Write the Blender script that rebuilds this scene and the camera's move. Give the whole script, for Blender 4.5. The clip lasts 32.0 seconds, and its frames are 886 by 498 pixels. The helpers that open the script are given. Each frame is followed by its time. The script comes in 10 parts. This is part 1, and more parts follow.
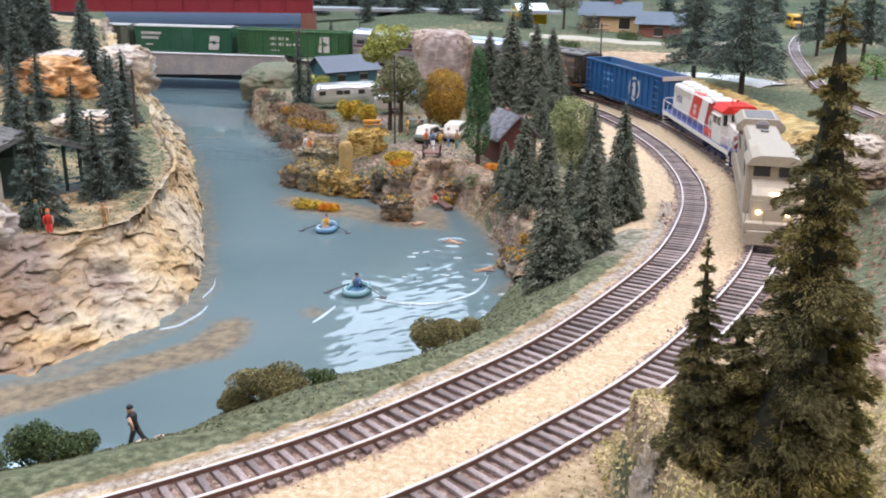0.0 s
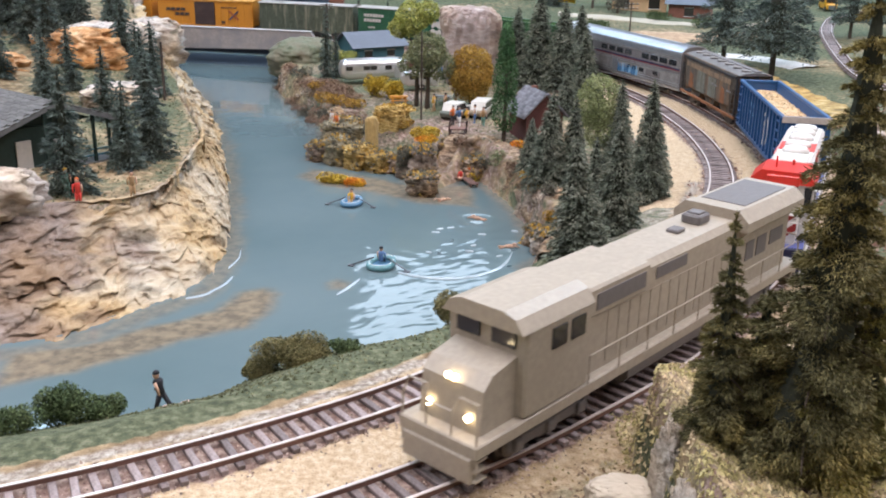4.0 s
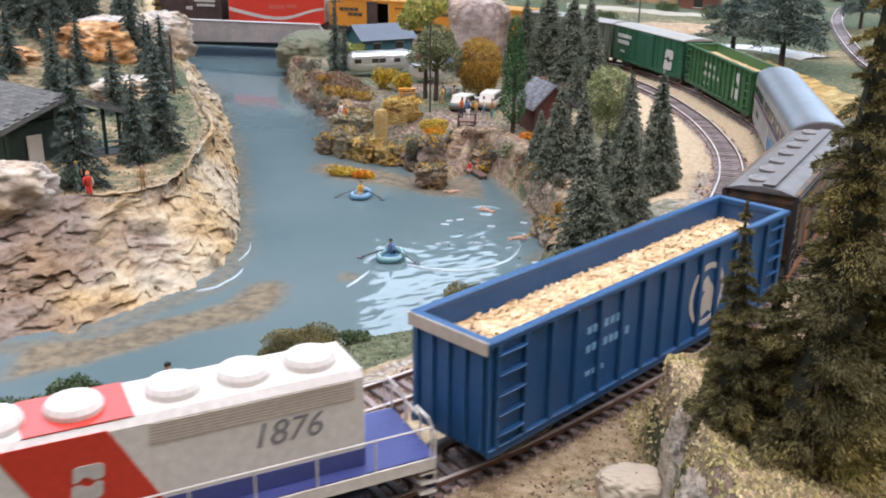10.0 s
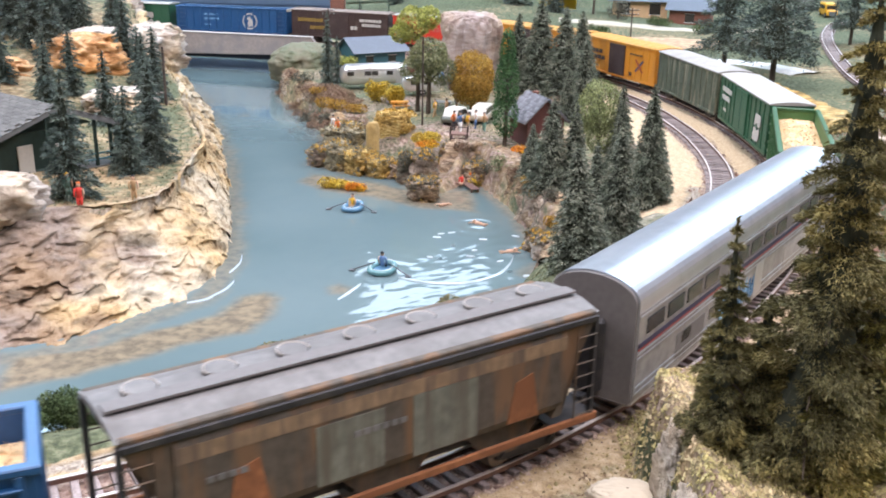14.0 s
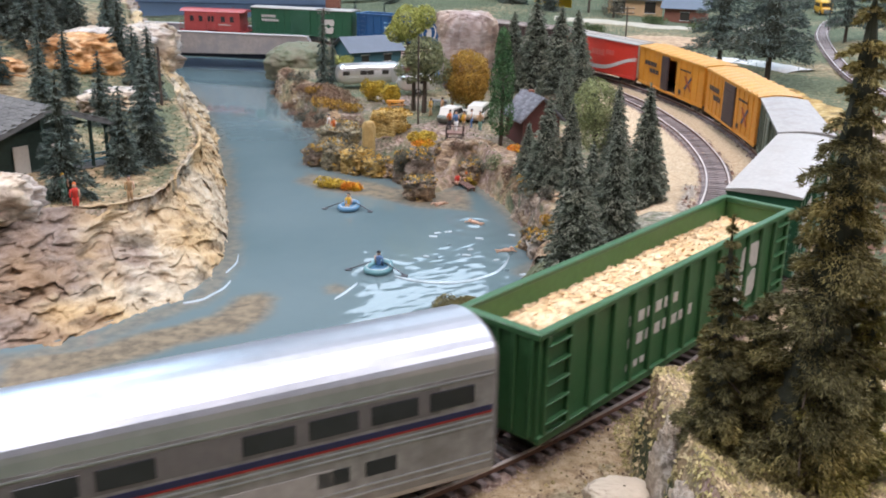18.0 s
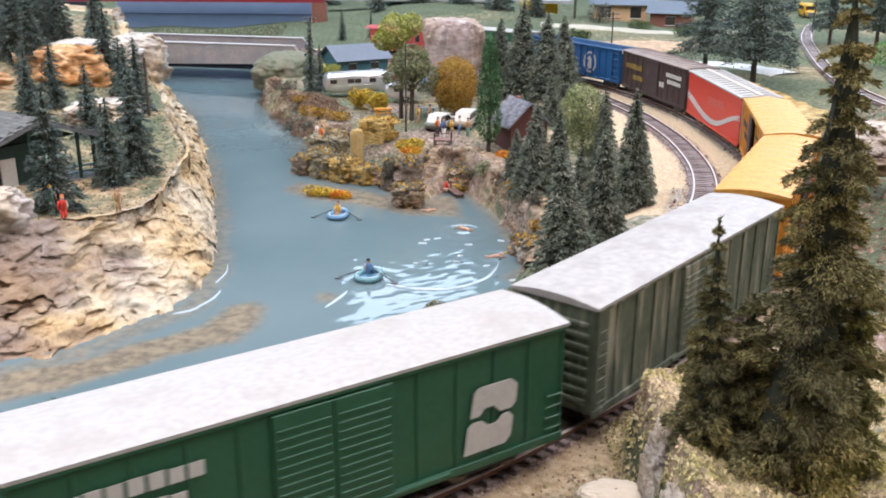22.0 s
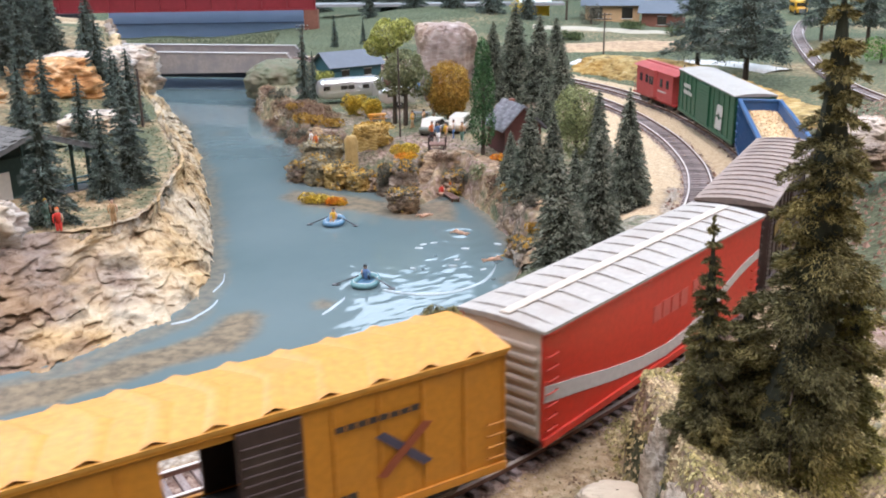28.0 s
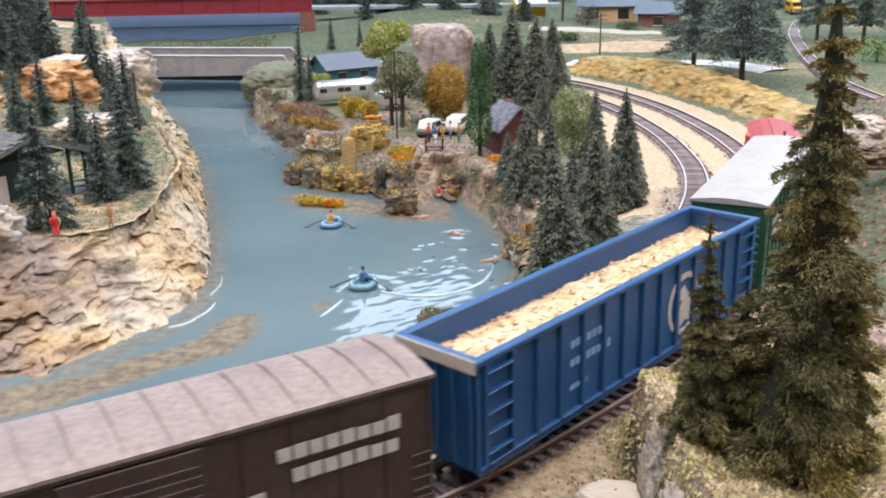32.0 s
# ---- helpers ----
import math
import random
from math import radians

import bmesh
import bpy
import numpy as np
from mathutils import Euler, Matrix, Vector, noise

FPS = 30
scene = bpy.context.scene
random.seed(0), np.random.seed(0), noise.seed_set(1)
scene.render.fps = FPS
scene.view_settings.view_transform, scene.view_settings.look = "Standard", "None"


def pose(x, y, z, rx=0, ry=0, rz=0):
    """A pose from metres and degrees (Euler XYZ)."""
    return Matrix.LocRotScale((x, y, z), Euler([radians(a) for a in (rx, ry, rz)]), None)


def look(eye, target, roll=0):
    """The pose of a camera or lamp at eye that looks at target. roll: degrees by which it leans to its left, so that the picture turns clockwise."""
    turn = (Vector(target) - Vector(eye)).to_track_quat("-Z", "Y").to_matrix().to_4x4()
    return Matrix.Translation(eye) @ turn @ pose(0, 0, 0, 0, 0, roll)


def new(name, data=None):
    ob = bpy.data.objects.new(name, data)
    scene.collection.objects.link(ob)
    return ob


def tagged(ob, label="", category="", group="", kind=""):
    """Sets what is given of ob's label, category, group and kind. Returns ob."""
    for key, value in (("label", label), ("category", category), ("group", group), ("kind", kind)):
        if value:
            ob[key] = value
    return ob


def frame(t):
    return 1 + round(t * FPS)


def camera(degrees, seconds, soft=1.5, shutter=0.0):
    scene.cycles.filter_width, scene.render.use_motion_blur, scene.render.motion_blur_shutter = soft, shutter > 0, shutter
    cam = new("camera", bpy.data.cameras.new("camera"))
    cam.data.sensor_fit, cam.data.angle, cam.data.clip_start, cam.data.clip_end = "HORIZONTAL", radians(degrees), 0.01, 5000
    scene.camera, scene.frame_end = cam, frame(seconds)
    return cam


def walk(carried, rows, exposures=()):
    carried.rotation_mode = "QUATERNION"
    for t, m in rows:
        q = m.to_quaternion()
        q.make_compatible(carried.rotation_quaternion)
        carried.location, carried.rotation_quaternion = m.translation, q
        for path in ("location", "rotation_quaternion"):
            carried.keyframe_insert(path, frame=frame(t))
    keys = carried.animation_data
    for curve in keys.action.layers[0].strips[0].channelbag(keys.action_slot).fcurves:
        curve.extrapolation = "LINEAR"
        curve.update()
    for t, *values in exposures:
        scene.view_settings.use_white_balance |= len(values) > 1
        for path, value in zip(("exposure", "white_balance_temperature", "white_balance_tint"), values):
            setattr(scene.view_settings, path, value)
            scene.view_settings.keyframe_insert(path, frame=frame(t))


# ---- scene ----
cam = camera(50.0, 32.0, soft=1.9, shutter=0.5)
PATH = [
    (0, (-0.0023, 0.0036, 0.1745), (0.01749, 0.95543, -0.13158), 0.41),
    (0.5, (-0.0025, 0.0035, 0.1743), (0.00559, 0.95501, -0.13318), 0.24),
    (1, (-0.0028, 0.0033, 0.1739), (0.00071, 0.95493, -0.13345), 0.32),
    (1.5, (-0.0029, 0.0031, 0.1734), (-0.00324, 0.95397, -0.13630), 0.68),
    (2, (-0.0030, 0.0028, 0.1730), (-0.00620, 0.95350, -0.13728), 0.94),
    (2.5, (-0.0030, 0.0025, 0.1726), (-0.00571, 0.95221, -0.14046), 1.02),
    (3, (-0.0031, 0.0022, 0.1723), (-0.00361, 0.94806, -0.15211), 0.91),
    (3.5, (-0.0031, 0.0019, 0.1721), (-0.00519, 0.94782, -0.15235), 0.99),
    (5.5, (-0.0040, 0.0027, 0.1699), (-0.01584, 0.94157, -0.17410), 0.67),
    (6, (-0.0041, 0.0028, 0.1699), (-0.01739, 0.93990, -0.17890), 0.54),
    (6.5, (-0.0041, 0.0027, 0.1700), (-0.01839, 0.93955, -0.17944), 0.58),
    (7, (-0.0041, 0.0024, 0.1701), (-0.01698, 0.93895, -0.18023), 0.59),
    (7.5, (-0.0040, 0.0021, 0.1702), (-0.01709, 0.93848, -0.18050), 0.46),
    (8, (-0.0039, 0.0018, 0.1703), (-0.01524, 0.93847, -0.17974), 0.53),
    (8.5, (-0.0038, 0.0016, 0.1703), (-0.01674, 0.93947, -0.17630), 0.36),
    (9, (-0.0037, 0.0014, 0.1705), (-0.01948, 0.94133, -0.17043), 0.49),
    (9.5, (-0.0036, 0.0012, 0.1708), (-0.01662, 0.94321, -0.16455), 0.77),
    (10, (-0.0035, 0.0010, 0.1712), (-0.01712, 0.94368, -0.16229), 0.66),
    (10.5, (-0.0035, 0.0008, 0.1716), (-0.01627, 0.94513, -0.15726), 0.90),
    (11, (-0.0034, 0.0007, 0.1718), (-0.01708, 0.94610, -0.15388), 0.84),
    (11.5, (-0.0033, 0.0008, 0.1718), (-0.01688, 0.94689, -0.15184), 0.89),
    (12, (-0.0034, 0.0010, 0.1715), (-0.01551, 0.94684, -0.15304), 1.09),
    (12.5, (-0.0035, 0.0013, 0.1712), (-0.01471, 0.94698, -0.15382), 1.11),
    (13, (-0.0036, 0.0015, 0.1711), (-0.01432, 0.94701, -0.15442), 1.04),
    (13.5, (-0.0036, 0.0016, 0.1711), (-0.01129, 0.94798, -0.15175), 1.08),
    (14, (-0.0036, 0.0015, 0.1713), (-0.00854, 0.94866, -0.14953), 1.10),
    (14.5, (-0.0036, 0.0014, 0.1713), (-0.00870, 0.94859, -0.14933), 1.10),
    (16.5, (-0.0035, 0.0003, 0.1719), (-0.00521, 0.94714, -0.14970), 0.94),
    (17, (-0.0036, 0.0005, 0.1719), (-0.00517, 0.94743, -0.14938), 0.87),
    (17.5, (-0.0036, 0.0008, 0.1719), (-0.00600, 0.94756, -0.14995), 0.92),
    (18, (-0.0036, 0.0010, 0.1717), (-0.00469, 0.94780, -0.15025), 0.94),
    (18.5, (-0.0036, 0.0012, 0.1715), (-0.00573, 0.94797, -0.15032), 0.84),
    (19, (-0.0036, 0.0011, 0.1713), (-0.00007, 0.94776, -0.15101), 0.91),
    (19.5, (-0.0035, 0.0011, 0.1713), (0.00055, 0.94772, -0.15092), 0.80),
    (20, (-0.0035, 0.0010, 0.1712), (-0.00093, 0.94799, -0.14989), 0.58),
    (20.5, (-0.0034, 0.0008, 0.1713), (-0.00095, 0.94765, -0.15044), 0.73),
    (21, (-0.0033, 0.0005, 0.1714), (0.00088, 0.94807, -0.14828), 0.57),
    (21.5, (-0.0031, 0.0002, 0.1715), (0.00337, 0.94855, -0.14577), 0.36),
    (22, (-0.0031, 0.0001, 0.1717), (0.00600, 0.94923, -0.14303), 0.28),
    (22.5, (-0.0030, 0.0001, 0.1718), (0.00832, 0.94963, -0.14168), 0.32),
    (23, (-0.0029, 0.0002, 0.1719), (0.00512, 0.94978, -0.14149), 0.31),
    (23.5, (-0.0028, 0.0003, 0.1720), (0.00555, 0.95009, -0.14064), 0.24),
    (24, (-0.0027, 0.0003, 0.1721), (0.00817, 0.95129, -0.13684), -0.12),
    (24.5, (-0.0026, 0.0003, 0.1722), (0.01139, 0.95139, -0.13631), -0.23),
    (25, (-0.0026, 0.0002, 0.1721), (0.01173, 0.95078, -0.13814), -0.37),
    (25.5, (-0.0025, 0.0002, 0.1721), (0.01154, 0.95049, -0.13902), -0.43),
    (27.5, (-0.0025, 0.0004, 0.1719), (0.00711, 0.95082, -0.13887), -0.86),
    (28, (-0.0025, 0.0004, 0.1718), (0.00941, 0.95087, -0.13888), -0.94),
    (28.5, (-0.0025, 0.0005, 0.1717), (0.00757, 0.95072, -0.13955), -1.03),
    (29, (-0.0025, 0.0004, 0.1717), (0.00720, 0.95077, -0.13931), -1.14),
    (29.5, (-0.0024, 0.0003, 0.1718), (0.00755, 0.95098, -0.13836), -1.09),
    (30, (-0.0024, 0.0002, 0.1718), (0.00916, 0.95115, -0.13741), -1.33),
    (30.5, (-0.0023, 0.0001, 0.1717), (0.01048, 0.95125, -0.13681), -1.48),
    (31, (-0.0022, 0.0001, 0.1716), (0.00998, 0.95145, -0.13620), -1.46),
    (31.5, (-0.0022, 0.0001, 0.1716), (0.00825, 0.95086, -0.13819), -1.39),
    (32, (-0.0022, 0.0001, 0.1716), (0.01194, 0.95108, -0.13742), -1.26),]
LEVELS = [(0, 0.12), (3, 0.09), (6, 0.02), (10, 0.07), (11, 0.25), (12, 0.46), (14, 0.50), (14.5, 0.46), (16.5, 0.13), (17, 0.07), (19, 0.13), (20, 0.28), (21, 0.40), (22, 0.30), (23, 0.18), (24, 0.17), (28, 0.22), (32, 0.23)]
walk(cam, [(t, look(e, g, r)) for t, e, g, r in PATH], LEVELS)

# ---- light: an indoor hall with fluorescent ceiling panels ----
WATER = -0.052
CEIL = 1.75
world = bpy.data.worlds.new("hall_air")
scene.world = world
world.use_nodes = True
world.node_tree.nodes["Background"].inputs[0].default_value = (0.74, 0.83, 1.0, 1)
world.node_tree.nodes["Background"].inputs[1].default_value = 0.46
scene.view_settings.exposure = 0.0
PANELS = [(-1.9, 0.1, 38), (0.05, 0.1, 38), (1.9, 0.1, 38), (-1.3, 2.3, 53), (1.3, 2.3, 51), (-0.06, 4.3, 14), (2.6, 4.1, 30)]
PANEL_W, PANEL_L = 0.80, 2.2
for px_, py_, power in PANELS:
    ld = bpy.data.lights.new("panel_light", "AREA")
    ld.shape, ld.size, ld.size_y, ld.energy = "RECTANGLE", PANEL_W, PANEL_L, power
    ld.color = (0.90, 0.86, 0.97) if py_ < 1.0 else (0.51, 0.74, 1.0)
    lo = new("panel_light", ld)
    lo.matrix_world = pose(px_, py_, CEIL - 0.05)


# ---- materials ----
def mat(name, base, rough=0.6, metal=0.0, var=0.18, scale=300.0, bump=0.2, second=None, mix=(0.45, 0.62), coarse=40.0,
        bump_dist=0.0006, coat=0.0, dark=None, spec=0.5):
    """A painted or natural surface: fine grain, coarse stains, and relief."""
    m = bpy.data.materials.new(name)
    m.use_nodes = True
    nt = m.node_tree
    b = nt.nodes["Principled BSDF"]
    tc = nt.nodes.new("ShaderNodeTexCoord")
    n1 = nt.nodes.new("ShaderNodeTexNoise")
    n1.inputs["Scale"].default_value, n1.inputs["Detail"].default_value = scale, 6
    n2 = nt.nodes.new("ShaderNodeTexNoise")
    n2.inputs["Scale"].default_value, n2.inputs["Detail"].default_value = coarse, 4
    for n in (n1, n2):
        nt.links.new(tc.outputs["Object"], n.inputs["Vector"])
    lo_, hi_ = [max(0.0, c * (1 - var)) for c in base], [min(1.0, c * (1 + var)) for c in base]
    r1 = nt.nodes.new("ShaderNodeValToRGB")
    r1.color_ramp.elements[0].position, r1.color_ramp.elements[1].position = 0.3, 0.7
    r1.color_ramp.elements[0].color, r1.color_ramp.elements[1].color = (*lo_, 1), (*hi_, 1)
    nt.links.new(n1.outputs["Fac"], r1.inputs["Fac"])
    r2 = nt.nodes.new("ShaderNodeValToRGB")
    r2.color_ramp.elements[0].position, r2.color_ramp.elements[1].position = mix
    nt.links.new(n2.outputs["Fac"], r2.inputs["Fac"])
    mx = nt.nodes.new("ShaderNodeMix")
    mx.data_type = "RGBA"
    sec = second if second else tuple(c * (1 - 0.6 * var) for c in base)
    mx.inputs["B"].default_value = (*sec, 1)
    nt.links.new(r2.outputs["Color"], mx.inputs["Factor"])
    nt.links.new(r1.outputs["Color"], mx.inputs["A"])
    nt.links.new(mx.outputs["Result"], b.inputs["Base Color"])
    b.inputs["Roughness"].default_value, b.inputs["Metallic"].default_value = rough, metal
    b.inputs["Specular IOR Level"].default_value = spec
    if coat:
        b.inputs["Coat Weight"].default_value, b.inputs["Coat Roughness"].default_value = coat, 0.1
    if bump:
        bp = nt.nodes.new("ShaderNodeBump")
        bp.inputs["Strength"].default_value, bp.inputs["Distance"].default_value = bump, bump_dist
        nt.links.new(n1.outputs["Fac"], bp.inputs["Height"])
        nt.links.new(bp.outputs["Normal"], b.inputs["Normal"])
    return m


def glow(name, color, strength):
    m = bpy.data.materials.new(name)
    m.use_nodes = True
    b = m.node_tree.nodes["Principled BSDF"]
    b.inputs["Base Color"].default_value = (*color, 1)
    b.inputs["Emission Color"].default_value, b.inputs["Emission Strength"].default_value = (*color, 1), strength
    return m


def island_varied(m, amount=0.35):
    """Lets each loose leaf or blade of a joined crown differ in brightness."""
    nt = m.node_tree
    b = nt.nodes["Principled BSDF"]
    src = b.inputs["Base Color"].links[0].from_socket
    g = nt.nodes.new("ShaderNodeNewGeometry")
    mr = nt.nodes.new("ShaderNodeMapRange")
    mr.inputs["To Min"].default_value, mr.inputs["To Max"].default_value = 1 - amount, 1 + amount
    nt.links.new(g.outputs["Random Per Island"], mr.inputs["Value"])
    mu = nt.nodes.new("ShaderNodeVectorMath")
    mu.operation = "SCALE"
    nt.links.new(src, mu.inputs[0])
    nt.links.new(mr.outputs["Result"], mu.inputs["Scale"])
    nt.links.new(mu.outputs["Vector"], b.inputs["Base Color"])
    return m


def piece_varied(m, amount=0.3):
    """Lets each separate piece differ in brightness."""
    nt = m.node_tree
    b = nt.nodes["Principled BSDF"]
    src = b.inputs["Base Color"].links[0].from_socket
    g = nt.nodes.new("ShaderNodeObjectInfo")
    mr = nt.nodes.new("ShaderNodeMapRange")
    mr.inputs["To Min"].default_value, mr.inputs["To Max"].default_value = 1 - amount, 1 + amount
    nt.links.new(g.outputs["Random"], mr.inputs["Value"])
    mu = nt.nodes.new("ShaderNodeVectorMath")
    mu.operation = "SCALE"
    nt.links.new(src, mu.inputs[0])
    nt.links.new(mr.outputs["Result"], mu.inputs["Scale"])
    nt.links.new(mu.outputs["Vector"], b.inputs["Base Color"])
    return m


M_STEEL = mat("rail_steel", (0.66, 0.58, 0.54), 0.45, 0.25, 0.12, 200, 0.1)
M_RUST = mat("rail_rust", (0.17, 0.09, 0.065), 0.75, 0.1, 0.3, 400, 0.3)
M_TIE = piece_varied(mat("tie_wood", (0.21, 0.165, 0.155), 0.85, 0, 0.35, 900, 0.5, (0.31, 0.26, 0.25), (0.4, 0.7), 150), 0.35)
M_FIR = island_varied(mat("fir_needles", (0.096, 0.128, 0.112), 0.75, 0, 0.35, 120, 0, (0.13, 0.155, 0.125), (0.4, 0.6), 30, spec=0.25), 0.6)
M_FIRBLUE = island_varied(mat("fir_needles_dark", (0.098, 0.128, 0.112), 0.75, 0, 0.35, 120, 0, (0.14, 0.16, 0.13), (0.4, 0.6), 30, spec=0.25), 0.6)
M_FIRNEAR = island_varied(mat("near_fir_needles", (0.125, 0.113, 0.050), 0.8, 0, 0.35, 90, 0, (0.26, 0.21, 0.072), (0.45, 0.62), 28, spec=0.2), 0.55)
M_BARK = mat("bark", (0.075, 0.055, 0.04), 0.9, 0, 0.3, 600, 0.6)
M_FROST = mat("pale_flock", (0.55, 0.60, 0.55), 0.8, 0, 0.1, 400, 0)


# ---- mesh building ----
class Geo:
    """Vertices and faces of one part, with a material slot per face."""

    def __init__(self):
        self.v, self.f, self.s = [], [], []

    def add(self, vs, fs, slot=0):
        o = len(self.v)
        self.v.extend(tuple(p) for p in vs)
        self.f.extend(tuple(i + o for i in f) for f in fs)
        self.s.extend([slot] * len(fs))
        return self

    def box(self, x0, x1, y0, y1, z0, z1, c=0.0, slot=0):
        if c <= 0:
            vs = [(x, y, z) for x in (x0, x1) for y in (y0, y1) for z in (z0, z1)]
            return self.add(vs, [(0, 1, 3, 2), (4, 6, 7, 5), (0, 4, 5, 1), (2, 3, 7, 6), (0, 2, 6, 4), (1, 5, 7, 3)], slot)
        c = min(c, 0.45 * min(x1 - x0, y1 - y0, z1 - z0))
        vs, at = [], {}
        for i, (x, sx) in enumerate(((x0, 1), (x1, -1))):
            for j, (y, sy) in enumerate(((y0, 1), (y1, -1))):
                for k, (z, sz) in enumerate(((z0, 1), (z1, -1))):
                    for a in range(3):
                        at[i, j, k, a] = len(vs)
                        vs.append((x if a == 0 else x + sx * c, y if a == 1 else y + sy * c, z if a == 2 else z + sz * c))
        fs = []
        for i in (0, 1):
            fs.append([at[i, 0, 0, 0], at[i, 1, 0, 0], at[i, 1, 1, 0], at[i, 0, 1, 0]][::(1 if i else -1)])
            fs.append([at[0, i, 0, 1], at[1, i, 0, 1], at[1, i, 1, 1], at[0, i, 1, 1]][::(-1 if i else 1)])
            fs.append([at[0, 0, i, 2], at[1, 0, i, 2], at[1, 1, i, 2], at[0, 1, i, 2]][::(1 if i else -1)])
            for j in (0, 1):
                p = 1 if i == j else -1
                fs.append([at[i, j, 0, 0], at[i, j, 0, 1], at[i, j, 1, 1], at[i, j, 1, 0]][::p])
                fs.append([at[i, 0, j, 2], at[i, 0, j, 0], at[i, 1, j, 0], at[i, 1, j, 2]][::p])
                fs.append([at[0, i, j, 1], at[0, i, j, 2], at[1, i, j, 2], at[1, i, j, 1]][::p])
                for k in (0, 1):
                    q = 1 if (i + j + k) % 2 else -1
                    fs.append([at[i, j, k, 0], at[i, j, k, 1], at[i, j, k, 2]][::q])
        return self.add(vs, fs, slot)

    def tube(self, pts, r, n=6, slot=0, cap=True):
        """A round bar along points; r is one radius or one per point."""
        pts = [Vector(p) for p in pts]
        rs = r if isinstance(r, (list, tuple)) else [r] * len(pts)
        vs = []
        for i, p in enumerate(pts):
            d = (pts[min(i + 1, len(pts) - 1)] - pts[max(i - 1, 0)]).normalized()
            u = d.orthogonal().normalized() if abs(d.z) > 0.99 else Vector((-d.y, d.x, 0)).normalized()
            w = d.cross(u)
            vs += [p + rs[i] * (math.cos(a) * u + math.sin(a) * w) for a in (2 * math.pi * k / n for k in range(n))]
        fs = [(i * n + k, i * n + (k + 1) % n, (i + 1) * n + (k + 1) % n, (i + 1) * n + k) for i in range(len(pts) - 1) for k in range(n)]
        if cap:
            fs += [tuple(range(n))[::-1], tuple((len(pts) - 1) * n + k for k in range(n))]
        return self.add(vs, fs, slot)

    def lathe(self, prof, n=12, origin=(0, 0, 0), axis="z", slot=0):
        """A turned body; prof is (radius, height) from one end to the other."""
        vs = []
        for r, h in prof:
            for k in range(n):
                a = 2 * math.pi * k / n
                p = (r * math.cos(a), r * math.sin(a), h)
                if axis == "y":
                    p = (p[0], p[2], p[1])
                elif axis == "x":
                    p = (p[2], p[0], p[1])
                vs.append((p[0] + origin[0], p[1] + origin[1], p[2] + origin[2]))
        m = len(prof)
        fs = [(i * n + k, i * n + (k + 1) % n, (i + 1) * n + (k + 1) % n, (i + 1) * n + k) for i in range(m - 1) for k in range(n)]
        fs += [tuple(range(n))[::-1], tuple((m - 1) * n + k for k in range(n))]
        return self.add(vs, fs, slot)

    def prism(self, outline, a0, a1, axis="x", slot=0):
        """An outline of (u, v) drawn out along an axis: x -> (y, z), y -> (x, z), z -> (x, y)."""
        n = len(outline)
        place = {"x": lambda a, u, v: (a, u, v), "y": lambda a, u, v: (u, a, v), "z": lambda a, u, v: (u, v, a)}[axis]
        vs = [place(a, u, v) for a in (a0, a1) for u, v in outline]
        fs = [(k, (k + 1) % n, n + (k + 1) % n, n + k) for k in range(n)] + [tuple(range(n))[::-1], tuple(range(n, 2 * n))]
        return self.add(vs, fs, slot)

    def mesh(self, name, mats, smooth=False):
        me = bpy.data.meshes.new(name)
        me.from_pydata(self.v, [], self.f)
        for m in (mats if isinstance(mats, (list, tuple)) else [mats]):
            me.materials.append(m)
        me.polygons.foreach_set("material_index", self.s)
        if smooth:
            me.polygons.foreach_set("use_smooth", [True] * len(me.polygons))
        if len(self.f) < 4000:
            bm = bmesh.new()
            bm.from_mesh(me)
            bmesh.ops.recalc_face_normals(bm, faces=bm.faces)
            bm.to_mesh(me)
            bm.free()
        me.update()
        return me


def part(name, geo, material, parent, label="", smooth=False, at=None):
    ob = new(name, geo.mesh(name, material, smooth) if isinstance(geo, Geo) else geo)
    ob.parent = parent
    if at is not None:
        ob.matrix_basis = at
    if label:
        tagged(ob, label)
    return ob


def base(name, label, category, m=None, group="", kind=""):
    ob = new(name)
    ob.empty_display_size = 0.01
    if m is not None:
        ob.matrix_basis = m
    return tagged(ob, label, category, group, kind)


def single(name, geo, material, label, category, m=None, group="", kind="", smooth=False):
    ob = new(name, geo.mesh(name, material, smooth))
    if m is not None:
        ob.matrix_basis = m
    return tagged(ob, label, category, group, kind)


def np_mesh(name, verts, faces, mats, smooth=True):
    """A mesh from numpy arrays of vertices and of equal-sized faces."""
    me = bpy.data.meshes.new(name)
    k = faces.shape[1]
    me.vertices.add(len(verts))
    me.vertices.foreach_set("co", np.ascontiguousarray(verts, dtype=np.float32).ravel())
    me.loops.add(faces.size)
    me.loops.foreach_set("vertex_index", faces.astype(np.int32).ravel())
    me.polygons.add(len(faces))
    me.polygons.foreach_set("loop_start", np.arange(0, faces.size, k, dtype=np.int32))
    me.polygons.foreach_set("use_smooth", np.full(len(faces), smooth))
    for m in (mats if isinstance(mats, (list, tuple)) else [mats]):
        me.materials.append(m)
    me.update(calc_edges=True)
    me.validate()
    return me


# ---- smooth value noise in numpy ----
_grid = np.random.RandomState(7).rand(64, 64, 64)


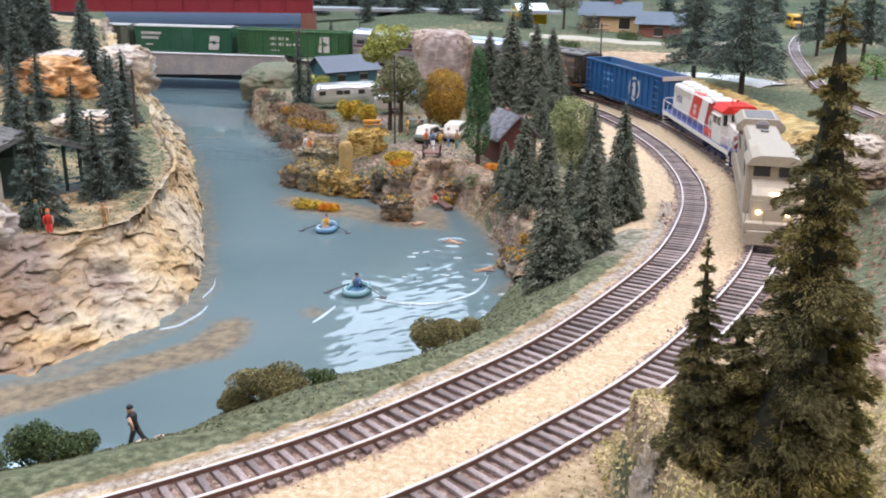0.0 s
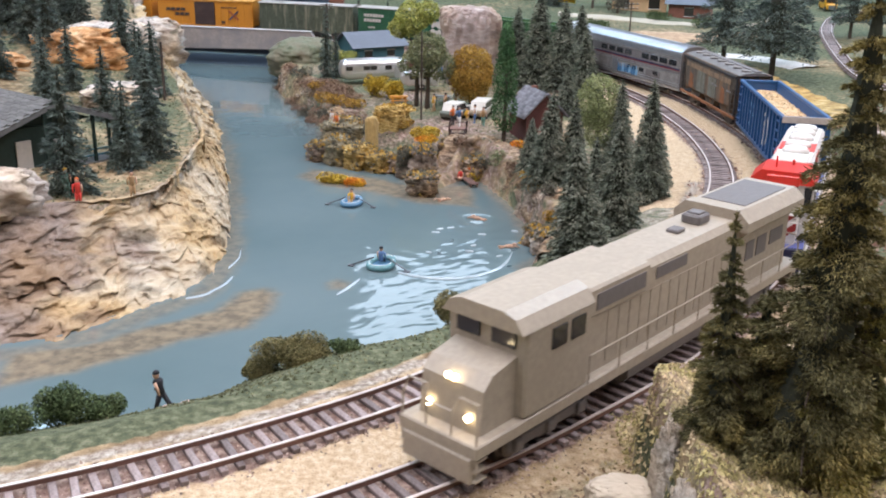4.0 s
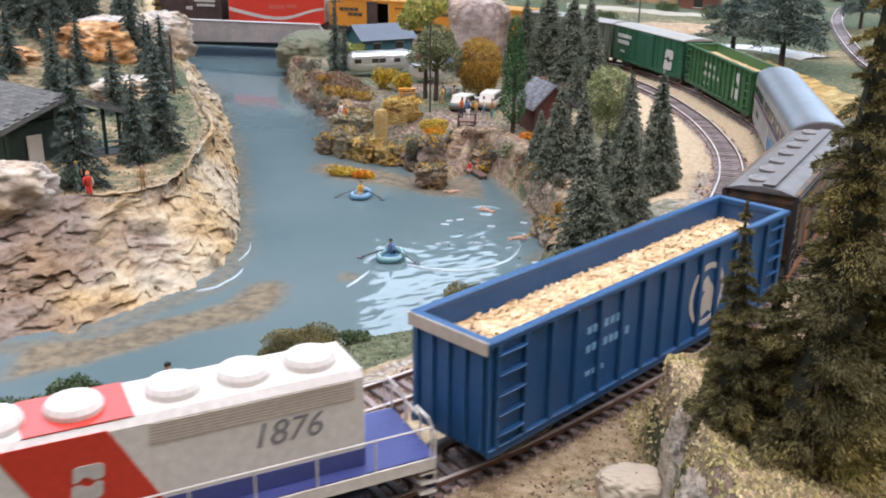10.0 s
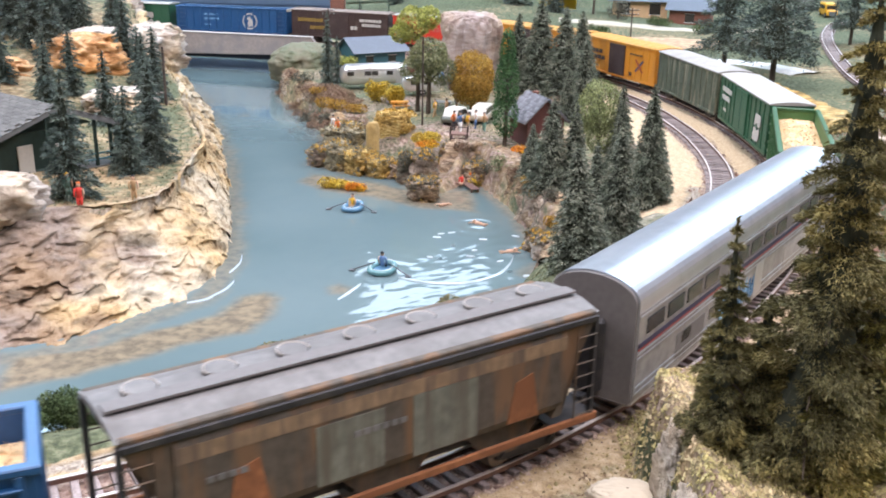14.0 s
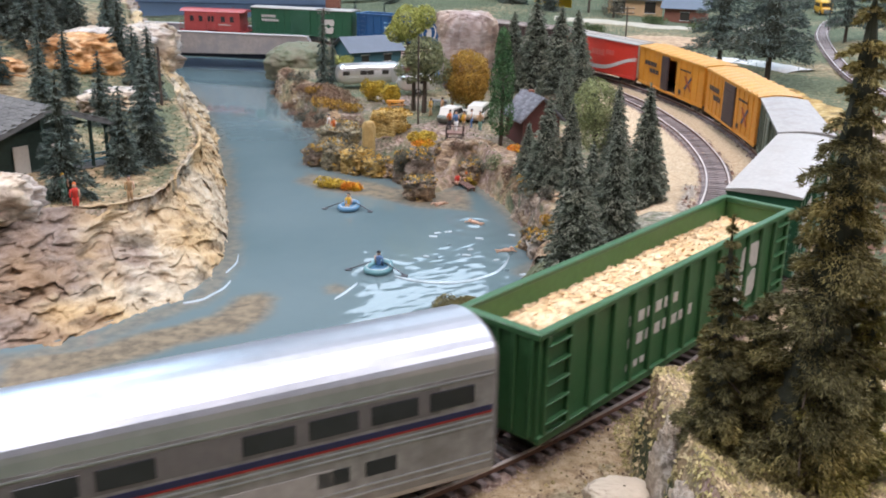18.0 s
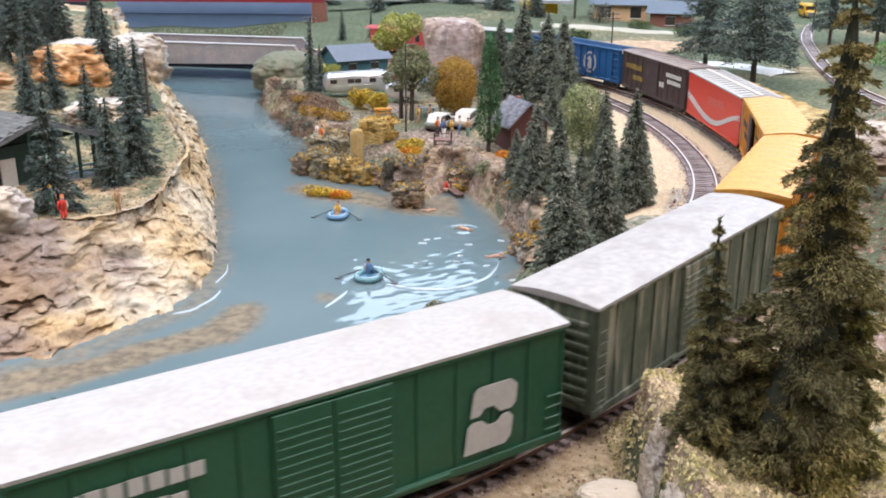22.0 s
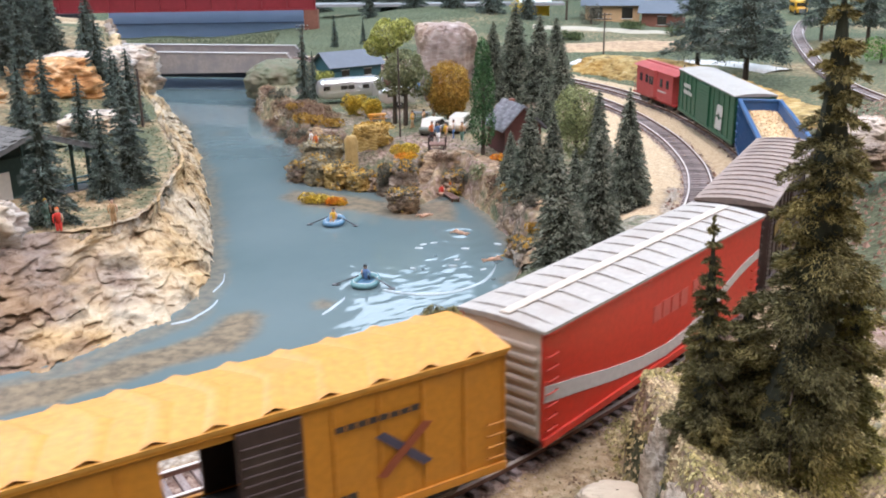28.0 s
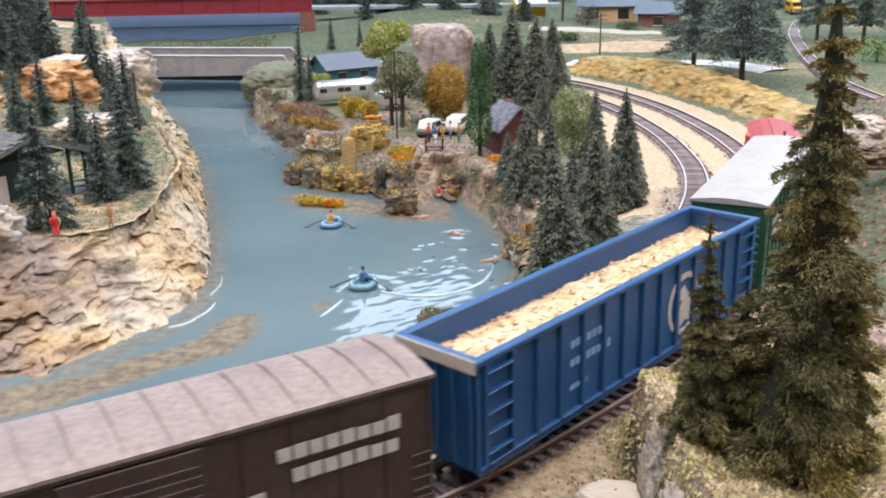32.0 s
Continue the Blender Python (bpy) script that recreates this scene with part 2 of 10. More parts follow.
def vnoise(x, y, z=0.0):
    x, y, z = np.broadcast_arrays(np.asarray(x, float), np.asarray(y, float), np.asarray(z, float))
    xi, yi, zi = np.floor(x).astype(int), np.floor(y).astype(int), np.floor(z).astype(int)
    fx, fy, fz = x - xi, y - yi, z - zi
    fx, fy, fz = fx * fx * (3 - 2 * fx), fy * fy * (3 - 2 * fy), fz * fz * (3 - 2 * fz)
    g = lambda a, b, c: _grid[(xi + a) & 63, (yi + b) & 63, (zi + c) & 63]
    l = lambda a, b, t: a + (b - a) * t
    return l(l(l(g(0, 0, 0), g(1, 0, 0), fx), l(g(0, 1, 0), g(1, 1, 0), fx), fy),
             l(l(g(0, 0, 1), g(1, 0, 1), fx), l(g(0, 1, 1), g(1, 1, 1), fx), fy), fz) * 2 - 1


def fbm(x, y, z=0.0, octaves=4):
    s, a = 0.0, 0.5
    for k in range(octaves):
        s = s + a * vnoise(x * 2 ** k + 13.7 * k, y * 2 ** k + 5.1 * k, z * 2 ** k + 3.3 * k)
        a *= 0.5
    return s


def facets(x, y, z, seed=0):
    """Broken-rock relief: cells of random size, each a plane of its own tilt and height."""
    x, y, z = np.broadcast_arrays(np.asarray(x, float), np.asarray(y, float), np.asarray(z, float))
    xi, yi, zi = np.floor(x).astype(int), np.floor(y).astype(int), np.floor(z).astype(int)
    best = np.full(x.shape, 1e9)
    out = np.zeros(x.shape)
    pick = lambda a, b, c, k: _grid[(a + 17 * k + seed) & 63, (b + 29 * k) & 63, (c + 41 * k) & 63]
    for i in (-1, 0, 1):
        for j in (-1, 0, 1):
            for k in (-1, 0, 1):
                a, b, c = xi + i, yi + j, zi + k
                dx, dy, dz = x - a - pick(a, b, c, 1), y - b - pick(a, b, c, 2), z - c - pick(a, b, c, 3)
                d = dx * dx + dy * dy + dz * dz
                h = pick(a, b, c, 4) - 0.5 + 1.1 * ((pick(a, b, c, 5) - 0.5) * dx + (pick(a, b, c, 6) - 0.5) * dy + (pick(a, b, c, 7) - 0.35) * dz)
                m = d < best
                best, out = np.where(m, d, best), np.where(m, h, out)
    return out


def smooth(a, b, x):
    t = np.clip((x - a) / (b - a), 0, 1)
    return t * t * (3 - 2 * t)


# ---- the railway line ----
def spline(ctrl, step=0.004):
    """A Catmull-Rom curve through control points, as even steps."""
    c = np.array(ctrl, float)
    c = np.vstack([2 * c[0] - c[1], c, 2 * c[-1] - c[-2]])
    out = []
    for i in range(1, len(c) - 2):
        p0, p1, p2, p3 = c[i - 1:i + 3]
        d1, d2, d3 = (max(np.hypot(*(b - a)), 1e-6) ** 0.5 for a, b in ((p0, p1), (p1, p2), (p2, p3)))
        m1 = (p1 - p0) / d1 - (p2 - p0) / (d1 + d2) + (p2 - p1) / d2
        m2 = (p2 - p1) / d2 - (p3 - p1) / (d2 + d3) + (p3 - p2) / d3
        m1, m2 = m1 * d2, m2 * d2
        t = np.linspace(0, 1, 80, endpoint=False)[:, None]
        out.append((2 * t**3 - 3 * t**2 + 1) * p1 + (t**3 - 2 * t**2 + t) * m1 + (3 * t**2 - 2 * t**3) * p2 + (t**3 - t**2) * m2)
    q = np.vstack(out + [c[-2:-1]])
    s = np.r_[0, np.cumsum(np.hypot(*np.diff(q, axis=0).T))]
    n = int(s[-1] / step)
    e = np.linspace(0, s[-1], n + 1)
    return np.stack([np.interp(e, s, q[:, k]) for k in range(2)], 1), e


def rail_z(y):
    return -0.010 * smooth(0.40, 0.85, y)


TRACK_GAP = 0.052
CTRL_B = [(-3.2, 2.30), (-1.6, 1.92), (-0.433, 1.641), (-0.261, 1.600), (-0.12, 1.545), (0.0, 1.48), (0.125, 1.37), (0.215, 1.22), (0.262, 1.06),
          (0.275, 0.94), (0.277, 0.873), (0.273, 0.80), (0.266, 0.746), (0.253, 0.686), (0.236, 0.629), (0.201, 0.540), (0.169, 0.480),
          (0.124, 0.410), (0.088, 0.363), (0.0464, 0.3205), (0.0043, 0.2825), (-0.0585, 0.239), (-0.12, 0.205), (-0.35, 0.11), (-0.7, 0.04), (-1.4, 0.0), (-3.6, 0.0)]
B_XY, B_S = spline(CTRL_B)


def normals(q):
    t = np.gradient(q, axis=0)
    t /= np.hypot(*t.T)[:, None]
    return t, np.c_[t[:, 1], -t[:, 0]]


B_T, B_N = normals(B_XY)
A_XY = B_XY + B_N * TRACK_GAP
C_XY, C_S = spline([(0.62, 0.2), (0.53, 0.60), (0.50, 0.85), (0.488, 1.0), (0.50, 1.16), (0.57, 1.44), (0.69, 1.80), (0.82, 2.05), (1.02, 2.2), (1.5, 2.3)])


# ---- ground: one modelled sheet with a lake bed ----
LAKE_RIGHT = [(-0.30, 1.95), (-0.285, 1.60), (-0.262, 1.45), (-0.224, 1.258), (-0.178, 1.17), (-0.146, 1.06), (-0.135, 0.979), (-0.138, 0.925), (-0.104, 0.886), (-0.05, 0.868),
              (-0.030, 0.812), (-0.008, 0.812), (0.018, 0.870), (0.048, 0.772), (0.061, 0.682), (0.068, 0.642), (0.054, 0.612), (0.037, 0.568), (0.022, 0.540),
              (-0.005, 0.487), (-0.035, 0.466), (-0.064, 0.464), (-0.102, 0.436), (-0.125, 0.402), (-0.157, 0.386), (-0.22, 0.365), (-0.34, 0.33), (-0.60, 0.30), (-0.75, 0.36)]
CREST_LEFT = [(-0.78, 0.56), (-0.36, 0.575), (-0.291, 0.579), (-0.254, 0.593), (-0.233, 0.605), (-0.213, 0.625), (-0.203, 0.648), (-0.205, 0.709), (-0.214, 0.80),
              (-0.222, 0.835), (-0.241, 0.890), (-0.288, 1.021), (-0.317, 1.112), (-0.377, 1.245), (-0.46, 1.43), (-0.62, 1.95)]
LAKE = np.array(CREST_LEFT + LAKE_RIGHT)


def inside(poly, x, y):
    r = np.zeros(np.shape(x), bool)
    px, py = poly[:, 0], poly[:, 1]
    for i in range(len(poly)):
        j = i - 1
        c = ((py[i] > y) != (py[j] > y)) & (x < (px[j] - px[i]) * (y - py[i]) / (py[j] - py[i] + 1e-12) + px[i])
        r ^= c
    return r


def line_distance(line, x, y, closed=False):
    """Distance to a polyline, and the index of its nearest piece."""
    best, which = np.full(np.shape(x), 1e9), np.zeros(np.shape(x), int)
    n = len(line)
    for i in range(n if closed else n - 1):
        a, b = line[i], line[(i + 1) % n]
        d = b - a
        t = np.clip(((x - a[0]) * d[0] + (y - a[1]) * d[1]) / (d @ d + 1e-12), 0, 1)
        q = np.hypot(x - a[0] - t * d[0], y - a[1] - t * d[1])
        m = q < best
        best, which = np.where(m, q, best), np.where(m, i, which)
    return best, which


B_COARSE = B_XY[::10]
A_COARSE = A_XY[::10]


def ground(x, y):
    """Height of the ground and how much of it is sand, grass and rocky soil."""
    wob = 0.006 * fbm(x * 28, y * 28, 1.0, 3)
    dl, which = line_distance(LAKE, x, y, True)
    wet = inside(LAKE, x, y)
    db, wb = line_distance(B_COARSE, x, y)
    da, wa = line_distance(A_COARSE, x, y)
    side = np.sign((x - B_COARSE[wb, 0]) * (B_COARSE[np.minimum(wb + 1, len(B_COARSE) - 1), 1] - B_COARSE[wb, 1])
                   - (y - B_COARSE[wb, 1]) * (B_COARSE[np.minimum(wb + 1, len(B_COARSE) - 1), 0] - B_COARSE[wb, 0]))
    inner = side > 0
    bed = rail_z(y) - 0.0040
    dt = np.minimum(da, db)
    left = which < len(CREST_LEFT) - 1
    # lake side of the line
    t = dl / (dl + np.maximum(dt - 0.021, 0) + 1e-6)
    bank = WATER + (bed - WATER) * np.clip(1.25 * t, 0, 1) ** 0.8
    isl = -0.021 + 0.004 * fbm(x * 9, y * 9, 2.0, 3)
    terrace = np.clip((dl + wob) / 0.006, 0, 1) * 0.008 + (isl - WATER - 0.008) * smooth(0.030, 0.075, dl + 2 * wob)
    steep = (isl - WATER) * np.clip((dl + wob) / 0.010, 0, 1) ** 0.7
    shelf = smooth(0.012, -0.008, x) * smooth(1.02, 0.96, y)
    cliffy = WATER + terrace * shelf + steep * (1 - shelf)
    up = smooth(0.075, 0.022, dt)
    cliffy = cliffy + (bed - np.maximum(cliffy, WATER)) * up * smooth(0.0, 0.03, dl)
    far = smooth(0.60, 0.68, y)
    z_in = bank * (1 - far) + cliffy * far
    # rocky peninsula
    top = -0.010 + 0.050 * smooth(0.92, 1.35, y) * smooth(-0.30, -0.50, x) + 0.02 * smooth(-0.36, -0.75, x) + 0.004 * fbm(x * 9, y * 9, 5.0)
    z_left = WATER + (top - WATER) * np.clip((dl + 0.4 * wob) / 0.003, 0, 1) ** 0.6
    z = np.where(inner, np.where(left, z_left, z_in), bed)
    flat_bed = (db < 0.030) | (da < 0.026)
    z = np.where(flat_bed & ~wet, np.maximum(bed, np.where(inner & (da > 0.022), z, -1)), z)
    # land outside the curve
    out = ~inner & (db > 0.026)
    rise = smooth(0.030, 0.16, db)
    land = bed + rise * (0.010 + 0.018 * fbm(x * 3.0, y * 3.0, 9.0, 4)) + 0.0015 * fbm(x * 60, y * 60, 4.0, 3)
    land = land + 0.035 * np.exp(-((x - 0.02) / 0.22) ** 2 - ((y - 2.05) / 0.22) ** 2)
    slope = smooth(0.028, 0.22, db) * smooth(1.05, 0.70, y) * smooth(0.05, 0.2, x)
    land = land + slope * (0.075 + 0.02 * fbm(x * 14, y * 14, 3.0))
    hill = smooth(0.024, 0.036, db + 0.004 * fbm(x * 40, y * 40, 6.0)) * smooth(0.060, 0.069, x + 0.004 * fbm(x * 30, y * 30, 8.0)) * smooth(0.42, 0.34, y)
    land = np.where(hill > 0, np.maximum(land, bed + (np.clip(0.036 - 0.40 * (x - 0.070), 0.024, 0.039) + 0.006 * fbm(x * 22, y * 22, 7.0, 4)) * hill), land)
    dc, _ = line_distance(C_XY[::14], x, y)
    land = land * smooth(0.02, 0.06, dc) + (-0.0045) * (1 - smooth(0.02, 0.06, dc))
    z = np.where(out, land, z)
    z = np.where(wet, WATER - 0.012 * np.clip(dl / 0.02, 0, 1) - 0.001, z)
    z = z + np.where(flat_bed, 0.0004, 0.0011) * fbm(x * 160, y * 160, 0.5, 2)
    sand = np.where(flat_bed | ((da < 0.055) & (y > 0.55)), 1.0, 0.0) * np.where(inner & (db > 0.071) & (y < 0.62), 0.0, 1.0)
    sand = np.where((db < 0.045) & ~inner, np.where(y < 0.62, 0.44 * (1 - np.clip(hill * 3, 0, 1)), 0.72), sand)
    grass = np.where(inner & ~left & ~flat_bed, np.where(y < 0.66, 1.0, 0.66 + 0.8 * fbm(x * 14, y * 14, 6.0, 3)), 0.0)
    grass = np.where(left & inner, 0.52 * smooth(0.002, 0.010, dl) + 0.7 * fbm(x * 16, y * 16, 2.0, 3), grass)
    grass = np.where(out, 0.74 + 0.8 * fbm(x * 6, y * 6, 2.5), grass) * (1 - sand)
    grass = np.where(hill > 0.5, 0.38 + 0.7 * fbm(x * 30, y * 30, 2.5), grass)
    rocky = np.where(left & inner, 0.6 * smooth(0.010, 0.003, dl), 0.0)
    shoulder = np.exp(-((da - 0.0195 + 0.004 * fbm(x * 70, y * 70, 14.0, 3)) / 0.0045) ** 2) * np.where(inner & (db > 0.062) & (y < 0.70), 1.0, 0.0)
    isle = inner & ~left & ~flat_bed & (y > 0.64)
    red = np.where(hill > 0.5, 0.42 + 0.7 * fbm(x * 45, y * 45, 11.0, 3), np.where(isle, 0.40 + 0.6 * fbm(x * 18, y * 18, 12.0, 3), slope))
    curve = np.where((da < 0.060) & inner & (db > 0.06) & (y > 0.55), 1.0, 0.0)
    sand, rocky = sand * (1 - 0.25 * curve), np.maximum(rocky, 0.5 * curve)
    track = np.where(dt < 0.0135 + 0.003 * fbm(x * 90, y * 90, 3.0, 2), 1.0, 0.0)
    rocky, red = np.maximum(rocky, 0.85 * shoulder), np.maximum(red, 0.30 * shoulder)
    grass, sand = grass * (1 - 0.9 * shoulder), sand * (1 - shoulder)
    sand, grass, red = sand * (1 - 0.80 * track), grass * (1 - track), np.maximum(red, 0.85 * track)
    return z, np.clip(sand, 0, 1), np.clip(grass, 0, 1), np.clip(rocky, 0, 1), np.clip(red, 0, 1)


def ground_at(x, y):
    return float(ground(np.array([[x]]), np.array([[y]]))[0][0, 0])


def ground_material():
    """Scenic ground cover: pale sand, green turf, brown soil, by painted shares."""
    m = bpy.data.materials.new("scenic_ground")
    m.use_nodes = True
    nt = m.node_tree
    b = nt.nodes["Principled BSDF"]
    tc = nt.nodes.new("ShaderNodeTexCoord")
    at = nt.nodes.new("ShaderNodeVertexColor")
    at.layer_name = "cover"
    sp = nt.nodes.new("ShaderNodeSeparateColor")
    nt.links.new(at.outputs["Color"], sp.inputs["Color"])

    def tone(scale, cols, detail=6, lo=0.32, hi=0.68):
        n = nt.nodes.new("ShaderNodeTexNoise")
        n.inputs["Scale"].default_value, n.inputs["Detail"].default_value = scale, detail
        nt.links.new(tc.outputs["Object"], n.inputs["Vector"])
        r = nt.nodes.new("ShaderNodeValToRGB")
        r.color_ramp.elements[0].position, r.color_ramp.elements[1].position = lo, hi
        r.color_ramp.elements[0].color, r.color_ramp.elements[1].color = (*cols[0], 1), (*cols[-1], 1)
        for k, c in enumerate(cols[1:-1]):
            r.color_ramp.elements.new(lo + (hi - lo) * (k + 1) / (len(cols) - 1)).color = (*c, 1)
        nt.links.new(n.outputs["Fac"], r.inputs["Fac"])
        return n, r.outputs["Color"]

    def mixed(fac, a, c):
        x = nt.nodes.new("ShaderNodeMix")
        x.data_type = "RGBA"
        nt.links.new(fac, x.inputs["Factor"])
        nt.links.new(a, x.inputs["A"])
        nt.links.new(c, x.inputs["B"])
        return x.outputs["Result"]

    def speckled(fac, scale, width=0.12):
        """Breaks a smooth share into scattered grains."""
        n = nt.nodes.new("ShaderNodeTexNoise")
        n.inputs["Scale"].default_value, n.inputs["Detail"].default_value = scale, 5
        nt.links.new(tc.outputs["Object"], n.inputs["Vector"])
        ad = nt.nodes.new("ShaderNodeMath")
        ad.operation = "ADD"
        nt.links.new(fac, ad.inputs[0])
        nt.links.new(n.outputs["Fac"], ad.inputs[1])
        mr = nt.nodes.new("ShaderNodeMapRange")
        mr.inputs["From Min"].default_value, mr.inputs["From Max"].default_value = 1.0 - width, 1.0 + width
        nt.links.new(ad.outputs[0], mr.inputs["Value"])
        return mr.outputs["Result"]

    n_soil, soil = tone(120, [(0.17, 0.115, 0.065), (0.32, 0.23, 0.13), (0.46, 0.355, 0.225)])
    n_turf, turf = tone(260, [(0.055, 0.063, 0.036), (0.102, 0.115, 0.064), (0.185, 0.185, 0.115)])
    n_sand, sand = tone(420, [(0.40, 0.285, 0.17), (0.50, 0.375, 0.24), (0.58, 0.46, 0.32)])
    n_red, red = tone(260, [(0.10, 0.06, 0.048), (0.24, 0.16, 0.13), (0.42, 0.325, 0.27)])
    n_rock, rock = tone(420, [(0.17, 0.135, 0.105), (0.34, 0.29, 0.235), (0.50, 0.45, 0.38)])
    col = mixed(speckled(sp.outputs["Green"], 150, 0.16), soil, turf)
    col = mixed(speckled(sp.outputs["Blue"], 120, 0.2), col, rock)
    col = mixed(speckled(at.outputs["Alpha"], 130, 0.2), col, red)
    col = mixed(speckled(sp.outputs["Red"], 300, 0.2), col, sand)
    grit, spots = tone(1500, [(0.35, 0.3, 0.27), (1, 1, 1)], 3, 0.36, 0.46)
    mu = nt.nodes.new("ShaderNodeMix")
    mu.data_type, mu.blend_type = "RGBA", "MULTIPLY"
    mu.inputs["Factor"].default_value = 0.55
    nt.links.new(col, mu.inputs["A"])
    nt.links.new(spots, mu.inputs["B"])
    nt.links.new(mu.outputs["Result"], b.inputs["Base Color"])
    b.inputs["Roughness"].default_value = 0.93
    b.inputs["Specular IOR Level"].default_value = 0.2
    bp = nt.nodes.new("ShaderNodeBump")
    bp.inputs["Strength"].default_value, bp.inputs["Distance"].default_value = 0.6, 0.0012
    nt.links.new(n_sand.outputs["Fac"], bp.inputs["Height"])
    nt.links.new(bp.outputs["Normal"], b.inputs["Normal"])
    return m


M_GROUND = ground_material()


def ground_sheet():
    fx, fy = (-0.36, 0.52), (0.15, 1.30)
    gx = np.r_[np.arange(-4.2, fx[0], 0.03), np.arange(fx[0], 0.050, 0.0038), np.arange(0.050, 0.090, 0.0016), np.arange(0.090, fx[1], 0.0038), np.arange(fx[1], 4.2, 0.03)]
    gy = np.r_[np.arange(-1.0, fy[0], 0.03), np.arange(fy[0], fy[1], 0.0042), np.arange(fy[1], 2.2, 0.012), np.arange(2.2, 4.6, 0.04)]
    x, y = np.meshgrid(gx, gy, indexing="ij")
    z, sand, grass, rocky, red = ground(x, y)
    nx, ny = len(gx), len(gy)
    idx = np.arange(nx * ny).reshape(nx, ny)
    faces = np.stack([idx[:-1, :-1], idx[1:, :-1], idx[1:, 1:], idx[:-1, 1:]], -1).reshape(-1, 4)
    me = np_mesh("ground", np.stack([x, y, z], -1).reshape(-1, 3), faces, M_GROUND)
    ca = me.color_attributes.new("cover", "FLOAT_COLOR", "POINT")
    ca.data.foreach_set("color", np.stack([sand, grass, rocky, red], -1).astype(np.float32).ravel())
    return tagged(new("ground", me), "modelled scenery ground with sand, turf and soil", "ground", kind="structure")


ground_sheet()


def water_material():
    m = bpy.data.materials.new("lake_resin")
    m.use_nodes = True
    nt = m.node_tree
    b = nt.nodes["Principled BSDF"]
    tc = nt.nodes.new("ShaderNodeTexCoord")
    n = nt.nodes.new("ShaderNodeTexNoise")
    n.inputs["Scale"].default_value, n.inputs["Detail"].default_value = 7, 5
    r = nt.nodes.new("ShaderNodeValToRGB")
    r.color_ramp.elements[0].color, r.color_ramp.elements[1].color = (0.110, 0.156, 0.164, 1), (0.144, 0.190, 0.198, 1)
    r.color_ramp.elements[0].position, r.color_ramp.elements[1].position = 0.3, 0.7
    nt.links.new(tc.outputs["Object"], n.inputs["Vector"])
    nt.links.new(n.outputs["Fac"], r.inputs["Fac"])
    at = nt.nodes.new("ShaderNodeVertexColor")
    at.layer_name = "shoal"
    g = nt.nodes.new("ShaderNodeTexNoise")
    g.inputs["Scale"].default_value, g.inputs["Detail"].default_value = 160, 6
    nt.links.new(tc.outputs["Object"], g.inputs["Vector"])
    gr = nt.nodes.new("ShaderNodeValToRGB")
    gr.color_ramp.elements[0].color, gr.color_ramp.elements[1].color = (0.15, 0.105, 0.060, 1), (0.30, 0.215, 0.125, 1)
    gr.color_ramp.elements[0].position, gr.color_ramp.elements[1].position = 0.35, 0.65
    nt.links.new(g.outputs["Fac"], gr.inputs["Fac"])
    sm = nt.nodes.new("ShaderNodeMix")
    sm.data_type = "RGBA"
    nt.links.new(at.outputs["Color"], sm.inputs["Factor"])
    nt.links.new(r.outputs["Color"], sm.inputs["A"])
    nt.links.new(gr.outputs["Color"], sm.inputs["B"])
    nt.links.new(sm.outputs["Result"], b.inputs["Base Color"])
    b.inputs["Roughness"].default_value = 0.05
    b.inputs["IOR"].default_value = 1.45
    w = nt.nodes.new("ShaderNodeTexNoise")
    w.inputs["Scale"].default_value, w.inputs["Detail"].default_value = 55, 2
    nt.links.new(tc.outputs["Object"], w.inputs["Vector"])
    bp = nt.nodes.new("ShaderNodeBump")
    bp.inputs["Strength"].default_value, bp.inputs["Distance"].default_value = 0.10, 0.0012
    nt.links.new(w.outputs["Fac"], bp.inputs["Height"])
    nt.links.new(bp.outputs["Normal"], b.inputs["Normal"])
    return m


M_WATER = water_material()


FOOT_LEFT = [(-0.66, 1.95), (-0.452, 1.53), (-0.372, 1.335), (-0.325, 1.24), (-0.262, 1.055), (-0.236, 0.965), (-0.196, 0.82), (-0.172, 0.709), (-0.155, 0.626), (-0.153, 0.569),
             (-0.159, 0.548), (-0.184, 0.518), (-0.203, 0.489), (-0.227, 0.466), (-0.30, 0.440), (-0.50, 0.42), (-0.78, 0.42)]
SHOALS = [
    ([(-0.134, 0.560), (-0.118, 0.568), (-0.106, 0.557), (-0.106, 0.523), (-0.115, 0.503), (-0.143, 0.485), (-0.167, 0.464), (-0.192, 0.441), (-0.23, 0.42), (-0.24, 0.464), (-0.203, 0.479), (-0.171, 0.507), (-0.144, 0.528)], 0.008, 0.75),
    ([(-0.143, 0.844), (-0.136, 0.880), (-0.08, 0.855), (-0.027, 0.82), (0.020, 0.83), (0.022, 0.755), (-0.026, 0.763), (-0.076, 0.797), (-0.118, 0.815)], 0.010, 0.65),
    ([(-0.084, 0.578), (-0.075, 0.588), (-0.062, 0.580), (-0.066, 0.566), (-0.078, 0.566)], 0.008, 0.6),
    ([(-0.272, 1.16), (-0.262, 1.18), (-0.245, 1.165), (-0.255, 1.145)], 0.010, 0.5)]


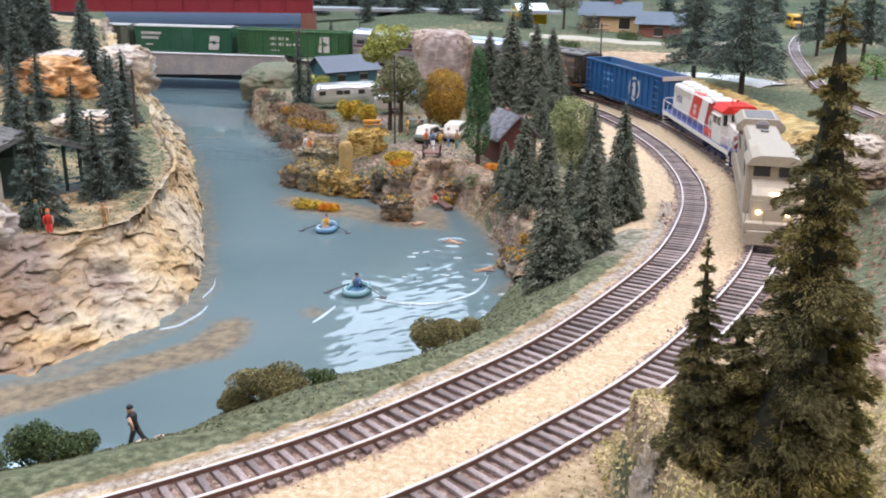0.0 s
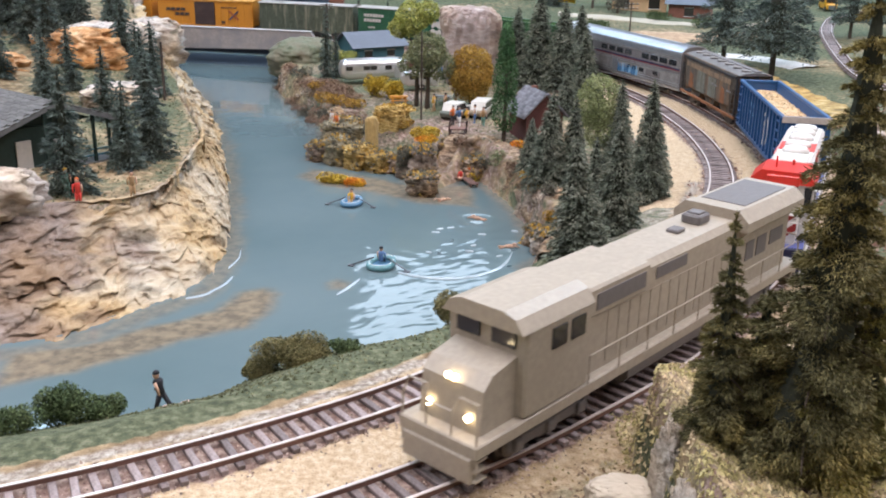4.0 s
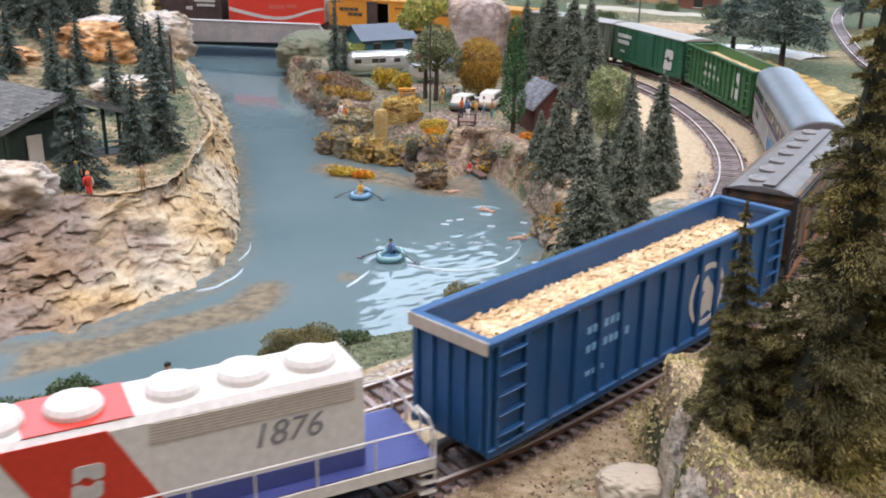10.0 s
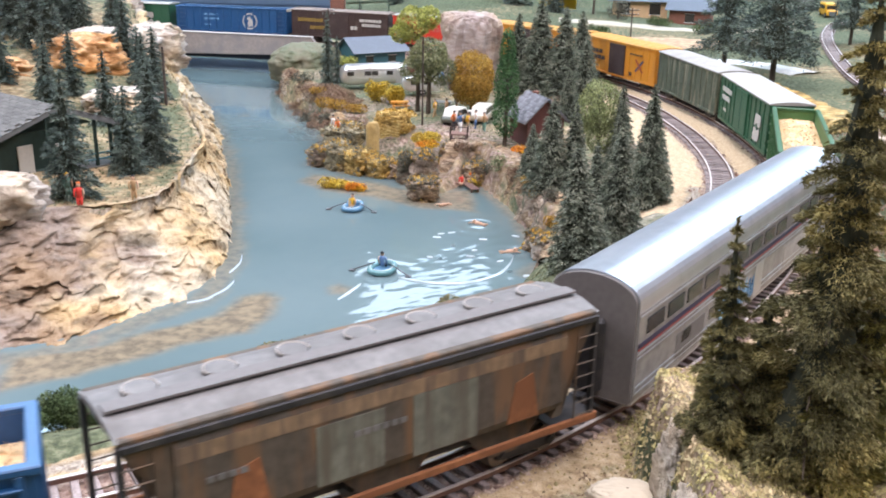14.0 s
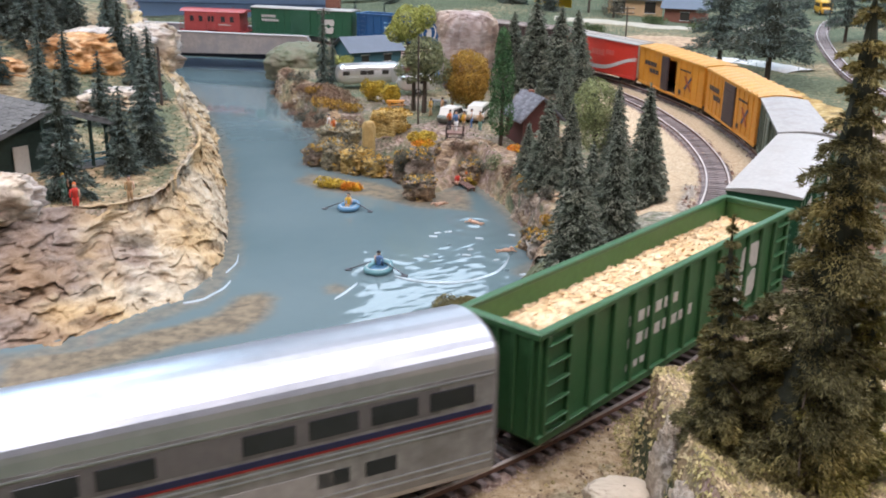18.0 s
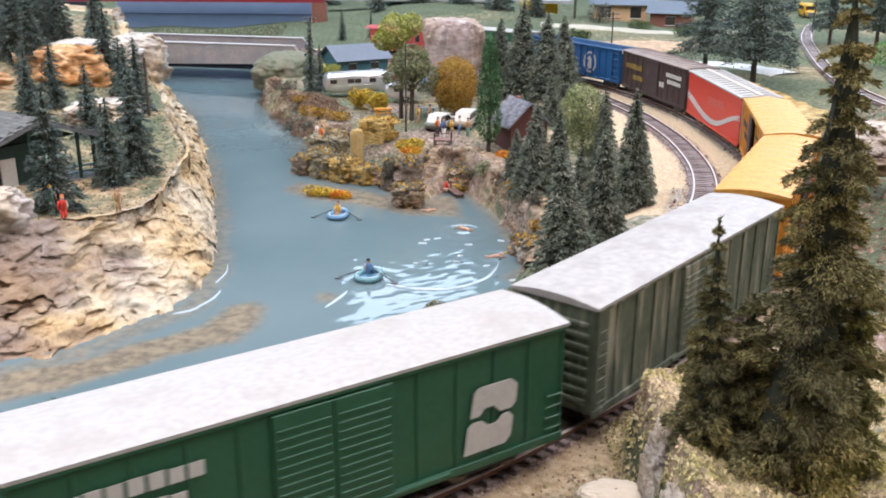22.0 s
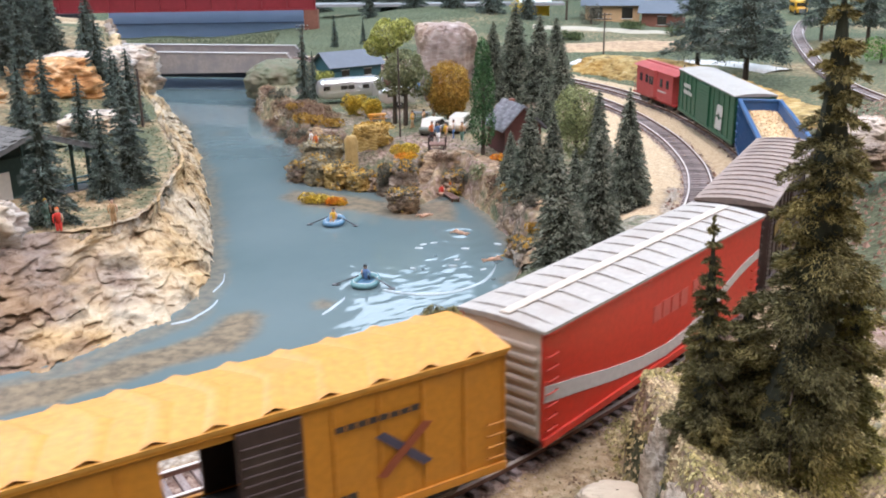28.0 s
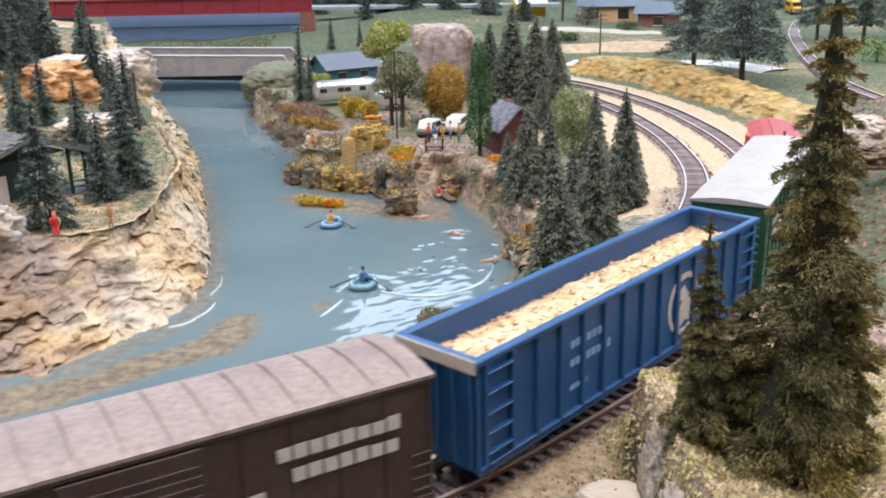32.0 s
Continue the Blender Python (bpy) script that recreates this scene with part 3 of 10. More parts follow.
def lake():
    """The water sheet, rippled by the oars and swimmers near the cove."""
    gx = np.r_[np.arange(-0.80, -0.11, 0.005), np.arange(-0.11, 0.09, 0.0016)]
    gy = np.r_[np.arange(0.29, 0.43, 0.004), np.arange(0.43, 0.76, 0.0018), np.arange(0.76, 0.9, 0.004), np.arange(0.9, 1.98, 0.02)]
    x, y = np.meshgrid(gx, gy, indexing="ij")
    amp = np.exp(-(((x + 0.005) / 0.042) ** 2 + ((y - 0.505) / 0.060) ** 2)) + 0.22 * np.exp(-(((x - 0.02) / 0.05) ** 2 + ((y - 0.62) / 0.08) ** 2))
    sx_, sy_ = 0.8 * x + 0.6 * y, -0.6 * x + 0.8 * y
    z = amp * (0.00075 * fbm(sx_ * 70, sy_ * 190, 2.0, 3) + 0.00035 * fbm(sx_ * 170, sy_ * 420, 5.0, 2)) + 0.0002 * fbm(x * 24, y * 16, 1.0, 2)
    along = -((x + 0.083) * 0.230 + (y - 0.745) * 0.973)
    z = z + 0.0004 * np.exp(-(np.abs(x + 0.083 - 0.24 * along) / 0.006) ** 2) * smooth(0.0, 0.02, along) * 0.4 * smooth(0.14, 0.11, along) * (1 + fbm(x * 260, y * 260, 7.0, 2))
    for cx, cy in ((-0.050, 0.603), (0.020, 0.722), (0.040, 0.655)):
        d = np.hypot(x - cx, y - cy)
        z = z + 0.00022 * np.sin(d * 420) * np.exp(-d / 0.02)
    shoal = np.zeros_like(x)
    for poly, soft, amount in SHOALS:
        p = np.array(poly)
        d, _ = line_distance(p, x, y, True)
        d = np.where(inside(p, x, y), d, -d) + 0.004 * fbm(x * 60, y * 60, 3.0, 3)
        shoal = np.maximum(shoal, amount * smooth(-soft * 0.3, soft, d))
    for line in (np.array(FOOT_LEFT), np.array(LAKE_RIGHT[2:17])):
        d, _ = line_distance(line, x, y)
        shoal = np.maximum(shoal, 0.45 * smooth(0.014, 0.002, d + 0.006 * fbm(x * 50, y * 50, 5.0, 2)))
    idx = np.arange(x.size).reshape(x.shape)
    faces = np.stack([idx[:-1, :-1], idx[1:, :-1], idx[1:, 1:], idx[:-1, 1:]], -1).reshape(-1, 4)
    me = np_mesh("water", np.stack([x, y, WATER + z], -1).reshape(-1, 3), faces, M_WATER)
    ca = me.color_attributes.new("shoal", "FLOAT_COLOR", "POINT")
    ca.data.foreach_set("color", np.stack([shoal, shoal, shoal, np.ones_like(shoal)], -1).astype(np.float32).ravel())
    return tagged(new("water", me), "still teal lake of glossy resin with ripples", "water", kind="structure")


lake()


# ---- rock faces ----
def rock_material(name, cols, scale=60, bump=0.9, crack=1.0):
    m = bpy.data.materials.new(name)
    m.use_nodes = True
    nt = m.node_tree
    b = nt.nodes["Principled BSDF"]
    tc = nt.nodes.new("ShaderNodeTexCoord")
    mp = nt.nodes.new("ShaderNodeMapping")
    mp.inputs["Scale"].default_value = (1, 1, 2.6)
    nt.links.new(tc.outputs["Object"], mp.inputs["Vector"])
    n = nt.nodes.new("ShaderNodeTexNoise")
    n.inputs["Scale"].default_value, n.inputs["Detail"].default_value, n.inputs["Roughness"].default_value = scale, 9, 0.62
    n.inputs["Distortion"].default_value = 0.6
    nt.links.new(mp.outputs["Vector"], n.inputs["Vector"])
    r = nt.nodes.new("ShaderNodeValToRGB")
    r.color_ramp.elements[0].position, r.color_ramp.elements[1].position = 0.30, 0.70
    r.color_ramp.elements[0].color, r.color_ramp.elements[1].color = (*cols[0], 1), (*cols[-1], 1)
    for k, c in enumerate(cols[1:-1]):
        r.color_ramp.elements.new(0.30 + 0.40 * (k + 1) / (len(cols) - 1)).color = (*c, 1)
    nt.links.new(n.outputs["Fac"], r.inputs["Fac"])
    big = nt.nodes.new("ShaderNodeTexNoise")
    big.inputs["Scale"].default_value, big.inputs["Detail"].default_value = scale * 0.22, 3
    nt.links.new(tc.outputs["Object"], big.inputs["Vector"])
    mr = nt.nodes.new("ShaderNodeMapRange")
    mr.inputs["From Min"].default_value, mr.inputs["From Max"].default_value = 0.42, 0.62
    nt.links.new(big.outputs["Fac"], mr.inputs["Value"])
    mx = nt.nodes.new("ShaderNodeMix")
    mx.data_type, mx.blend_type = "RGBA", "MULTIPLY"
    mx.inputs["B"].default_value = (1.0, 0.86, 0.64, 1)
    nt.links.new(mr.outputs["Result"], mx.inputs["Factor"])
    nt.links.new(r.outputs["Color"], mx.inputs["A"])
    stain = nt.nodes.new("ShaderNodeTexNoise")
    stain.inputs["Scale"].default_value, stain.inputs["Detail"].default_value = scale * 0.55, 7
    nt.links.new(mp.outputs["Vector"], stain.inputs["Vector"])
    cav = nt.nodes.new("ShaderNodeMapRange")
    cav.inputs["From Min"].default_value, cav.inputs["From Max"].default_value = 0.33, 0.46
    cav.inputs["To Min"].default_value, cav.inputs["To Max"].default_value = 0.42, 1.0
    nt.links.new(stain.outputs["Fac"], cav.inputs["Value"])
    wash = nt.nodes.new("ShaderNodeVectorMath")
    wash.operation = "SCALE"
    nt.links.new(mx.outputs["Result"], wash.inputs[0])
    nt.links.new(cav.outputs["Result"], wash.inputs["Scale"])
    nt.links.new(wash.outputs["Vector"], b.inputs["Base Color"])
    b.inputs["Roughness"].default_value, b.inputs["Specular IOR Level"].default_value = 0.88, 0.3
    bp = nt.nodes.new("ShaderNodeBump")
    bp.inputs["Strength"].default_value, bp.inputs["Distance"].default_value = bump, 0.003
    nt.links.new(n.outputs["Fac"], bp.inputs["Height"])
    nt.links.new(bp.outputs["Normal"], b.inputs["Normal"])
    return m


M_CREAM = rock_material("cream_plaster_rock", [(0.22, 0.17, 0.14), (0.44, 0.37, 0.32), (0.58, 0.52, 0.46), (0.70, 0.65, 0.59)])
M_YELLOWROCK = rock_material("ochre_plaster_rock", [(0.13, 0.085, 0.04), (0.32, 0.215, 0.08), (0.45, 0.32, 0.13), (0.56, 0.45, 0.26)], 90)
M_SANDSTONE = rock_material("gritty_ochre_sandstone", [(0.15, 0.09, 0.035), (0.42, 0.28, 0.09), (0.62, 0.45, 0.17), (0.76, 0.62, 0.34)], 230, 1.0)
M_BROWNROCK = rock_material("brown_bank_rock", [(0.09, 0.06, 0.045), (0.20, 0.14, 0.10), (0.36, 0.275, 0.20), (0.56, 0.48, 0.38)], 170)
M_GREYROCK = rock_material("grey_rock", [(0.21, 0.145, 0.13), (0.36, 0.285, 0.265), (0.45, 0.38, 0.355), (0.55, 0.48, 0.45)], 45)


def rock_face(name, line, foot, crest, lean, rough, label, material, seed=0.0, step=0.0035, rows=26, cells=16.0, back=0.02, strata=1.0):
    """A craggy wall swept along a line: foot and crest heights, lean back, relief in metres."""
    q, s = spline(line, step)
    t, nrm = normals(q)
    v = np.linspace(0, 1, rows)
    zf = np.broadcast_to(foot(q[:, 0], q[:, 1]), (len(q),))
    zc = np.broadcast_to(crest(q[:, 0], q[:, 1]), (len(q),))
    u_, v_ = np.meshgrid(np.arange(len(q)), v, indexing="ij")
    z = zf[:, None] + (zc - zf)[:, None] * v_
    sx, sy = q[:, 0][:, None] + 0 * v_, q[:, 1][:, None] + 0 * v_
    n1 = fbm(sx * cells, sy * cells, z * cells * 1.2 + seed, 3)
    n2 = 1 - 2 * np.abs(fbm(sx * cells * 3 + 5, sy * cells * 3, z * cells * 5 * strata + seed, 4))
    n3 = 1 - 2 * np.abs(fbm(sx * cells * 8 + 2, sy * cells * 8, z * cells * 12 * strata + seed, 3))
    f1, f2 = facets(sx * cells * 2.2, sy * cells * 2.2, z * cells * 3.4, int(seed)), facets(sx * cells * 6, sy * cells * 6, z * cells * 8, int(seed) + 5)
    off = rough * (1.1 * n1 + 0.25 * n2 + 0.15 * n3 + 1.0 * f1 + 0.5 * f2)
    lb = lean * v_ ** 1.2 + back * smooth(0.9, 1.0, v_)
    p = np.stack([sx + nrm[:, 0][:, None] * (lb - off), sy + nrm[:, 1][:, None] * (lb - off), z + 0.25 * rough * n3 * v_], -1)
    idx = np.arange(u_.size).reshape(u_.shape)
    faces = np.stack([idx[:-1, :-1], idx[1:, :-1], idx[1:, 1:], idx[:-1, 1:]], -1).reshape(-1, 4)
    return tagged(new(name, np_mesh(name, p.reshape(-1, 3), faces, material)), label, "rock face", kind="structure")


low = lambda x, y: WATER - 0.006


def rock_sheet(name, foot, crest, zf, zc, rough, label, material, seed=0, n=330, rows=64, cells=20.0, rim=0.016):
    """A craggy slope between a foot line and a crest line: bulging foot, hollows under an overhanging lip, broken facets, and a rim that rolls over onto the turf."""
    a, b_ = spline(foot, 0.002)[0], spline(crest, 0.002)[0]
    u = np.linspace(0, 1, 4000)
    dens = np.cumsum(np.interp(u, [0, 0.30, 0.48, 0.86, 1.0], [0.3, 0.5, 1.7, 1.7, 0.4]))
    u = np.interp(np.linspace(dens[0], dens[-1], n), dens, u)
    pick = lambda q: np.stack([np.interp(u * (len(q) - 1), np.arange(len(q)), q[:, i]) for i in (0, 1)], 1)
    a, b_ = pick(a), pick(b_)
    over = 14
    v = np.r_[np.linspace(0, 1, rows), np.linspace(1, 2, over + 1)[1:]]
    face, roll = np.minimum(v, 1), np.maximum(v - 1, 0)
    hc = zc(b_[:, 0], b_[:, 1])
    hollow = 0.5 + 0.5 * np.clip(2.2 * fbm(a[:, 0] * 9, a[:, 1] * 9, seed, 2), -1, 1)
    straight, bowed = face ** 0.85, np.interp(face, [0, 0.25, 0.5, 0.75, 0.9, 1.0], [0, 0.20, 0.62, 1.04, 1.08, 1.0])
    prof = straight[None, :] * (1 - hollow)[:, None] + bowed[None, :] * hollow[:, None]
    out = a - b_
    out /= np.hypot(*out.T)[:, None] + 1e-6
    k = 61
    out = np.stack([np.convolve(np.pad(out[:, i], k // 2, "edge"), np.ones(k) / k, "valid") for i in (0, 1)], 1)
    inward = rim * (0.7 + 1.2 * np.abs(fbm(b_[:, 0] * 14, b_[:, 1] * 14, seed + 3.0, 3)))[:, None] * roll[None, :]
    x = a[:, 0][:, None] + (b_ - a)[:, 0][:, None] * prof - out[:, 0][:, None] * inward
    y = a[:, 1][:, None] + (b_ - a)[:, 1][:, None] * prof - out[:, 1][:, None] * inward
    z = zf + (hc - zf)[:, None] * face[None, :]
    lift = (0.0012 + 0.0065 * np.clip(fbm(b_[:, 0] * 30, b_[:, 1] * 30, seed + 6.0, 3) + 0.1, 0, 1))[:, None]
    z = z + lift * np.interp(v, [0.9, 1.0, 1.25, 1.7, 2.0], [0, 1, 1, 0.3, -0.2])[None, :] - 0.006 * smooth(0.75, 1.0, roll)[None, :]
    tilt = z - 0.35 * x
    n1 = fbm(x * cells, y * cells, z * cells + seed, 3)
    wx, wz = x + 0.010 * fbm(x * 40, y * 40, z * 40 + 3, 3), tilt + 0.006 * fbm(x * 50, y * 50, z * 50 + 8, 3)
    f1 = facets(wx * 24, y * 24, wz * 66, 3)
    f2 = facets(wx * 70, y * 70, wz * 150, 11)
    f3 = facets(wx * 190, y * 190, wz * 330, 23)
    n4 = fbm(x * 170, y * 170, z * 260 + seed, 4)
    edge = np.minimum(1, np.minimum(v / 0.06, 1.0) * 0.7 + 0.3)[None, :] * (1 - 0.75 * smooth(0.92, 1.15, v))[None, :]
    pits = np.clip(fbm(x * 34, y * 34, tilt * 80 + 21, 3) - 0.16, 0, 1)
    gully = np.exp(-((x - -0.2223) / 0.0075) ** 2 - ((y - 0.5811) / 0.03) ** 2) * smooth(0.12, 0.3, face)[None, :] * smooth(1.0, 0.82, face)[None, :]
    scoop = np.exp(-((x - -0.2012) / 0.016) ** 2 - ((y - 0.6713) / 0.045) ** 2) * np.exp(-((v - 0.80) / 0.16) ** 2)[None, :]
    off = rough * (-1.9 * gully - 1.5 * scoop + 1.6 * n1 + 1.35 * f1 + 0.42 * f2 * (0.5 + 1.0 * smooth(-0.2, 0.2, n1)) + 0.15 * f3 + 0.14 * n4 - 1.5 * pits) * edge
    p = np.stack([x + out[:, 0][:, None] * off, y + out[:, 1][:, None] * off, z + 0.20 * rough * (f2 + 0.5 * f3 + 0.5 * n4) * np.where(v < 1, np.sin(np.pi * face) * 0.7 + 0.3, 0.7)[None, :]], -1)
    idx = np.arange(x.size).reshape(x.shape)
    faces = np.stack([idx[:-1, :-1], idx[1:, :-1], idx[1:, 1:], idx[:-1, 1:]], -1).reshape(-1, 4)
    return tagged(new(name, np_mesh(name, p.reshape(-1, 3), faces, material)), label, "rock face", kind="structure")


def two_rocks(m, a, c, x0, x1):
    """Tints a rock from one colour to another along the shore, with a ragged border."""
    nt = m.node_tree
    b = nt.nodes["Principled BSDF"]
    src = b.inputs["Base Color"].links[0].from_socket
    tc = nt.nodes.new("ShaderNodeTexCoord")
    sx = nt.nodes.new("ShaderNodeSeparateXYZ")
    nz = nt.nodes.new("ShaderNodeTexNoise")
    nz.inputs["Scale"].default_value = 22
    ad = nt.nodes.new("ShaderNodeMath")
    ad.operation, ad.inputs[1].default_value = "MULTIPLY_ADD", 0.16
    mr = nt.nodes.new("ShaderNodeMapRange")
    mr.inputs["From Min"].default_value, mr.inputs["From Max"].default_value = x0 + 0.08, x1 + 0.08
    far = nt.nodes.new("ShaderNodeMapRange")
    far.inputs["From Min"].default_value, far.inputs["From Max"].default_value, far.inputs["To Max"].default_value = 0.66, 0.86, 0.25
    su = nt.nodes.new("ShaderNodeMath")
    mx, mu = nt.nodes.new("ShaderNodeMix"), nt.nodes.new("ShaderNodeMix")
    mx.data_type = mu.data_type = "RGBA"
    mu.blend_type, mu.inputs["Factor"].default_value = "MULTIPLY", 1.0
    mx.inputs["A"].default_value, mx.inputs["B"].default_value = (*a, 1), (*c, 1)
    for s_, d_ in ((tc.outputs["Object"], sx.inputs[0]), (tc.outputs["Object"], nz.inputs["Vector"]), (nz.outputs["Fac"], ad.inputs[0]), (sx.outputs["X"], ad.inputs[2]), (sx.outputs["Y"], far.inputs["Value"]), (ad.outputs[0], su.inputs[0]), (far.outputs["Result"], su.inputs[1]), (su.outputs[0], mr.inputs["Value"]),
                   (mr.outputs["Result"], mx.inputs["Factor"]), (src, mu.inputs["A"]), (mx.outputs["Result"], mu.inputs["B"]), (mu.outputs["Result"], b.inputs["Base Color"])):
        nt.links.new(s_, d_)
    return m


M_CLIFF = two_rocks(rock_material("cliff_plaster_rock", [(0.36, 0.27, 0.19), (0.60, 0.52, 0.42), (0.72, 0.65, 0.555), (0.80, 0.75, 0.67)], 75), (0.42, 0.365, 0.355), (0.76, 0.70, 0.595), -0.236, -0.206)
rock_sheet("rock_cliff", FOOT_LEFT, [p for p in reversed(CREST_LEFT)], WATER - 0.004, lambda x, y: ground(x - 0.006, y + 0.004)[0] + 0.001, 0.0085,
           "cream and pinkish-grey plaster rock cliff beside the lake", M_CLIFF, 3.0, 1250, 120, 15.0)
island_line = [LAKE_RIGHT[i] for i in range(16, 1, -1)]
rock_face("island_bank", island_line, low, lambda x, y: ground(x + 0.016, y + 0.004)[0] + 0.0015, 0.010, 0.0045, "brown and tan rocky lake bank with dry scrub", M_BROWNROCK, 8.0, 0.003, 16, 34.0, 0.012)
rock_face("yellow_rock_bank", [(0.345, 0.66), (0.352, 0.76), (0.350, 0.86), (0.335, 0.98), (0.315, 1.09), (0.275, 1.24), (0.20, 1.38)],
          lambda x, y: rail_z(y) - 0.008, lambda x, y: 0.007 + 0.006 * np.sin(x * 60 + y * 23), 0.03, 0.007,
          "ochre plaster rock bank beside the railway curve", M_YELLOWROCK, 4.0, 0.004, 18, 24.0, 0.03)


# ---- rails and ties ----
def rail_profile_sweep(xy, side, z_of, z0, z1, w):
    t, n = normals(xy)
    c = xy + n * side
    z = np.array([z_of(p[1]) for p in c])
    ring = []
    for dx, dz in ((-w, z0), (-w, z1), (w, z1), (w, z0)):
        ring.append(np.c_[c + n * dx, z + dz])
    v = np.stack(ring, 1).reshape(-1, 3)
    k = len(c)
    i = np.arange(k - 1)[:, None] * 4
    f = np.concatenate([np.c_[i + a, i + (a + 1) % 4, i + 4 + (a + 1) % 4, i + 4 + a] for a in range(4)])
    return v, f


TIE = Geo().box(-0.0118, 0.0118, -0.00135, 0.00135, -0.0019, 0, 0.0003).mesh("tie", M_TIE)


def railway(label, xy, z_of, near, spacing=0.0064):
    """A line of track: two rails, each a rusty web under a bright head, on single ties."""
    top = base("railway_track", label, "railway track", kind="structure")
    for side in (-0.0083, 0.0083):
        v, f = rail_profile_sweep(xy, side, z_of, -0.0021, -0.0004, 0.0006)
        web = part("rail", np_mesh("rail", v, f, M_RUST, False), None, top)
        v, f = rail_profile_sweep(xy, side, z_of, -0.0004, 0.0, 0.00062)
        part("rail_head", np_mesh("rail_head", v, f, M_STEEL, False), None, web, "bright worn steel rail head")
    s = np.r_[0, np.cumsum(np.hypot(*np.diff(xy, axis=0).T))]
    t, n = normals(xy)
    e = np.arange(spacing, s[-1], spacing)
    px, py = np.interp(e, s, xy[:, 0]), np.interp(e, s, xy[:, 1])
    ang = np.arctan2(np.interp(e, s, n[:, 1]), np.interp(e, s, n[:, 0]))
    rng = random.Random(4)
    rest = Geo()
    for x, y, a in zip(px, py, ang):
        m = Matrix.Translation((x, y, z_of(y) - 0.0022 + rng.uniform(-0.0002, 0.0002))) @ Matrix.Rotation(a + rng.uniform(-0.04, 0.04), 4, "Z")
        if near(x, y):
            ob = new("tie", TIE)
            ob.parent, ob.matrix_basis = top, m
        else:
            rest.add([m @ v.co for v in TIE.vertices], [tuple(p.vertices) for p in TIE.polygons])
    if rest.v:
        tagged(part("ties", rest, M_TIE, top), kind="stuff")
    return top


railway("brown-tied railway track curving round the lake", A_XY, rail_z, lambda x, y: -0.14 < x and y < 1.25 and x > -0.14)
railway("outer brown-tied railway track that carries the train", B_XY, rail_z, lambda x, y: x > -0.10 and y < 1.25)
railway("single weathered railway track on the upland", C_XY, lambda y: 0.001, lambda x, y: 0.8 < y < 2.1)

# ---- concrete girder bridge ----
M_CONC = mat("girder_concrete", (0.30, 0.26, 0.24), 0.85, 0, 0.12, 200, 0.2, (0.24, 0.22, 0.22))
M_CONCTOP = mat("girder_edge", (0.45, 0.42, 0.40), 0.8, 0, 0.1, 200, 0.2)
# near-black blue: the shade under the girders, put into the deck's colour
M_DECKSHADE = mat("deck_painted_shade", (0.02, 0.024, 0.04), 0.8, 0, 0.2, 100, 0)


def girder_bridge():
    b = base("girder_bridge", "grey concrete girder railway bridge over the lake", "bridge", kind="")
    d = Vector((0.973, -0.232, 0))
    for k, off in enumerate((-0.030 - TRACK_GAP, 0.030)):
        n = Vector((0.232, 0.973, 0))
        c = Vector((-0.261, 1.600, 0)) + n * off
        L0, L1 = (-0.42, 0.060) if k == 0 else (-0.42, 0.03)
        outline = [(L0, -0.030), (L1 + 0.022, -0.016), (L1, 0.0105), (L0, 0.0105)] if k == 0 else [(L0, -0.030), (L1 + 0.03, -0.016), (L1, 0.012), (L0, 0.012)]
        m = Matrix(((d.x, n.x, 0, c.x), (d.y, n.y, 0, c.y), (0, 0, 1, -0.006), (0, 0, 0, 1)))
        part("girder", Geo().prism(outline, -0.004, 0.004, "y"), M_CONC, b, at=m)
        part("coping", Geo().box(L0, L1 + 0.001, -0.0052, 0.0052, 0.0106, 0.0122, 0.0003), M_CONCTOP, b, "pale coping edge", at=m)
    m = Matrix(((d.x, n.x, 0, -0.261), (d.y, n.y, 0, 1.600), (0, 0, 1, 0), (0, 0, 0, 1)))
    part("deck", Geo().box(-0.42, 0.03, -0.078, 0.026, -0.034, -0.013), M_DECKSHADE, b, "bridge deck coloured as dark as the shade under the girders", at=m)
    return b


girder_bridge()


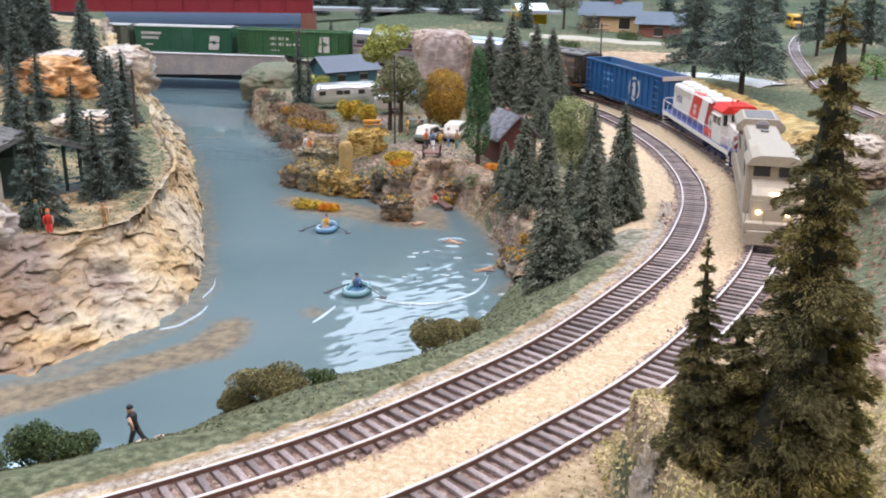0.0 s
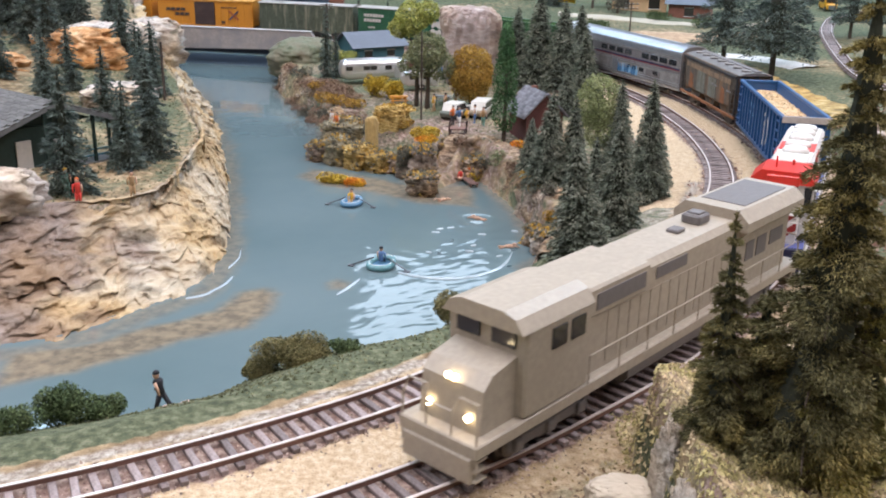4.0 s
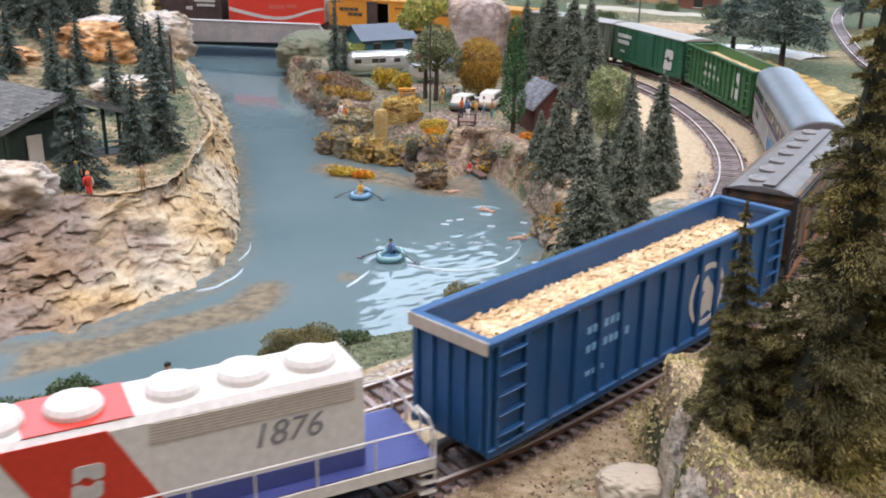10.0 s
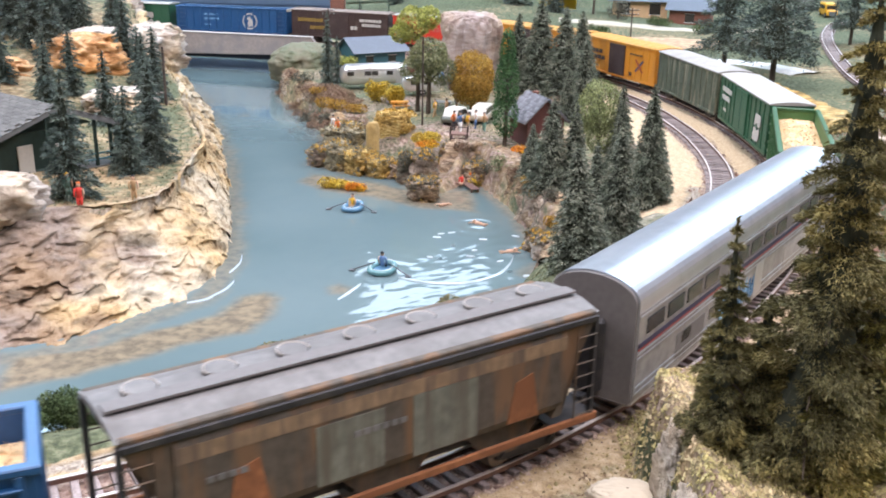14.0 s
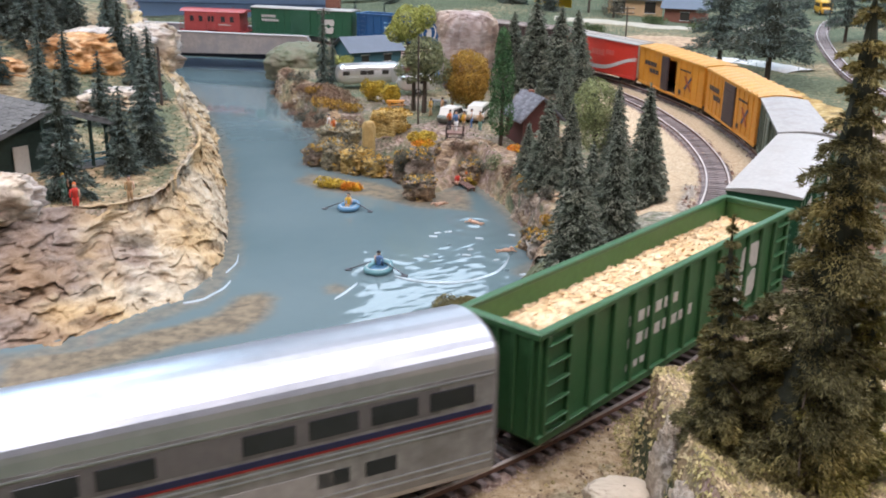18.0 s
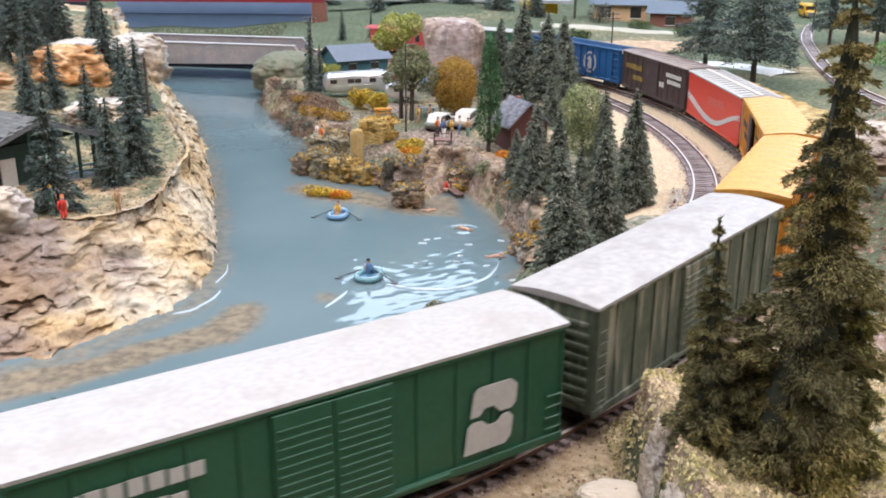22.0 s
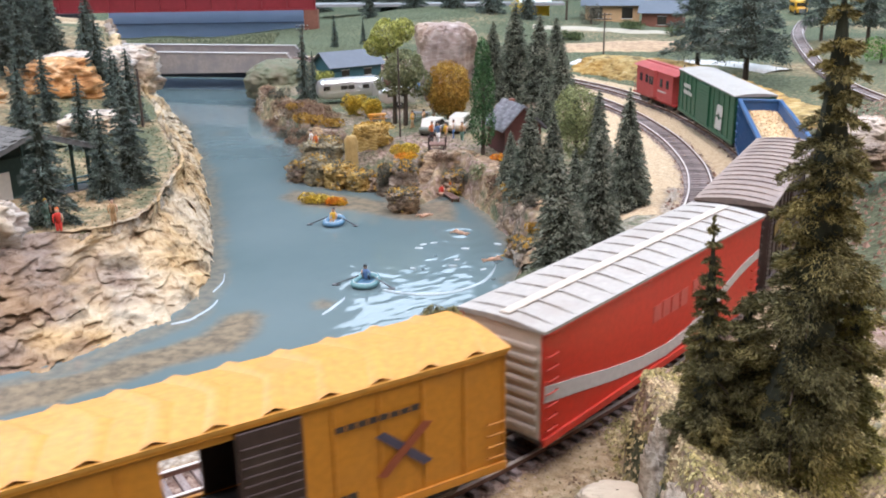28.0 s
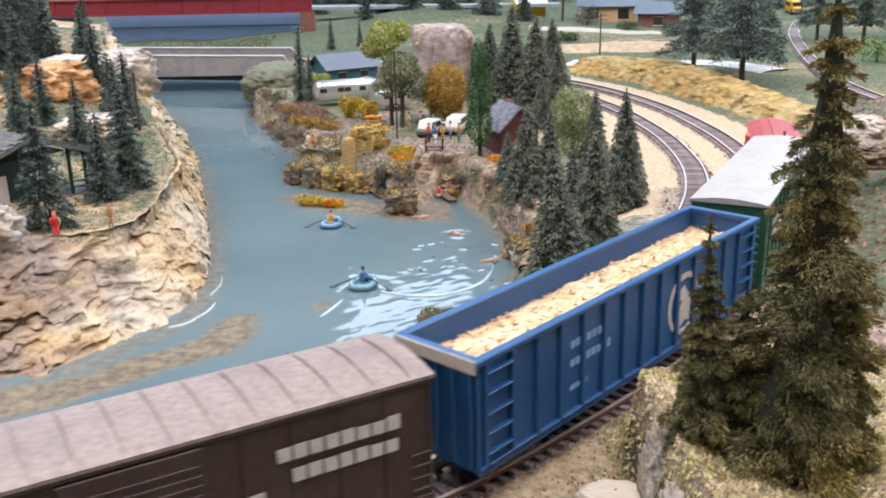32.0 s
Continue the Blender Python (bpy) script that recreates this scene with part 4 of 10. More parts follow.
# ---- trees ----
def conifer_mesh(h, r, seed, whorls=16, arms=9, count=9000, droop=0.35, skirt=0.05, power=0.85, needle=0.0022, width=0.00042, ragged=0.3, sweep=0.30, core=0.5, bend=0.0):
    """A crown of drooping boughs in whorls: each bough is a flat spray of needle blades. Returns vertices, triangles and the slot of each triangle."""
    rng = np.random.RandomState(seed)
    nb = whorls * arms
    f = (np.repeat(np.arange(whorls), arms) + rng.uniform(-0.32, 0.32, nb)) / whorls
    f = np.clip(f, 0, 0.985)
    ang = np.tile(np.arange(arms), whorls) * 2 * np.pi / arms + np.repeat(rng.uniform(0, 6.28, whorls), arms) + rng.normal(0, 0.20, nb)
    reach = r * ((1 - f) ** power + 0.03) * rng.uniform(1 - ragged, 1 + 0.35 * ragged, nb)
    w = reach ** 1.35 + 0.02 * r ** 1.35
    b = rng.choice(nb, count, p=w / w.sum())
    t = rng.rand(count) ** 0.62
    side = rng.uniform(-1, 1, count) * sweep * (0.25 + np.sin(np.pi * np.clip(t, 0, 0.93))) * 0.75
    L = reach[b]
    u = L * t
    ca, sa = np.cos(ang[b]), np.sin(ang[b])
    x = ca * u - sa * side * L
    y = sa * u + ca * side * L
    z = h * (skirt + (1 - skirt) * f[b]) - droop * L * t ** 1.6 - 0.25 * np.abs(side) * L + rng.normal(0, 0.045, count) * L
    x = x + bend * h * np.sin(3.0 * z / h)
    p = np.stack([x, y, z], 1)
    d = np.stack([ca * 0.8 - sa * side * 2.2, sa * 0.8 + ca * side * 2.2, -droop * t * 1.2 + 0.1], 1) + rng.normal(0, 0.38, (count, 3))
    d /= np.linalg.norm(d, axis=1)[:, None] + 1e-9
    q = np.cross(d, rng.normal(0, 1, (count, 3)))
    q /= np.linalg.norm(q, axis=1)[:, None] + 1e-9
    l = needle * rng.uniform(0.6, 1.35, (count, 1))
    tris = [np.stack([p - q * width, p + q * width, p + d * l], 1)]
    m = 60
    tz = rng.uniform(0.93, 1.0, m)
    p = np.stack([rng.normal(0, 0.01 * r, m) + bend * h * np.sin(3.0 * tz), rng.normal(0, 0.01 * r, m), h * tz], 1)
    d = np.stack([rng.normal(0, 0.5, m), rng.normal(0, 0.5, m), np.full(m, 0.7)], 1)
    q = np.cross(d, rng.normal(0, 1, (m, 3)))
    q /= np.linalg.norm(q, axis=1)[:, None] + 1e-9
    tris.append(np.stack([p - q * width, p + q * width, p + d * needle * 0.8], 1))
    main = count + m
    # solid cones inside the crown, slot 1, whose dark colour paints its inner shade
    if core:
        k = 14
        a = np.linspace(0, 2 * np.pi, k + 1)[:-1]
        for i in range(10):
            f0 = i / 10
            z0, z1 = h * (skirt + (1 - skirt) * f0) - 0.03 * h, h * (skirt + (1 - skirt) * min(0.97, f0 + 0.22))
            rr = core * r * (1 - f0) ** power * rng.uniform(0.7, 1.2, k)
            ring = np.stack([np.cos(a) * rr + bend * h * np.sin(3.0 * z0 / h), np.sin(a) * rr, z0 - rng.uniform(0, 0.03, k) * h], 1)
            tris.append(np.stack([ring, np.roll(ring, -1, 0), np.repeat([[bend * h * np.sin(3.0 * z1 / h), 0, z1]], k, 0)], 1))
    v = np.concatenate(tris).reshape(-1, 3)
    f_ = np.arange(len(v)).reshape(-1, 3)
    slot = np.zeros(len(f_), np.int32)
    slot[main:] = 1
    return v, f_, slot


# the shade deep in a crown, put into the colour of its core
M_CORESHADE = mat("crown_core_painted_shade", (0.060, 0.066, 0.050), 0.95, 0, 0.3, 300, 0, spec=0.1)


def crown_mesh(h, r, seed, material, **kw):
    v, f, slot = conifer_mesh(h, r, seed, **kw)
    me = np_mesh("crown", v, f, [material, M_CORESHADE], False)
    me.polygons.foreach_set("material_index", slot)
    return me


def conifer_data(seed, h, r, material, **kw):
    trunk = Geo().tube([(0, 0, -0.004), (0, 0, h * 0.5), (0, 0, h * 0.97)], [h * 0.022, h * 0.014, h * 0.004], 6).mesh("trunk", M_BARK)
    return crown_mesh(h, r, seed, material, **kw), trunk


CONIFERS = {}
M_FIRCONE = island_varied(mat("grey_green_fir_needles", (0.140, 0.158, 0.118), 0.8, 0, 0.35, 120, 0, (0.235, 0.24, 0.18), (0.45, 0.65), 60, spec=0.2), 0.65)
for i in range(4):
    CONIFERS["fir", i] = conifer_data(11 + i, 0.10, 0.021, M_FIRBLUE, whorls=17, arms=8, count=6500, needle=0.0034, width=0.00055)
    CONIFERS["slim", i] = conifer_data(31 + i, 0.10, 0.0165, M_FIR, whorls=18, arms=7, count=5500, droop=0.4, needle=0.0032, width=0.0005, ragged=0.4, power=0.8, core=0.4)
    CONIFERS["cone", i] = conifer_data(81 + i, 0.10, 0.0180, M_FIRCONE, whorls=26, arms=11, count=15000, droop=0.55, skirt=0.06, power=0.92, needle=0.0024, width=0.00042, ragged=0.16, sweep=0.34, core=0.72)
for i in range(2):
    CONIFERS["big", i] = conifer_data(51 + i, 0.10, 0.031, M_FIR, whorls=11, arms=8, count=7000, droop=0.16, skirt=0.24, ragged=0.45, needle=0.0036, width=0.0004, power=0.7, sweep=0.4, core=0.25)


def conifer(kind, i, x, y, h, label, group, z=None, turn=0.0, wide=1.0, lean=(0, 0)):
    crown, trunk = CONIFERS[kind, i]
    s = h / 0.10
    z = ground_at(x, y) if z is None else z
    t = base("conifer_tree", label, "tree", pose(x, y, z - 0.001, lean[0], lean[1], turn), group)
    part("trunk", trunk, None, t, at=Matrix.Diagonal((s, s, s, 1)))
    part("crown", crown, None, t, at=Matrix.Diagonal((s * wide, s * wide, s, 1)))
    return t


# ---- the train ----
M_BLACK = mat("black_running_gear", (0.028, 0.027, 0.030), 0.55, 0.1, 0.3, 300, 0.2, (0.07, 0.06, 0.055), (0.5, 0.75), 120)
M_WHEEL = mat("wheel_steel", (0.20, 0.17, 0.15), 0.4, 0.7, 0.2, 300, 0)


def truck_geo(x):
    g = Geo()
    for sy in (-1, 1):
        y0, y1 = sorted((sy * 0.0102, sy * 0.0122))
        g.prism([(x - 0.0125, 0.0040), (x - 0.0125, 0.0070), (x - 0.006, 0.0088), (x + 0.006, 0.0088), (x + 0.0125, 0.0070), (x + 0.0125, 0.0040), (x + 0.006, 0.0032), (x - 0.006, 0.0032)], y0, y1, "y")
        for dx in (-0.0100, 0.0100):
            g.lathe([(0.0016, sy * 0.0118), (0.0014, sy * 0.0131)], 8, (x + dx, 0, 0.0052), "y")
    g.box(x - 0.003, x + 0.003, -0.011, 0.011, 0.0058, 0.0092)
    return g


def wheel_geo(x, sy):
    return Geo().lathe([(0.0058, sy * 0.0076), (0.0058, sy * 0.0082), (0.0050, sy * 0.0083), (0.0048, sy * 0.0102), (0.0012, sy * 0.0104)], 14, (x, 0, 0.0050), "y")


def running_gear(car, L, spread=None, axles=(-0.0100, 0.0100), floor=0.0105):
    """Trucks with their wheels, couplers and an underframe."""
    spread = spread if spread else L / 2 - 0.027
    for x in (-spread, spread):
        t = part("truck", truck_geo(x), M_BLACK, car)
        for dx in axles:
            for sy in (-1, 1):
                part("wheel", wheel_geo(x + dx, sy), M_WHEEL, t)
    part("underframe", Geo().box(-L / 2 + 0.004, L / 2 - 0.004, -0.004, 0.004, 0.0080, floor).box(-0.012, 0.012, -0.011, 0.011, 0.0062, floor), M_BLACK, car)
    for sx in (-1, 1):
        x0, x1 = sorted((sx * (L / 2 - 0.006), sx * (L / 2 + 0.0075)))
        part("coupler", Geo().box(x0, x1, -0.0012, 0.0012, 0.0080, 0.0105, 0.0003).box(sx * (L / 2 + 0.004), sx * (L / 2 + 0.008), -0.002, 0.002, 0.0072, 0.0112, 0.0004) if sx > 0 else
             Geo().box(x0, x1, -0.0012, 0.0012, 0.0080, 0.0105, 0.0003).box(-(L / 2 + 0.008), -(L / 2 + 0.004), -0.002, 0.002, 0.0072, 0.0112, 0.0004), M_BLACK, car)


def ladder(car, x, y, sx, sy, z0, z1, material, rungs=5, w=0.0052):
    """Grab irons on a side near the end of a car, each a bent rung."""
    for k in range(rungs):
        z = z0 + (z1 - z0) * k / (rungs - 1)
        part("grab_iron", Geo().tube([(x - sx * w, y, z), (x - sx * w, y + sy * 0.0011, z), (x, y + sy * 0.0011, z), (x, y, z)], 0.00028, 4), material, car)


CARS = []
W2 = 0.0178


def car_base(name, label, L, category="railway car"):
    ob = base(name, label, category, group="cars of the train")
    CARS.append((ob, L))
    return ob


def paint(name, c, rough=0.42, worn=None, var=0.10, coat=0.0, mix=(0.52, 0.80), coarse=55):
    return mat(name, c, rough, 0, var, 420, 0.05, worn, mix, coarse, coat=coat)


P_LOCO = paint("unpainted_grey_plastic", (0.37, 0.315, 0.245), 0.45)
P_LOCODARK = paint("dark_grey_grille", (0.15, 0.135, 0.13), 0.6)
P_BLUE = paint("blue_car_paint", (0.018, 0.085, 0.215), 0.40, (0.03, 0.075, 0.19))
P_BLUEIN = paint("blue_car_inside", (0.022, 0.090, 0.235), 0.6, (0.03, 0.075, 0.19))
P_BLUELIGHT = paint("pale_blue_lettering", (0.22, 0.42, 0.62), 0.5)
P_GREEN = paint("green_car_paint", (0.034, 0.105, 0.038), 0.42, (0.05, 0.12, 0.05))
P_GREENIN = paint("green_car_inside", (0.06, 0.15, 0.045), 0.55, (0.08, 0.16, 0.06))
P_BNGREEN = paint("dark_green_car_paint", (0.020, 0.090, 0.045), 0.40, (0.03, 0.10, 0.055))
P_YELLOW = paint("yellow_car_paint", (0.56, 0.225, 0.022), 0.45, (0.47, 0.20, 0.03))
P_YROOF = paint("yellow_roof_paint", (0.53, 0.255, 0.045), 0.5, (0.45, 0.24, 0.08), 0.14, coarse=30)
P_RED = paint("red_car_paint", (0.56, 0.040, 0.022), 0.38, (0.50, 0.05, 0.03))
P_DEEPRED = paint("deep_red_paint", (0.30, 0.020, 0.018), 0.4)
P_CABOOSE = paint("faded_red_caboose_paint", (0.36, 0.055, 0.050), 0.5, (0.42, 0.09, 0.08))
P_CABRED = paint("bright_red_cab_paint", (0.66, 0.035, 0.022), 0.33, coat=0.2)
P_BROWN = paint("brown_car_paint", (0.050, 0.028, 0.024), 0.55, (0.09, 0.06, 0.05), 0.2)
P_BROWNROOF = paint("dusty_brown_roof", (0.26, 0.20, 0.17), 0.7, (0.17, 0.13, 0.12), 0.2, coarse=45)
P_LOCOWHITE = paint("cream_white_loco_paint", (0.66, 0.62, 0.57), 0.42, (0.60, 0.56, 0.51))
P_WHITE = paint("white_car_paint", (0.37, 0.345, 0.315), 0.6, (0.32, 0.28, 0.245))
P_OFFWHITE = paint("cream_ribbed_end", (0.50, 0.43, 0.36), 0.55)
P_LETTER = paint("white_lettering", (0.50, 0.47, 0.43), 0.6)
P_GREYLETTER = paint("grey_lettering", (0.20, 0.19, 0.20), 0.6)
P_BLUESILL = paint("violet_blue_sill", (0.065, 0.080, 0.24), 0.4)
P_NAVY = paint("navy_underframe", (0.016, 0.018, 0.06), 0.5)
P_HOPROOF = mat("weathered_hopper_roof", (0.165, 0.155, 0.150), 0.6, 0, 0.2, 250, 0.1, (0.11, 0.10, 0.095), (0.45, 0.7), 40)
P_WROOF = mat("chalky_roof", (0.34, 0.315, 0.29), 0.65, 0, 0.14, 250, 0.1, (0.25, 0.22, 0.20), (0.5, 0.75), 40)
P_RUST = mat("rust_streaks", (0.26, 0.10, 0.04), 0.85, 0, 0.3, 300, 0.2)
P_SILVER = mat("brushed_silver_car", (0.50, 0.52, 0.56), 0.36, 0.85, 0.08, 200, 0.03, (0.55, 0.56, 0.60))
P_GLASS = mat("dark_car_glass", (0.025, 0.026, 0.03), 0.12, 0, 0.2, 100, 0, spec=0.6)
P_CHIPS = island_varied(mat("wood_chips", (0.62, 0.42, 0.22), 0.85, 0, 0.25, 500, 0.3, (0.72, 0.55, 0.34), (0.4, 0.65), 130), 0.28)
P_LAMP = glow("headlight_glow", (1.0, 0.82, 0.5), 14.0)
P_GRAFFITI = paint("blue_spray_paint", (0.05, 0.16, 0.30), 0.5)


def streaked(name, c, streak, rough=0.7, mix=(0.46, 0.66), scale=260, tall=0.10):
    """Paint with dirt washed down in upright streaks."""
    m = mat(name, c, rough, 0, 0.25, 240, 0.1, streak, mix, scale)
    nt = m.node_tree
    tc = next(n for n in nt.nodes if n.bl_idname == "ShaderNodeTexCoord")
    mp = nt.nodes.new("ShaderNodeMapping")
    mp.inputs["Scale"].default_value = (1, 1, tall)
    nt.links.new(tc.outputs["Object"], mp.inputs["Vector"])
    big = [n for n in nt.nodes if n.bl_idname == "ShaderNodeTexNoise" and abs(n.inputs["Scale"].default_value - scale) < 1e-6][-1]
    nt.links.new(mp.outputs["Vector"], big.inputs["Vector"])
    return m


P_HOPPER = streaked("weathered_hopper_side", (0.085, 0.068, 0.052), (0.17, 0.095, 0.050), 0.75, (0.46, 0.64), 150, 0.15)
P_PATCH = streaked("faded_green_grey_patch", (0.155, 0.155, 0.125), (0.11, 0.095, 0.07), 0.75)
P_WEATHERED = streaked("weathered_green_side", (0.072, 0.085, 0.055), (0.26, 0.24, 0.17), 0.7, (0.52, 0.70), 200, 0.12)
P_HEAVY = paint("heavy_black_lettering", (0.055, 0.038, 0.030), 0.6)
P_DULLBLUE = paint("faded_blue_mark", (0.075, 0.065, 0.10), 0.6)
P_DULLRED = paint("faded_red_mark", (0.30, 0.075, 0.03), 0.6)
P_TANBAND = streaked("tan_dirt_band", (0.25, 0.165, 0.10), (0.13, 0.09, 0.065))
P_SIDESTEEL = streaked("dull_stainless_side", (0.30, 0.285, 0.275), (0.20, 0.185, 0.175), 0.42, (0.45, 0.75), 60, 0.3)
P_SIDESTEEL.node_tree.nodes["Principled BSDF"].inputs["Metallic"].default_value = 0.35


def side_bars(car, rows, y, material, name="lettering", label="", out=0.00025):
    """Flat strips of lettering on a side, each a part; rows of x0, x1, z0, z1."""
    a, b_ = sorted((y, y + (out if y > 0 else -out)))
    for x0, x1, z0, z1 in rows:
        part(name, Geo().box(min(x0, x1), max(x0, x1), a, b_, z0, z1), material, car, label)


def side_shape(car, outline, y, material, name, label="", out=0.0003):
    """A flat painted emblem on a side, outline in (x, z)."""
    a, b_ = sorted((y, y + (out if y > 0 else -out)))
    return part(name, Geo().prism(outline, a, b_, "y"), material, car, label)


def ring(cx, cz, r0, r1, y, out, n=28):
    g = Geo()
    vs = [(cx + r * math.cos(a), yy, cz + r * math.sin(a)) for yy in (y, y + out) for r in (r0, r1) for a in (2 * math.pi * k / n for k in range(n))]
    fs = []
    for k in range(n):
        j = (k + 1) % n
        fs += [(2 * n + k, 2 * n + j, 3 * n + j, 3 * n + k), (n + k, n + j, 3 * n + j, 3 * n + k), (k, j, 2 * n + j, 2 * n + k)]
    return g.add(vs, fs)


def word_bars(x, z, letters, w, h, gap=0.35, step=1, rng=None):
    """Blocks the size of illegible letters."""
    rows, rng = [], rng or random.Random(3)
    for k in range(letters):
        x0 = x - step * k * w * (1 + gap)
        rows.append((x0, x0 - step * w, z, z + h * rng.uniform(0.85, 1.0)))
    return rows


def text_mesh(words, size, material):
    cu = bpy.data.curves.new("letters", "FONT")
    cu.body, cu.size, cu.extrude, cu.shear = words, size, 0.0001, 0.25
    ob = bpy.data.objects.new("letters", cu)
    scene.collection.objects.link(ob)
    me = bpy.data.meshes.new_from_object(ob.evaluated_get(bpy.context.evaluated_depsgraph_get()))
    bpy.data.objects.remove(ob)
    me.materials.clear()
    me.materials.append(material)
    return me


def emblem(car, x, z, s, y, material, label, step=1):
    """A rounded block emblem of two bent bars."""
    g = Geo()
    sy = 1 if y > 0 else -1
    a, b_ = sorted((y, y + sy * 0.0003))
    def blob(pts):
        g.prism([(x - step * u * s, z + v * s) for u, v in pts], a, b_, "y")
    blob([(0.10, 0.56), (0.16, 0.94), (0.24, 1.0), (0.80, 1.0), (0.92, 0.90), (0.90, 0.62), (0.82, 0.54), (0.62, 0.54), (0.50, 0.66), (0.34, 0.66), (0.26, 0.56)])
    blob([(0.0, 0.0), (0.06, 0.42), (0.14, 0.48), (0.30, 0.48), (0.42, 0.38), (0.56, 0.38), (0.66, 0.48), (0.78, 0.48), (0.86, 0.40), (0.82, 0.10), (0.72, 0.0)])
    return part("emblem", g, material, car, label)


def chip_load(car, L, w, z, seed, height=0.004):
    """A mounded load of wood chips: a lumpy heap and loose chips on it."""
    rng = np.random.RandomState(seed)
    nx, ny = 90, 16
    x, y = np.meshgrid(np.linspace(-L / 2, L / 2, nx), np.linspace(-w, w, ny), indexing="ij")
    e = np.minimum(1, (L / 2 - np.abs(x)) / 0.02) * np.minimum(1, (w - np.abs(y)) / 0.008)
    zz = z + height * e * (0.6 + 0.7 * fbm(x * 22, y * 22, seed, 3)) + 0.0012 * fbm(x * 260, y * 260, seed, 3)
    idx = np.arange(x.size).reshape(x.shape)
    f = np.stack([idx[:-1, :-1], idx[1:, :-1], idx[1:, 1:], idx[:-1, 1:]], -1).reshape(-1, 4)
    heap = part("chip_load", np_mesh("chip_load", np.stack([x, y, zz], -1).reshape(-1, 3), f, P_CHIPS, False), None, car, "tan wood chips heaped unevenly")
    n = 2600
    i, j = rng.randint(0, nx - 1, n), rng.randint(0, ny - 1, n)
    p = np.stack([x[i, j], y[i, j], zz[i, j] + 0.0003], -1) + rng.normal(0, 0.0006, (n, 3)) * (1, 1, 0.3)
    d = rng.normal(0, 1, (n, 3)) * (1, 1, 0.35)
    d /= np.linalg.norm(d, axis=1)[:, None]
    s = np.cross(d, rng.normal(0, 0.3, (n, 3)) + (0, 0, 1))
    s /= np.linalg.norm(s, axis=1)[:, None]
    l, k = rng.uniform(0.0005, 0.0012, (n, 1)), rng.uniform(0.0003, 0.0006, (n, 1))
    v = np.stack([p - d * l - s * k, p + d * l - s * k, p + d * l + s * k, p - d * l + s * k], 1).reshape(-1, 3)
    tagged(part("chip_cover", np_mesh("chip_cover", v, np.arange(4 * n).reshape(-1, 4), P_CHIPS, False), None, heap), kind="stuff")
    return heap


